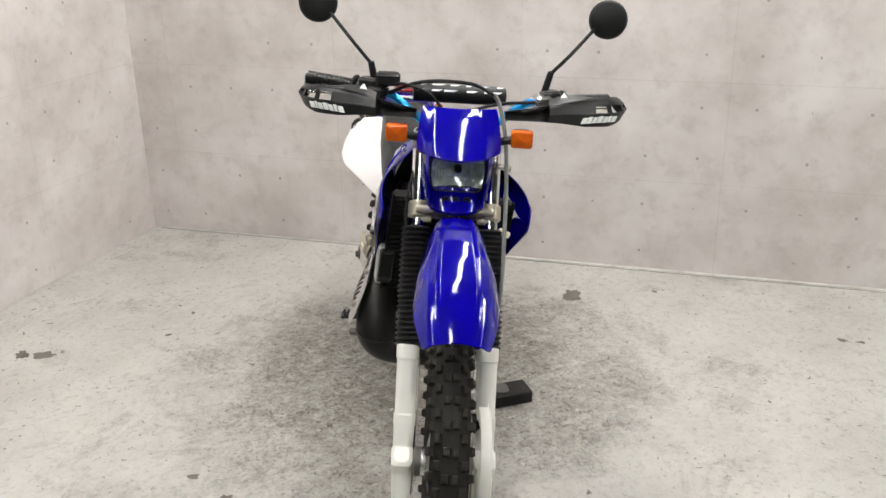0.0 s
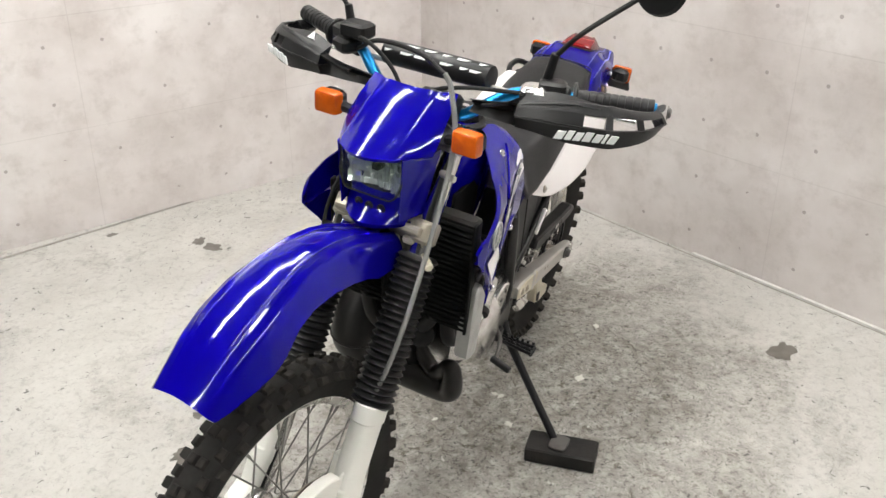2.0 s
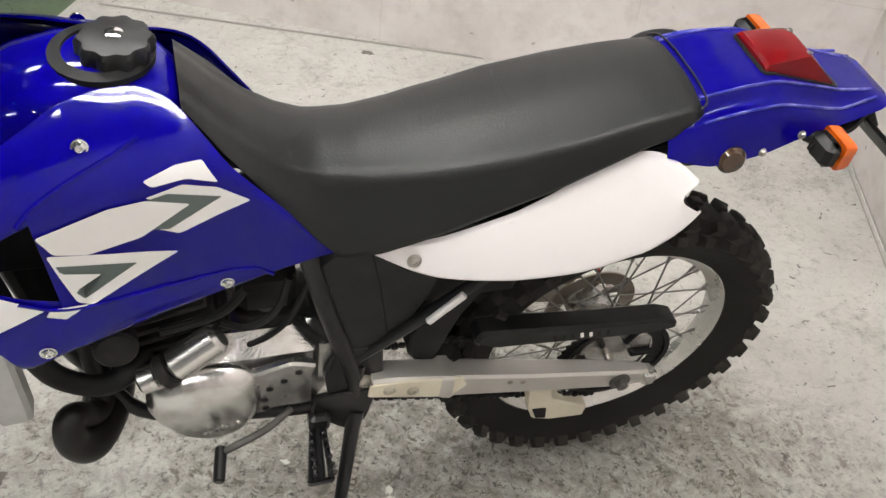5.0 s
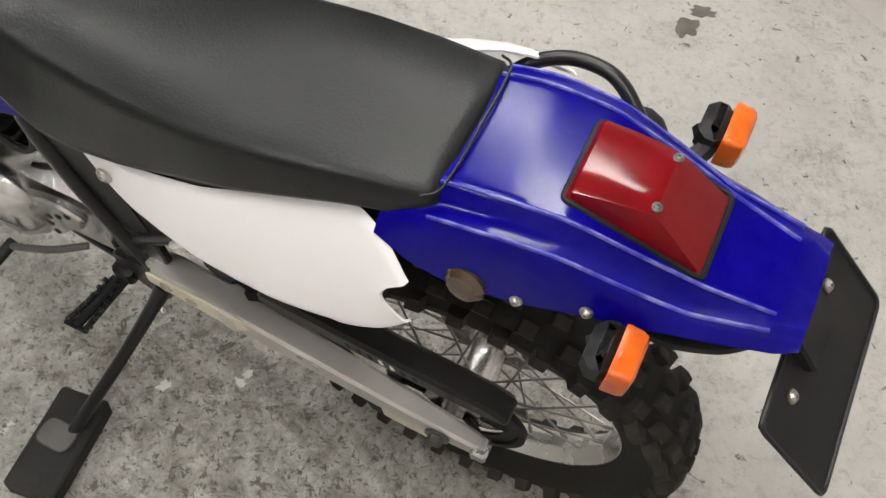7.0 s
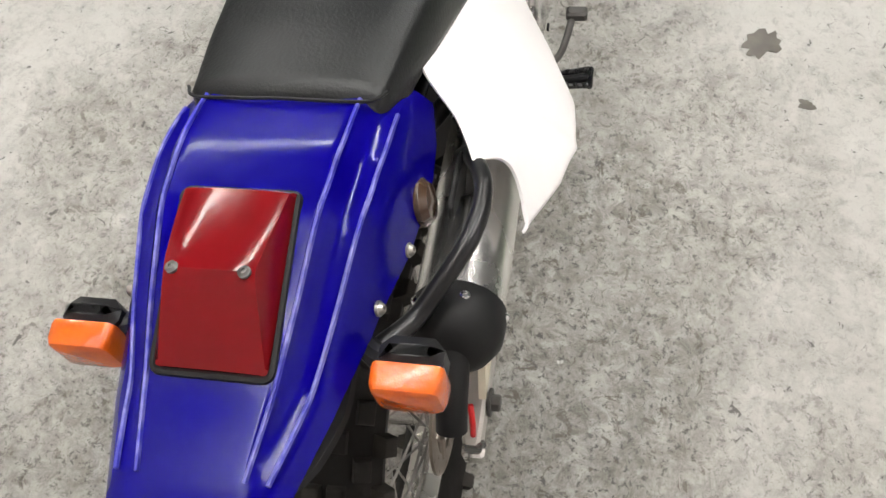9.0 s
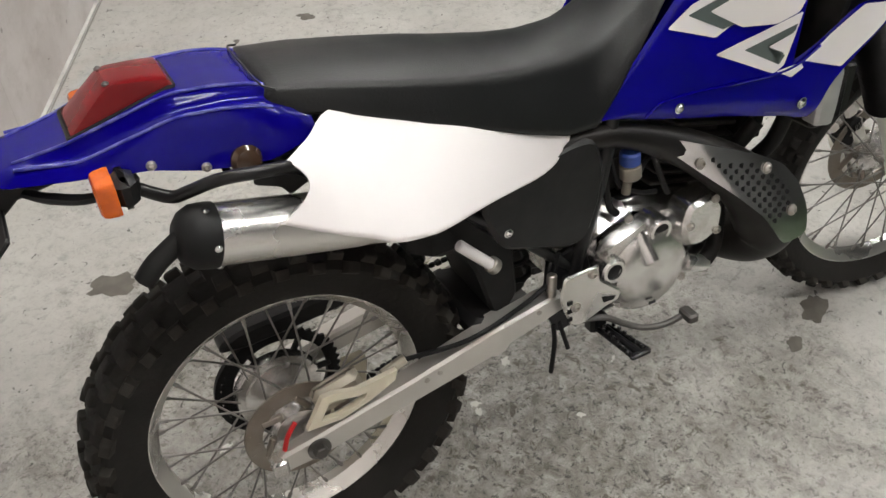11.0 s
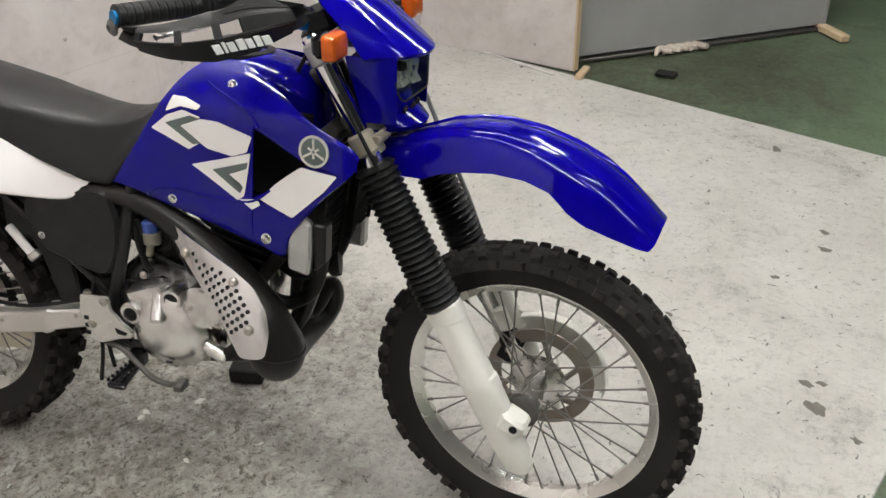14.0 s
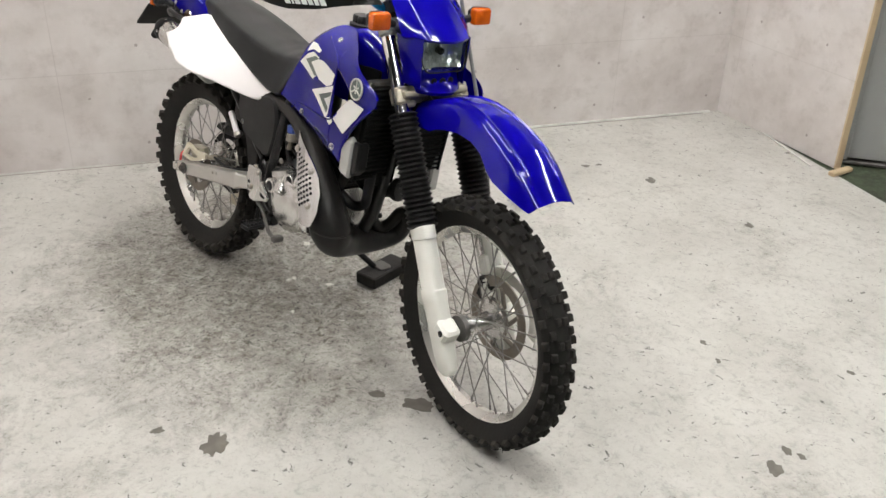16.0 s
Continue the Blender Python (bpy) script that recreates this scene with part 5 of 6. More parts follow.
# ---- tail
def tail():
    def fn(u, v):
        x = 0.088 - (0.088 + 0.306) * u
        w = 2 * v - 1
        a = abs(w)
        deck = curve((-0.306, 0.898, -0.29, 0.903, -0.21, 0.916, -0.15, 0.933, -0.08, 0.951, -0.02, 0.948, 0.03, 0.937, 0.088, 0.912), x)
        half = curve((-0.306, 0.060, -0.292, 0.068, -0.22, 0.087, -0.15, 0.102, -0.06, 0.116, 0.0, 0.121, 0.05, 0.120, 0.088, 0.112), x)
        edge = curve((-0.306, 0.894, -0.29, 0.888, -0.20, 0.884, -0.126, 0.878, -0.073, 0.864, -0.02, 0.856, 0.022, 0.853, 0.088, 0.868), x)
        flat_to = 0.50
        if a < flat_to:
            y = half * 0.56 * a / flat_to
            z = deck
        elif a < 0.62:
            k = (a - flat_to) / 0.12
            y = half * (0.56 + 0.12 * k)
            z = deck - 0.016 * k * min(1, max(0, (x + 0.28) / 0.08))
        elif a < 0.72:
            k = (a - 0.62) / 0.10
            y = half * (0.68 + 0.12 * k)
            z = deck - 0.016 * min(1, max(0, (x + 0.28) / 0.08)) - 0.004 * k
        else:
            k = (a - 0.72) / 0.28
            y = half * (0.80 + 0.20 * k ** 0.7)
            base = deck - 0.016 * min(1, max(0, (x + 0.28) / 0.08)) - 0.004
            z = base + (edge - base) * k
        return Vector((x, math.copysign(y, -w), z))
    return Geo().sheet(fn, 40, 50, 0.003)


tail_ob = part("tail_cover", tail(), BLUE_TAIL, bike, "scuffed blue plastic tail cover", angle=28)
for s in (-1, 1):
    for across, lift in ((0.565, 0.0003), (0.80, -0.0198)):
        ridge = []
        for k in range(15):
            x = 0.040 - 0.0225 * k
            deck = curve((-0.306, 0.898, -0.29, 0.903, -0.21, 0.916, -0.15, 0.933, -0.08, 0.951, -0.02, 0.948, 0.03, 0.937, 0.088, 0.912), x)
            half = curve((-0.306, 0.060, -0.292, 0.068, -0.22, 0.087, -0.15, 0.102, -0.06, 0.116, 0.0, 0.121, 0.05, 0.120, 0.088, 0.112), x)
            ridge.append((x, s * half * across, deck + lift * min(1, max(0, (x + 0.28) / 0.08))))
        part("moulded_edge", Geo().tube(ridge, 0.0022, 6, 3), SCUFFED, tail_ob, "scuffed pale ridge of the tail cover")


def tail_lamp():
    geo = Geo()
    rows = [(-0.068, 0.952, 0.958, 0.040), (-0.072, 0.952, 0.963, 0.040), (-0.100, 0.946, 0.967, 0.038), (-0.134, 0.937, 0.970, 0.034), (-0.143, 0.935, 0.969, 0.033), (-0.152, 0.932, 0.963, 0.034), (-0.197, 0.918, 0.925, 0.040), (-0.201, 0.917, 0.921, 0.040)]
    rings = []
    for x, z0, z1, top_half in rows:
        h = 0.045
        rings.append([(x, -h, z0 - 0.004), (x, -h, z0 + 0.003), (x, -(top_half + 0.002), z1 - 0.002), (x, -(top_half - 0.004), z1), (x, -top_half * 0.4, z1 + 0.0008), (x, top_half * 0.4, z1 + 0.0008), (x, top_half - 0.004, z1), (x, top_half + 0.002, z1 - 0.002), (x, h, z0 + 0.003), (x, h, z0 - 0.004)])
    return geo.loft(rings)


lamp = part("tail_lamp", tail_lamp(), RED, bike, "angular red tail lamp lens", angle=25)
gasket = [(-0.066, -0.047), (-0.066, 0.047), (-0.204, 0.047), (-0.204, -0.047)]
seal = [(x, y, curve((-0.204, 0.918, -0.15, 0.934, -0.080, 0.952, -0.066, 0.951), x)) for x, y in rounded([(p[0], p[1]) for p in gasket], 0.008, 4)]
part("lamp_seal", Geo().tube(seal, 0.0032, 6, around=True), MATT, lamp, "black rubber seal")
for y in (-0.024, 0.024):
    part("lens_screw", Geo().bolt((-0.143, y * 1.16, 0.9685), (0.02, 0, 1), 0.0040, 0.003), DARK_STEEL, lamp, "lens screw")
for s in (-1, 1):
    for x, z in ((-0.062, 0.866), (-0.125, 0.884)):
        y = curve((-0.22, 0.087, -0.15, 0.102, -0.06, 0.116, 0.0, 0.121), x)
        part("screw", Geo().bolt((x, s * (y - 0.001), z), (0, s, 0.2), 0.0052, 0.005), STEEL, tail_ob, "bright tail screw")
    part("side_reflector", Geo().spin([(0.002, 0.012), (0.016, 0.009), (0.0215, 0.003), (0.0215, -0.010), (0.002, -0.012)], (-0.012, s * 0.117, 0.860), (0.1, s, 0.15), 24), BRONZE, bike, "round brown-tinted side reflector")

# inner rear mudguard, number plate board
def inner_guard():
    def fn(u, v):
        a = radians(38 + 60 * u)
        w = 2 * v - 1
        r = 0.395 + 0.02 * (1 - w * w)
        return Vector((math.cos(a) * r + 0.02, w * 0.085, 0.43 + math.sin(a) * r))
    return Geo().sheet(fn, 16, 10, -0.003)


part("inner_mudguard", inner_guard(), BLACK, bike, "black inner rear mudguard")
part("plate_bracket", Geo().plate([(-0.235, 0.878), (-0.30, 0.878), (-0.345, 0.822), (-0.335, 0.812), (-0.285, 0.852), (-0.225, 0.862)], -0.035, 0.035, 0.003), MATT, bike, "black plate bracket")
board = part("plate_board", Geo().box((0, 0, 0), (0.132, 0.232, 0.004), bevel=0.002).move(Matrix.Translation((-0.353, 0.004, 0.797)) @ Matrix.Rotation(radians(-43.5), 4, "Y")), MATT, bike, "plain black number plate board")
part("board_rim", Geo().tube([Matrix.Translation((-0.353, 0.004, 0.797)) @ Matrix.Rotation(radians(-43.5), 4, "Y") @ Vector((x, y, 0.002)) for x, y in rounded([(-0.066, -0.116), (0.066, -0.116), (0.066, 0.116), (-0.066, 0.116)], 0.012, 4)], 0.0028, 6, around=True), BLACK, board)
for y in (-0.06, 0.068):
    part("plate_bolt", Geo().bolt((-0.330, y, 0.823), (-0.69, 0, 0.72), 0.006, 0.005), STEEL, board, "plate bolt")
for s in (-1, 1):
    arm = [(-0.16, s * 0.084, 0.868), (-0.20, s * 0.078, 0.850), (-0.245, s * 0.066, 0.858), (-0.275, s * 0.05, 0.868)]
    part("indicator_bracket", Geo().tube(arm, [0.009, 0.011, 0.012, 0.009], 8, 4, flat=0.45), MATT, bike, "black steel indicator bracket")

# ---- side panels
def side_panel(s, top, low, yfun, notch):
    def line_at(line, u):
        k = u * (len(line) - 1)
        i = min(int(k), len(line) - 2)
        return line[i].lerp(line[i + 1], k - i)
    a, b = spline([(x, 0, z) for x, z in top], 8), spline([(x, 0, z) for x, z in low], 8)

    def fn(u, v):
        p = line_at(b, u).lerp(line_at(a, u), v)
        y = yfun(p.x, p.z) - 0.006 * (1 - min(1, min(v, 1 - v) / 0.06)) ** 2
        return Vector((p.x + notch * math.sin(math.pi * v) * (1 - u) ** 6, s * y, p.z))
    return Geo().sheet(fn, 48, 32, -0.003 * s)


right_top = [(0.030, 0.866), (0.066, 0.878), (0.110, 0.890), (0.180, 0.864), (0.246, 0.838), (0.318, 0.810), (0.392, 0.774), (0.490, 0.736)]
right_low = [(-0.006, 0.806), (0.050, 0.782), (0.100, 0.762), (0.145, 0.740), (0.210, 0.728), (0.290, 0.718), (0.430, 0.696), (0.478, 0.718)]


def right_y(x, z):
    """Distance of the right panel from the middle plane: widest along its lower edge."""
    d = max(0.0, z - curve((-0.006, 0.806, 0.10, 0.762, 0.145, 0.740, 0.29, 0.716, 0.43, 0.696), x))
    return curve((0.0, 0.206, 0.066, 0.229, 0.125, 0.240, 0.20, 0.230, 0.28, 0.198, 0.36, 0.160, 0.44, 0.126, 0.49, 0.112), x) - d * curve((0.0, 0.55, 0.12, 0.76, 0.2, 0.74, 0.36, 0.38, 0.49, 0.05), x) - 1.7 * d * d


def left_y(x, z):
    d = max(0.0, z - curve((0.03, 0.790, 0.12, 0.722, 0.21, 0.700, 0.43, 0.700), x))
    return curve((0.0, 0.156, 0.10, 0.164, 0.20, 0.165, 0.30, 0.156, 0.40, 0.136, 0.49, 0.113), x) - 0.28 * d - 1.2 * d * d


panel_r = part("side_panel", side_panel(-1, right_top, right_low, right_y, 0.032), WHITE, bike, "white plastic side panel over the silencer", angle=60)
left_top = [(0.040, 0.842), (0.070, 0.862), (0.110, 0.870), (0.180, 0.846), (0.250, 0.814), (0.320, 0.786), (0.410, 0.754), (0.490, 0.738)]
left_low = [(0.028, 0.796), (0.066, 0.752), (0.122, 0.722), (0.205, 0.701), (0.300, 0.694), (0.370, 0.694), (0.430, 0.704), (0.488, 0.728)]
panel_l = part("side_panel", side_panel(1, left_top, left_low, left_y, 0.030), WHITE, bike, "white plastic side panel", angle=60)
part("panel_screw", Geo().bolt((0.437, 0.1245, 0.730), (0, 1, 0.2), 0.0085, 0.005), STEEL, panel_l, "panel screw in its recess")

# ---- exhaust
pipe_line = [(0.830, 0, 0.610), (0.872, -0.002, 0.590), (0.895, 0, 0.545), (0.888, 0.010, 0.480), (0.880, 0.035, 0.430), (0.884, 0.064, 0.406), (0.900, 0.090, 0.424), (0.913, 0.108, 0.455), (0.922, 0.122, 0.456), (0.922, 0.128, 0.420), (0.905, 0.116, 0.384), (0.888, 0.075, 0.368), (0.876, 0.015, 0.368), (0.876, -0.050, 0.378), (0.890, -0.110, 0.400), (0.899, -0.143, 0.442), (0.868, -0.147, 0.508), (0.815, -0.137, 0.572), (0.735, -0.112, 0.632), (0.655, -0.098, 0.675), (0.580, -0.092, 0.702), (0.480, -0.095, 0.715), (0.380, -0.100, 0.700), (0.28, -0.115, 0.705), (0.20, -0.130, 0.720)]
pipe_r = [0.019, 0.019, 0.019, 0.019, 0.019, 0.019, 0.019, 0.020, 0.022, 0.025, 0.028, 0.032, 0.040, 0.047, 0.054, 0.060, 0.056, 0.048, 0.036, 0.027, 0.022, 0.020, 0.018, 0.018, 0.018]
exhaust = part("exhaust_pipe", Geo().tube(pipe_line, pipe_r, 20, 6), EXHAUST, bike, "black expansion-chamber exhaust pipe", angle=60)
part("pipe_weld", Geo().tube([(0.899 + math.sin(k * math.pi / 12) * 0.0606, -0.143 + math.cos(k * math.pi / 12) * 0.0606, 0.446 - math.sin(k * math.pi / 12) * 0.008) for k in range(24)], 0.0026, 6, around=True), EXHAUST, exhaust)
silencer = part("silencer", Geo().rod((0.20, -0.138, 0.720), (-0.088, -0.150, 0.7925), 0.0415, 32, bevel=0.004), POLISHED, bike, "brushed aluminium silencer")
cap_way = Vector((-0.272, -0.014, 0.071)).normalized()
c = Vector((-0.086, -0.150, 0.792))
part("end_cap", Geo().spin([(0.0428, -0.006), (0.0432, 0.004), (0.0415, 0.022), (0.033, 0.036), (0.022, 0.043), (0.004, 0.044)], c, cap_way, 32), MATT, silencer, "black silencer end cap")
part("tail_pipe", Geo().tube([c + cap_way * 0.034, (-0.138, -0.153, 0.790), (-0.158, -0.153, 0.777), (-0.177, -0.153, 0.758)], 0.0140, 16, 5), MATT, silencer, "black bent tail pipe")
for k in range(4):
    a = radians(35 + 70 * k)
    part("rivet", Geo().bolt(c - cap_way * 0.002 + Vector((0, math.cos(a) * 0.0425, math.sin(a) * 0.0425)), (0, math.cos(a), math.sin(a)), 0.004, 0.003), CHROME, silencer)
part("silencer_bracket", Geo().plate(rounded([(0.062, 0.820), (0.055, 0.845), (-0.010, 0.852), (-0.015, 0.836), (0.02, 0.822), (0.03, 0.806)], 0.006), -0.142, -0.136, 0.002), MATT, silencer)
grab = [(0.066, -0.142, 0.822), (0.044, -0.152, 0.848), (0.024, -0.162, 0.860), (-0.004, -0.170, 0.868), (-0.040, -0.168, 0.872), (-0.066, -0.158, 0.868), (-0.094, -0.139, 0.854), (-0.116, -0.124, 0.846), (-0.150, -0.100, 0.858)]
part("grab_rail", Geo().tube(grab, 0.0085, 12, 6), FRAME, bike, "glossy black tubular grab rail")

# heat shield with punched holes
def heat_shield():
    outline = [(0.650, 0.680), (0.692, 0.674), (0.770, 0.648), (0.832, 0.622), (0.876, 0.596), (0.906, 0.558), (0.920, 0.512), (0.916, 0.470), (0.905, 0.462), (0.862, 0.456), (0.850, 0.476), (0.825, 0.516), (0.775, 0.566), (0.722, 0.612), (0.680, 0.650)]

    def y_at(x, z):
        d = ((x - 0.80) * 0.55 + (0.58 - z) * 0.83)
        across = (x - 0.80) * 0.83 - (0.58 - z) * 0.55
        return -(0.190 + 0.40 * d - 0.9 * max(0, d) ** 2 - 3.2 * across ** 2)
    bm = bmesh.new()
    bm.faces.new([bm.verts.new((x, 0, z)) for x, z in rounded(outline, 0.01, 2)])
    bmesh.ops.triangulate(bm, faces=bm.faces)
    bmesh.ops.subdivide_edges(bm, edges=bm.edges, cuts=5, use_grid_fill=True)
    bm.verts.index_update()
    pts = [v.co.copy() for v in bm.verts]
    faces = [tuple(v.index for v in f.verts) for f in bm.faces]
    border = [tuple(v.index for v in e.verts) for e in bm.edges if e.is_boundary]
    bm.free()
    n = len(pts)
    geo = Geo().add([(p.x, y_at(p.x, p.z), p.z) for p in pts] + [(p.x, y_at(p.x, p.z) + 0.003, p.z) for p in pts],
                    faces + [tuple(i + n for i in reversed(f)) for f in faces] + [(a, b, b + n, a + n) for a, b in border])
    return geo, y_at


shield_geo, shield_y = heat_shield()
shield = part("heat_shield", shield_geo, HEAT_ALU, exhaust, "brushed aluminium heat shield with round holes", angle=60)
for i in range(12):
    for j in range(5):
        x = 0.742 + 0.624 * 0.0148 * i + 0.78 * 0.0128 * j
        z = 0.634 - 0.78 * 0.0148 * i + 0.624 * 0.0128 * j
        if z < curve((0.74, 0.646, 0.80, 0.630, 0.857, 0.594, 0.88, 0.556, 0.905, 0.500), x) - 0.010 and z > 0.492 and x < 0.898:
            part("punched_hole", Geo().spin([(0.0046, -0.004), (0.0046, 0.0008), (0.0008, 0.0006)], (x, shield_y(x, z), z), (0.15, -1, 0.25), 10), MATT, exhaust)
for x, z in ((0.720, 0.630), (0.838, 0.600), (0.880, 0.517)):
    part("shield_bolt", Geo().bolt((x, shield_y(x, z) - 0.001, z), (0.1, -1, 0.2), 0.0085, 0.006), STEEL, exhaust, "shield bolt")

# ---- frame
def tube_part(name, line, r, mat=FRAME, label="", n=12, steps=4):
    return part(name, Geo().tube(line, r, n, steps), mat, bike, label)


tube_part("backbone_tube", [(0.985, 0, 0.985), (0.90, 0, 0.93), (0.78, 0, 0.885), (0.60, 0, 0.83), (0.50, 0, 0.80)], 0.026)
tube_part("down_tube", [(1.005, 0, 0.90), (0.975, 0, 0.75), (0.92, 0, 0.50), (0.86, 0, 0.38)], 0.020)
for s in (-1, 1):
    tube_part("cradle_tube", [(0.88, s * 0.02, 0.42), (0.83, s * 0.055, 0.365), (0.72, s * 0.070, 0.345), (0.58, s * 0.085, 0.345), (0.50, s * 0.092, 0.37), (0.49, s * 0.092, 0.46)], 0.0125)
    tube_part("rear_down_tube", [(0.60, s * 0.070, 0.815), (0.575, s * 0.092, 0.72), (0.545, s * 0.098, 0.60), (0.505, s * 0.096, 0.46), (0.49, s * 0.092, 0.38)], 0.0145)
    tube_part("seat_stay", [(0.50, s * 0.092, 0.47), (0.42, s * 0.100, 0.55), (0.33, s * 0.102, 0.635), (0.20, s * 0.098, 0.74), (0.05, s * 0.085, 0.835), (-0.10, s * 0.070, 0.872)], 0.0105)
    tube_part("seat_rail", [(0.56, s * 0.065, 0.79), (0.40, s * 0.085, 0.80), (0.20, s * 0.088, 0.835), (-0.05, s * 0.08, 0.868)], 0.0105)
    part("pivot_plate", Geo().plate(rounded([(0.455, 0.50), (0.525, 0.52), (0.545, 0.44), (0.53, 0.345), (0.47, 0.335), (0.445, 0.40)], 0.012), s * 0.085, s * 0.100, 0.003), FRAME, bike, "black frame plate at the swingarm pivot")
    part("pivot_bolt", Geo().bolt((0.478, s * 0.101, 0.418), (0, s, 0), 0.013, 0.008), STEEL, bike)

# air box, dark covers, shock body between the frame tubes
part("air_box", Geo().box((0.36, 0.0, 0.66), (0.28, 0.155, 0.22), bevel=0.03), MATT, bike, "black plastic air box")
cover_r = part("side_cover", Geo().plate(rounded([(0.495, 0.728), (0.535, 0.722), (0.552, 0.66), (0.545, 0.60), (0.522, 0.535), (0.488, 0.525), (0.360, 0.570), (0.325, 0.640), (0.330, 0.690), (0.430, 0.715)], 0.018), -0.118, -0.080, 0.008), BLACK, bike, "smooth black plastic side cover")
part("cover_screw", Geo().bolt((0.366, -0.119, 0.605), (0, -1, 0), 0.0065, 0.005), CHROME, cover_r, "bright cover screw")
cover_l = part("side_cover", Geo().plate(rounded([(0.545, 0.735), (0.575, 0.70), (0.525, 0.50), (0.490, 0.495), (0.425, 0.535), (0.385, 0.62), (0.375, 0.705), (0.47, 0.735)], 0.018), 0.070, 0.098, 0.008), BLACK, bike, "smooth black plastic side cover")
part("cover_seam", Geo().tube([(0.492, 0.0985, 0.735), (0.470, 0.0985, 0.64), (0.452, 0.0985, 0.535)], 0.0018, 6, 4), MATT, cover_l)
part("shock_absorber", Geo().tube([(0.40, 0.0, 0.66), (0.43, 0.0, 0.40)], 0.030, 16), SHADOWED, bike, "dark rear shock absorber")
spring = [(0.40 + 0.03 * k / 70 + 0.040 * math.cos(k * 0.55), 0.040 * math.sin(k * 0.55), 0.64 - 0.22 * k / 70) for k in range(71)]
part("shock_spring", Geo().tube(spring, 0.0055, 6), MATT, bike, "black shock spring")
part("shock_adjuster", Geo().rod((0.333, -0.118, 0.556), (0.280, -0.112, 0.612), 0.0095, 14), WHITE, bike, "white plastic sleeve on the seat stay")
part("adjuster_end", Geo().rod((0.343, -0.116, 0.546), (0.332, -0.116, 0.558), 0.014, 14), STEEL, bike)
part("frame_sleeve", Geo().rod((0.395, 0.113, 0.572), (0.345, 0.114, 0.628), 0.0065, 12), WHITE, bike, "pale sleeve on the seat stay")
part("rubber_flap", Geo().plate(rounded([(0.235, 0.70), (0.34, 0.68), (0.40, 0.54), (0.405, 0.44), (0.375, 0.40), (0.352, 0.42), (0.325, 0.52)], 0.012), -0.078, 0.078, 0.006), MATT, bike, "black rubber splash flap before the rear tyre")

# ---- swingarm
for s in (-1, 1):
    arm = Geo()
    rings = []
    for x, z, h, w in ((0.470, 0.418, 0.036, 0.020), (0.440, 0.416, 0.044, 0.022), (0.360, 0.398, 0.050, 0.022), (0.350, 0.396, 0.060, 0.026), (0.335, 0.392, 0.062, 0.026), (0.325, 0.389, 0.056, 0.022), (0.18, 0.358, 0.050, 0.020), (0.060, 0.334, 0.048, 0.018), (0.000, 0.320, 0.046, 0.016), (-0.055, 0.311, 0.040, 0.013), (-0.066, 0.309, 0.028, 0.011)):
        y = s * (0.098 + 0.010 * (0.45 - x))
        e = 0.005
        rings.append([(x, y + dy * (w - (e if abs(dz) == 1 else 0)), z + dz2) for dy, dz, dz2 in
                      ((-1, 0, -h / 2 + e), (-1, 1, -h / 2), (1, 1, -h / 2), (1, 0, -h / 2 + e), (1, 0, h / 2 - e), (1, 1, h / 2), (-1, 1, h / 2), (-1, 0, h / 2 - e))])
    arm.loft(rings)
    swing = part("swingarm", arm, SWING, bike, "aluminium box-section swingarm")
    nut = Geo().rod((0, s * 0.108, 0.322), (0, s * 0.136, 0.322), 0.0125, 6, bevel=0.002)
    nut.spin([(0.020, 0), (0.020, 0.004), (0.010, 0.004)], (0, s * 0.120, 0.322), (0, s, 0), 20)
    part("axle_nut", nut, DARK_STEEL, swing, "dark axle nut")
    part("chain_adjuster", Geo().box((-0.066, s * 0.107, 0.309), (0.026, 0.032, 0.032), bevel=0.004), POLISHED, swing, "bright chain adjuster block")
    for x in (0.20, 0.225, 0.42):
        part("arm_rivet", Geo().bolt((x, s * 0.121, curve((0.2, 0.372, 0.42, 0.42), x)), (0, s, 0), 0.004, 0.002), STEEL, swing)
part("swingarm_cross", Geo().box((0.34, 0, 0.40), (0.07, 0.19, 0.045), bevel=0.012), MATT, bike)
part("rear_axle", Geo().rod((0, -0.12, 0.322), (0, 0.12, 0.322), 0.009, 12), STEEL, bike)
# calliper bracket with its cut-out
frame_out = [(-0.013, 0.369), (0.020, 0.424), (0.040, 0.424), (0.078, 0.413), (0.150, 0.421), (0.145, 0.402), (0.098, 0.380), (0.048, 0.365)]
frame_in = [(0.012, 0.378), (0.030, 0.409), (0.042, 0.409), (0.072, 0.401), (0.094, 0.399), (0.090, 0.390), (0.068, 0.381), (0.045, 0.376)]
bracket = Geo()
bracket.loft([[(x, y, z) for x, z in ring] for ring, y in ((frame_out, -0.122), (frame_out, -0.112), (frame_in, -0.112), (frame_in, -0.122))], around=True)
part("calliper_guard", bracket, CREAM, bike, "cream plastic brake calliper guard")
rear_cal = Geo().box((0.055, -0.088, 0.398), (0.085, 0.035, 0.050), Matrix.Rotation(radians(-14), 3, "Y"), 0.010)
rear_cal.rod((0.13, -0.10, 0.402), (0.175, -0.098, 0.416), 0.009, 10)
part("rear_calliper", rear_cal, CLAMP, bike, "dusty rear brake calliper")
part("red_strip", Geo().tube([(-0.026, -0.104, 0.380), (-0.043, -0.107, 0.360), (-0.052, -0.106, 0.334)], 0.0042, 8, 4), LENS_RED, bike, "narrow red plastic strip")
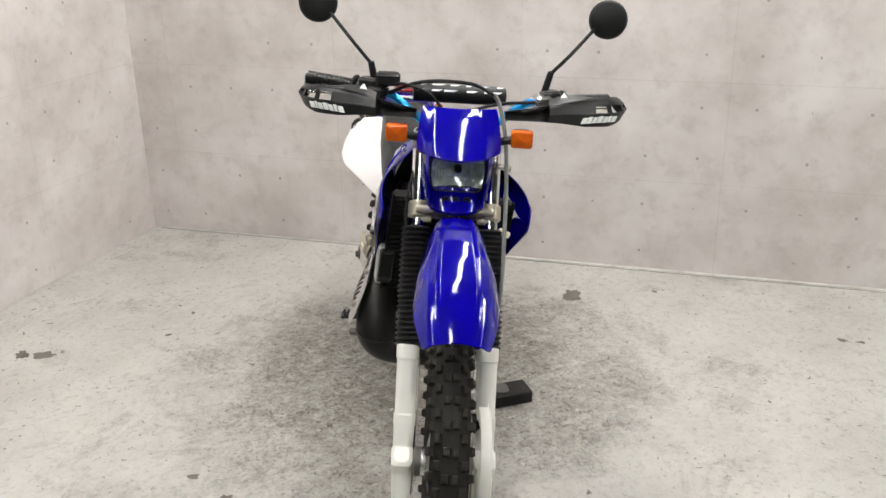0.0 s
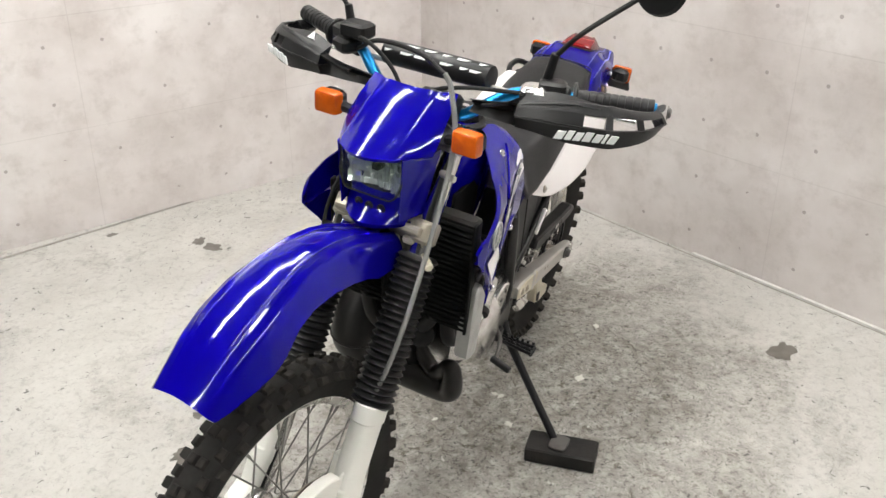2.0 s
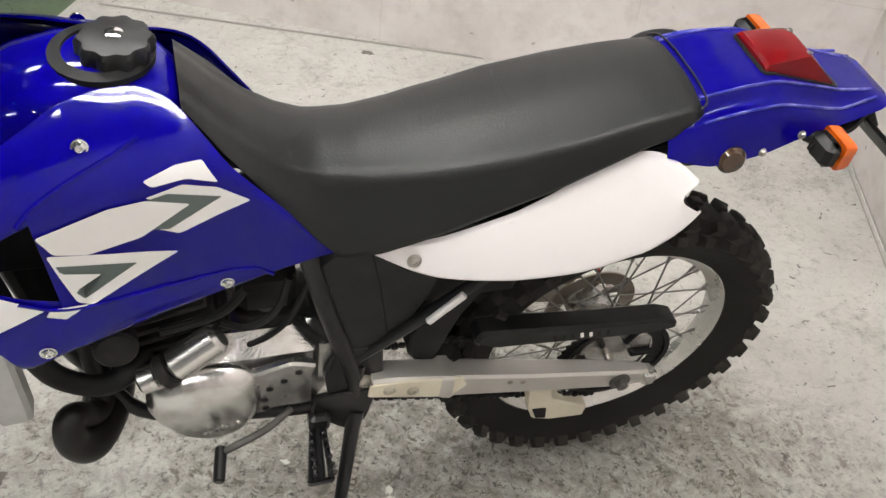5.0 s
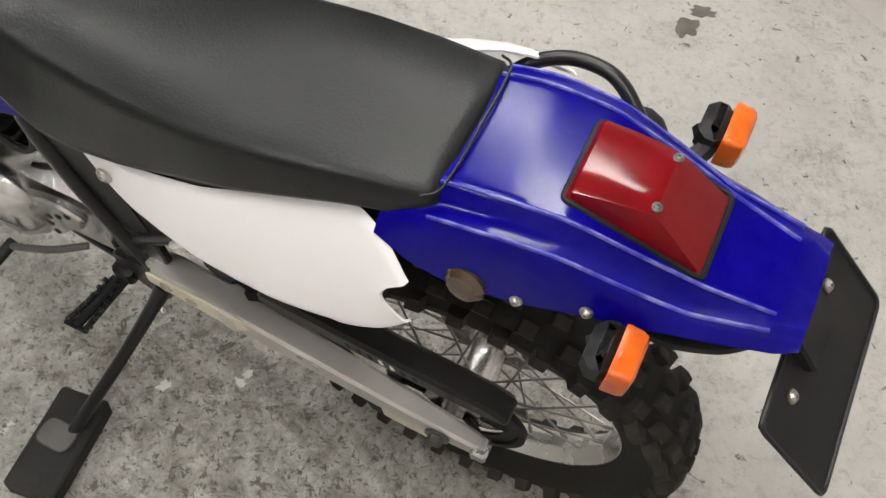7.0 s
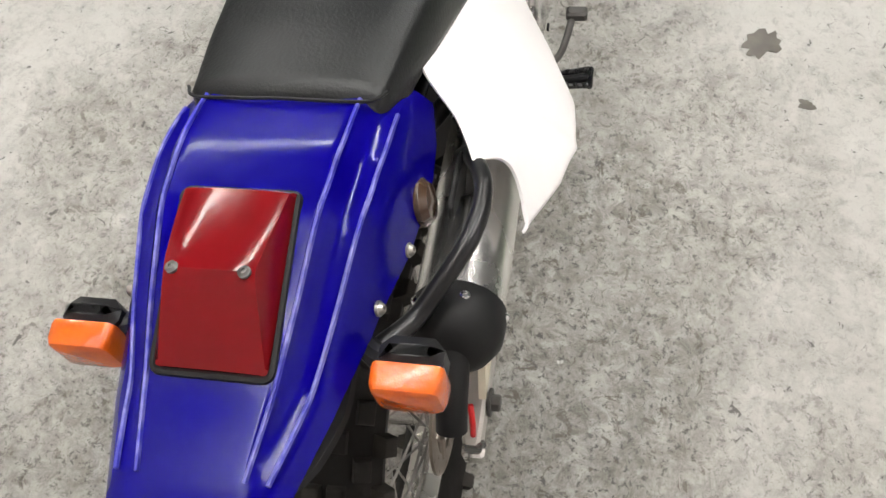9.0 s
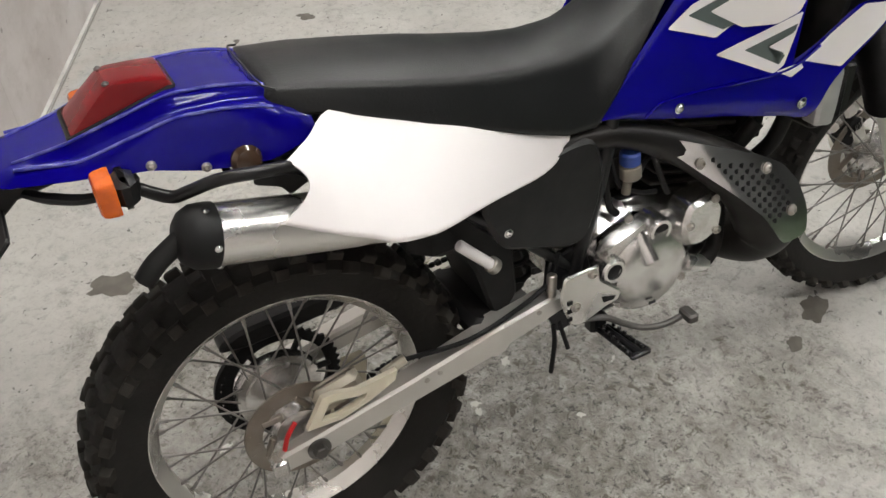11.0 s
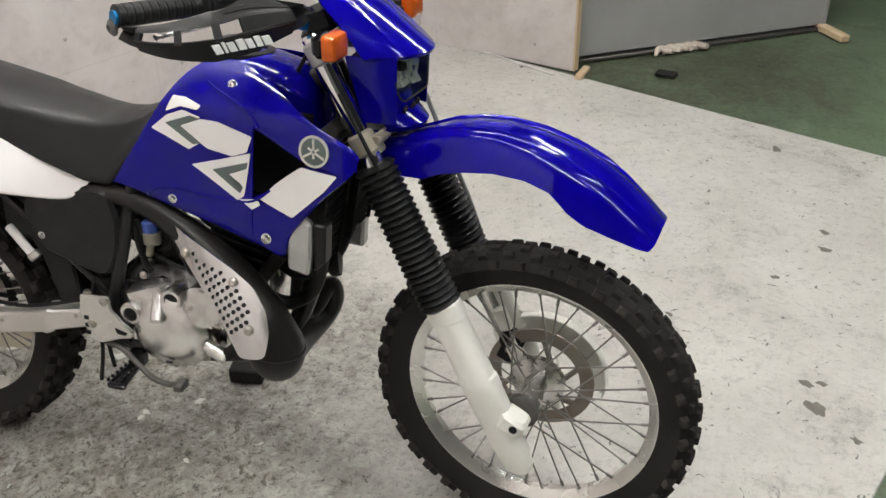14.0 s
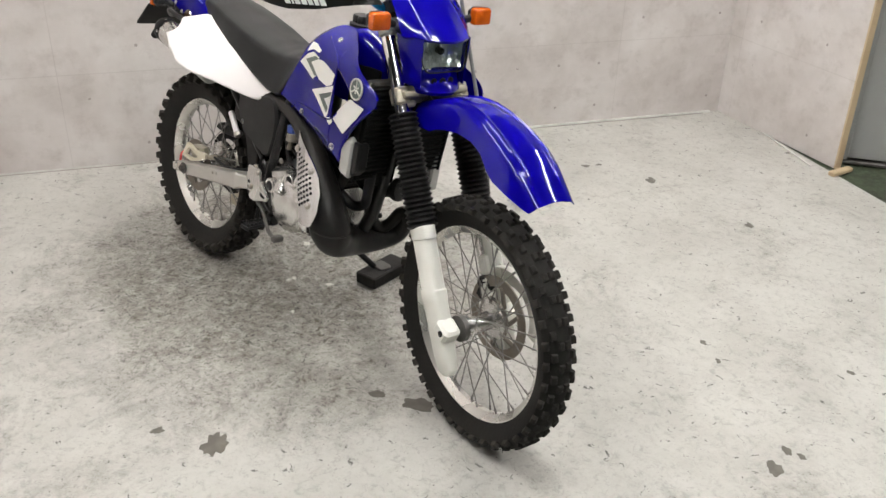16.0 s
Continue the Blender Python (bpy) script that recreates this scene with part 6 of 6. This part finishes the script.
part("rear_brake_hose", Geo().tube([(0.17, -0.100, 0.416), (0.28, -0.122, 0.424), (0.38, -0.118, 0.444), (0.45, -0.108, 0.468), (0.47, -0.105, 0.52)], 0.0042, 8, 5), MATT, bike, "black rear brake hose")

# chain, guard and slider on the left
def chain_run(a, b):
    geo = Geo()
    a, b = Vector(a), Vector(b)
    n = int((b - a).length / 0.0127)
    for k in range(n):
        p = a.lerp(b, (k + 0.5) / n)
        geo.box(p, (0.0118, 0.012 if k % 2 else 0.008, 0.010), Matrix.Rotation(-math.atan2(b.z - a.z, b.x - a.x), 3, "Y"), 0.002)
    return geo


part("chain", chain_run((0.0, 0.067, 0.430), (0.52, 0.067, 0.462)), MATT, bike, "greasy drive chain")
part("chain", chain_run((0.0, 0.070, 0.208), (0.50, 0.070, 0.330)), MATT, bike, "greasy drive chain")
guard_top = Geo().plate(rounded([(0.300, 0.468), (0.290, 0.496), (0.18, 0.484), (0.060, 0.470), (-0.055, 0.462), (-0.088, 0.448), (-0.092, 0.430), (-0.040, 0.424), (0.08, 0.432), (0.20, 0.444), (0.26, 0.448)], 0.010), 0.055, 0.098, 0.006)
chain_guard = part("chain_guard", guard_top, BLACK, bike, "black plastic chain guard with slots")
for k in range(7):
    part("guard_slot", Geo().box((0.050 + 0.017 * k, 0.0982, 0.449 + 0.0015 * k), (0.006, 0.0012, 0.013), Matrix.Rotation(radians(18), 3, "Y"), 0.0004), WHITE if k in (2, 3) else SHADOWED, chain_guard)
chain_guide = Geo().plate(rounded([(0.162, 0.300), (0.152, 0.232), (0.134, 0.188), (0.096, 0.174), (0.022, 0.168), (0.020, 0.200), (0.064, 0.222), (0.104, 0.246), (0.118, 0.300)], 0.006), 0.062, 0.092, 0.003)
guide_ob = part("chain_guide", chain_guide, CREAM, bike, "worn cream chain guide")
part("guide_window", Geo().plate(rounded([(0.142, 0.226), (0.128, 0.192), (0.106, 0.186), (0.112, 0.222)], 0.003), 0.0925, 0.0940, 0.0004), MATT, guide_ob)
slider = part("chain_slider", Geo().plate(rounded([(0.478, 0.402), (0.476, 0.434), (0.420, 0.432), (0.362, 0.424), (0.316, 0.418), (0.306, 0.394), (0.332, 0.366), (0.370, 0.374)], 0.006), 0.1195, 0.1235, 0.002), CREAM, bike, "dirty cream chain slider on the swingarm")
for x, z in ((0.443, 0.414), (0.402, 0.403)):
    part("slider_bolt", Geo().bolt((x, 0.1240, z), (0, 1, 0), 0.0085, 0.004), CLAMP, slider)

# ---- engine
block = Geo().box((0.665, 0.0, 0.445), (0.26, 0.190, 0.20), bevel=0.03)
block.box((0.56, 0, 0.46), (0.13, 0.165, 0.16), bevel=0.03)
engine = part("engine", block, ALU, bike, "dusty aluminium single-cylinder engine")
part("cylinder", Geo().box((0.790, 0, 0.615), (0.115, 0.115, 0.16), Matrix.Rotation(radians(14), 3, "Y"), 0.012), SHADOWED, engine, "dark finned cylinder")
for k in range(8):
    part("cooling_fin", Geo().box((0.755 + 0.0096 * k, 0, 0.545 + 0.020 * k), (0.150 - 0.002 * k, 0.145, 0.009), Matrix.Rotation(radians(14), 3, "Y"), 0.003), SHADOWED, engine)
cover = Geo().spin([(0.094, 0.0), (0.093, 0.026), (0.086, 0.040), (0.070, 0.049), (0.045, 0.053), (0.004, 0.054)], (0.650, -0.086, 0.424), (0, -1, 0), 40)
cover.spin([(0.026, 0.0), (0.026, 0.052), (0.022, 0.056), (0.016, 0.056), (0.014, 0.046)], (0.566, -0.080, 0.456), (0, -1, 0), 24)
cover.spin([(0.026, 0.0), (0.026, 0.040), (0.022, 0.046), (0.016, 0.046), (0.014, 0.036)], (0.664, -0.088, 0.504), (0, -1, 0), 24)
cover.box((0.600, -0.102, 0.500), (0.11, 0.045, 0.055), Matrix.Rotation(radians(-20), 3, "Y"), 0.014)
part("clutch_cover", cover, ALU, engine, "polished round clutch cover", angle=40)
pump = Geo().plate(rounded([(0.700, 0.500), (0.710, 0.545), (0.770, 0.556), (0.790, 0.520), (0.785, 0.470), (0.745, 0.452), (0.710, 0.460)], 0.014), -0.150, -0.09, 0.008)
part("pump_cover", pump, ALU, engine, "cast water pump cover")
for x, z in ((0.714, 0.505), (0.765, 0.545), (0.776, 0.476), (0.600, 0.548), (0.585, 0.430), (0.598, 0.372), (0.665, 0.345), (0.730, 0.372)):
    part("engine_bolt", Geo().bolt((x, -0.1505 if x > 0.69 and z > 0.45 else -0.122, z), (0, -1, 0), 0.0068, 0.006), STEEL, engine)
for x, z, y in ((0.566, 0.456, -0.128), (0.664, 0.504, -0.125)):
    part("oil_window", Geo().spin([(0.0145, 0), (0.0145, 0.004), (0.003, 0.006)], (x, y, z), (0, -1, 0), 20), MATT, engine, "dark rubber plug")
part("drain_slot", Geo().box((0.650, -0.1405, 0.357), (0.016, 0.004, 0.007), bevel=0.002), MATT, engine)
part("outlet_pipe", Geo().tube([(0.740, -0.118, 0.400), (0.775, -0.125, 0.390), (0.805, -0.118, 0.415), (0.822, -0.10, 0.47), (0.835, -0.075, 0.54), (0.90, -0.09, 0.63)], 0.0150, 14, 5), SHADOWED, engine, "black coolant hose")
part("outlet_elbow", Geo().rod((0.730, -0.122, 0.405), (0.782, -0.128, 0.384), 0.0165, 16), ALU, engine, "aluminium coolant elbow")
part("kick_boss", Geo().rod((0.625, -0.100, 0.522), (0.636, -0.148, 0.455), 0.015, 14), ALU, engine)
left_cover = Geo().plate(smooth_outline([(0.812, 0.455), (0.805, 0.505), (0.760, 0.528), (0.690, 0.530), (0.655, 0.500), (0.648, 0.430), (0.672, 0.378), (0.730, 0.362), (0.785, 0.392)], 4), 0.09, 0.138, 0.020)
left = part("generator_cover", left_cover, ALU, engine, "smooth silver-painted generator cover", angle=60)
bars_geo = Geo()
for k in range(7):
    bars_geo.box((0.735 - 0.0085 * k, 0.1385, 0.398 + 0.002 * k), (0.0058, 0.0012, 0.008), bevel=0.0004)
part("cast_lettering", bars_geo, POLISHED, engine, "raised cast bars where lettering stands")
part("starter_motor", Geo().rod((0.770, 0.112, 0.545), (0.700, 0.100, 0.590), 0.025, 20), POLISHED, engine, "bright cylindrical solenoid")
part("starter_motor_ring", Geo().rod((0.786, 0.114, 0.536), (0.772, 0.112, 0.544), 0.027, 20), SHADOWED, engine)
part("starter_motor_end", Geo().rod((0.816, 0.114, 0.524), (0.788, 0.114, 0.536), 0.020, 20, bevel=0.004), ALU, engine)
sprocket_cover = Geo().plate(rounded([(0.665, 0.500), (0.600, 0.520), (0.560, 0.505), (0.575, 0.465), (0.612, 0.430), (0.640, 0.395), (0.665, 0.400)], 0.008), 0.10, 0.118, 0.004)
sp_cover = part("sprocket_cover", sprocket_cover, ALU, engine, "drilled aluminium sprocket cover")
for x, z in ((0.590, 0.495), (0.612, 0.478), (0.634, 0.462), (0.642, 0.435), (0.640, 0.412)):
    part("cover_hole", Geo().spin([(0.0055, -0.001), (0.0055, 0.0008), (0.001, 0.0006)], (x, 0.1182, z), (0, 1, 0), 12), MATT, engine)
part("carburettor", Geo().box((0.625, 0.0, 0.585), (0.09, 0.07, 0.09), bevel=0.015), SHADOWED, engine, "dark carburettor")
part("oil_tank", Geo().rod((0.615, -0.098, 0.640), (0.617, -0.100, 0.612), 0.019, 16), TRANSLUCENT, bike, "milky oil pump bottle")
part("oil_cap", Geo().rod((0.614, -0.098, 0.664), (0.615, -0.098, 0.639), 0.018, 16), BLUE_CAP, bike, "blue oil cap")
part("oil_nozzle", Geo().rod((0.612, -0.100, 0.614), (0.606, -0.102, 0.585), 0.008, 12), TRANSLUCENT, bike)
part("coolant_bottle", Geo().box((0.930, -0.012, 0.650), (0.055, 0.120, 0.170), Matrix.Rotation(radians(9), 3, "Y"), 0.018), SLAT, bike, "black plastic coolant bottle")
part("radiator_hose", Geo().tube([(0.985, 0.085, 0.640), (0.960, 0.050, 0.575), (0.930, 0.010, 0.545), (0.900, -0.030, 0.560), (0.850, -0.040, 0.600)], 0.0155, 14, 5), MATT, bike, "black radiator hose")
part("radiator_hose", Geo().tube([(0.985, -0.085, 0.640), (0.965, -0.075, 0.565), (0.935, -0.055, 0.520), (0.890, -0.060, 0.500), (0.840, -0.070, 0.520)], 0.0150, 14, 5), MATT, bike, "black radiator hose")
horn = part("horn", Geo().spin([(0.010, 0.020), (0.034, 0.016), (0.036, 0.006), (0.034, -0.004), (0.020, -0.016), (0.004, -0.018)], (0.955, 0.045, 0.560), (1, 0.25, 0.1), 24), MATT, bike, "round black horn")
part("coolant_cap", Geo().rod((0.840, 0.090, 0.605), (0.838, 0.122, 0.612), 0.030, 20), SHADOWED, bike, "dark round fuel tap")
part("coolant_hose", Geo().tube([(0.80, 0.07, 0.53), (0.86, 0.10, 0.51), (0.92, 0.10, 0.54), (0.95, 0.10, 0.61)], 0.0165, 14, 5), MATT, bike, "black coolant hose")
for k, (dy, pts) in enumerate(((-0.092, [(0.58, 0.66), (0.60, 0.60), (0.645, 0.57), (0.68, 0.56)]), (-0.100, [(0.655, 0.66), (0.675, 0.61), (0.69, 0.575), (0.70, 0.555)]), (-0.088, [(0.57, 0.70), (0.572, 0.62), (0.585, 0.56), (0.60, 0.54)]), (-0.085, [(0.70, 0.65), (0.66, 0.625), (0.64, 0.60), (0.60, 0.59)]),
                                (0.085, [(0.60, 0.68), (0.62, 0.61), (0.66, 0.58), (0.70, 0.60)]), (0.088, [(0.66, 0.67), (0.69, 0.63), (0.73, 0.61), (0.78, 0.60)]), (0.080, [(0.57, 0.66), (0.60, 0.58), (0.63, 0.545), (0.66, 0.53)]))):
    part("engine_hose", Geo().tube([(x, dy, z) for x, z in pts], 0.0045 + 0.0012 * (k % 3), 8, 5), MATT, bike, "thin black engine hose")

# ---- foot controls
for s in (-1, 1):
    y0, y1 = s * 0.104, s * 0.216
    peg = Geo().rod((0.556, y0, 0.322), (0.568, y1, 0.328), 0.008, 10)
    for e in (-1, 1):
        peg.rod((0.556 + 0.010 * e, y0 + s * 0.015, 0.324), (0.568 + 0.017 * e, y1, 0.330), 0.005, 8)
        for k in range(6):
            w = (k + 0.5) / 6
            peg.box((0.560 + (0.010 + 0.006 * w) * e, y0 + (y1 - y0) * (0.2 + 0.8 * w), 0.336), (0.007, 0.007, 0.010), bevel=0.002)
    peg.box((0.568, y1, 0.328), (0.044, 0.010, 0.012), bevel=0.004)
    peg.box((0.552, y0, 0.332), (0.036, 0.030, 0.040), bevel=0.006)
    part("foot_peg", peg, FRAME, bike, "toothed black steel foot peg")
heel = Geo().plate(rounded([(0.455, 0.492), (0.525, 0.496), (0.528, 0.462), (0.575, 0.420), (0.570, 0.402), (0.540, 0.396), (0.494, 0.378), (0.470, 0.384), (0.448, 0.445)], 0.008), -0.146, -0.138, 0.003)
heel_ob = part("heel_guard", heel, POLISHED, bike, "bright aluminium heel guard")
part("heel_cutout", Geo().plate(rounded([(0.532, 0.424), (0.562, 0.415), (0.556, 0.408), (0.536, 0.410)], 0.002), -0.1475, -0.1455, 0.0005), MATT, heel_ob)
for k in range(3):
    part("heel_slot", Geo().box((0.466, -0.1465, 0.402 + 0.018 * k), (0.011, 0.002, 0.009), bevel=0.0015), MATT, heel_ob)
for x, z in ((0.478, 0.424), (0.512, 0.482)):
    part("heel_bolt", Geo().bolt((x, -0.1465, z), (0, -1, 0), 0.008, 0.006), STEEL, heel_ob)
part("master_cylinder", Geo().rod((0.452, -0.112, 0.484), (0.448, -0.115, 0.440), 0.009, 12), STEEL, bike, "small brake master cylinder")
pedal = [(0.490, -0.125, 0.372), (0.540, -0.140, 0.370), (0.580, -0.150, 0.345), (0.618, -0.162, 0.326), (0.660, -0.170, 0.322), (0.695, -0.176, 0.332)]
part("brake_pedal", Geo().tube(pedal, 0.0062, 10, 5), DARK_STEEL, bike, "bent dark steel brake pedal")
part("pedal_tip", Geo().box((0.700, -0.184, 0.336), (0.022, 0.036, 0.020), bevel=0.004), DARK_STEEL, bike, "serrated pedal tip")
shift = [(0.600, 0.110, 0.385), (0.640, 0.140, 0.388), (0.680, 0.155, 0.384), (0.712, 0.160, 0.372)]
part("gear_lever", Geo().tube(shift, 0.006, 10, 5), DARK_STEEL, bike, "bent steel gear lever")
part("gear_lever_rubber", Geo().rod((0.714, 0.150, 0.372), (0.724, 0.205, 0.362), 0.0095, 12), BLACK, bike, "black rubber on the gear lever")
# side stand
stand = part("side_stand", Geo().tube([(0.488, 0.098, 0.330), (0.500, 0.126, 0.290), (0.536, 0.217, 0.198), (0.590, 0.347, 0.074)], [0.015, 0.0130, 0.0112, 0.0112], 12, 4), FRAME, bike, "black steel side stand")
part("stand_foot", Geo().plate(rounded([(-0.032, -0.025), (0.032, -0.025), (0.032, 0.025), (-0.032, 0.025)], 0.018), -0.003, 0.003, 0.002, "xy").move(Matrix.Translation((0.600, 0.350, 0.097)) @ Matrix.Rotation(radians(8.6), 4, "X")), DARK_STEEL, stand, "flat dark steel stand foot")
bracket_s = Geo().plate(rounded([(0.455, 0.405), (0.560, 0.392), (0.566, 0.350), (0.520, 0.300), (0.490, 0.278), (0.468, 0.318)], 0.010), 0.092, 0.106, 0.003)
part("stand_bracket", bracket_s, FRAME, stand, "black steel plate at the stand pivot")
part("stand_pivot_bolt", Geo().bolt((0.492, 0.109, 0.318), (0, 1, 0), 0.009, 0.006), STEEL, stand)
coil = [(0.482 + 0.0004 * k + 0.0045 * math.cos(k * 0.9), 0.122 + 0.00095 * k + 0.0045 * math.sin(k * 0.9), 0.292 - 0.00098 * k) for k in range(90)]
part("stand_spring", Geo().tube(coil, 0.0016, 5), STEEL, stand, "coiled stand return spring")
part("breather_hose", Geo().tube([(0.462, -0.100, 0.36), (0.462, -0.105, 0.32), (0.452, -0.108, 0.255)], 0.0045, 8, 4), MATT, bike, "thin black overflow hose hanging down")
part("breather_hose", Geo().tube([(0.475, -0.098, 0.36), (0.482, -0.103, 0.33), (0.490, -0.106, 0.295)], 0.0045, 8, 4), MATT, bike, "thin black overflow hose hanging down")


# ---- lettering on the hand guards: plain white bars stand in for the maker's mark
def guard_mark():
    """Slanted white bars, as long as the maker's mark, on the outer face of each hand guard."""
    widths = (0.88, 0.66, 0.72, 0.80, 0.76, 0.30, 0.78)
    for s in (-1, 1):
        k = 1.0 if s > 0 else 0.945
        drop = 0.0 if s > 0 else -0.006
        a, b = Vector((1.036, 0.305 * s * k, 1.121 + drop)), Vector((0.992, 0.402 * s * k, 1.122 + drop))
        along = (b - a) / sum(w + 0.22 for w in widths)
        out = Vector((along.y, -along.x, 0)).normalized() * s
        p = a.copy()
        for n, w in enumerate(widths):
            q = p + along * w
            up = Vector((0, 0, 0.0145 + 0.002 * (n % 2)))
            lean = along * 0.22
            ring = [p - lean, q - lean, q + lean + up, p + lean + up]
            geo = Geo().loft([[v + out * 0.0115 for v in ring], [v + out * 0.0142 for v in ring]])
            part("mark_bar", geo, LETTER, handlebar, "plain white bar", F)
            p = q + along * 0.22


guard_mark()
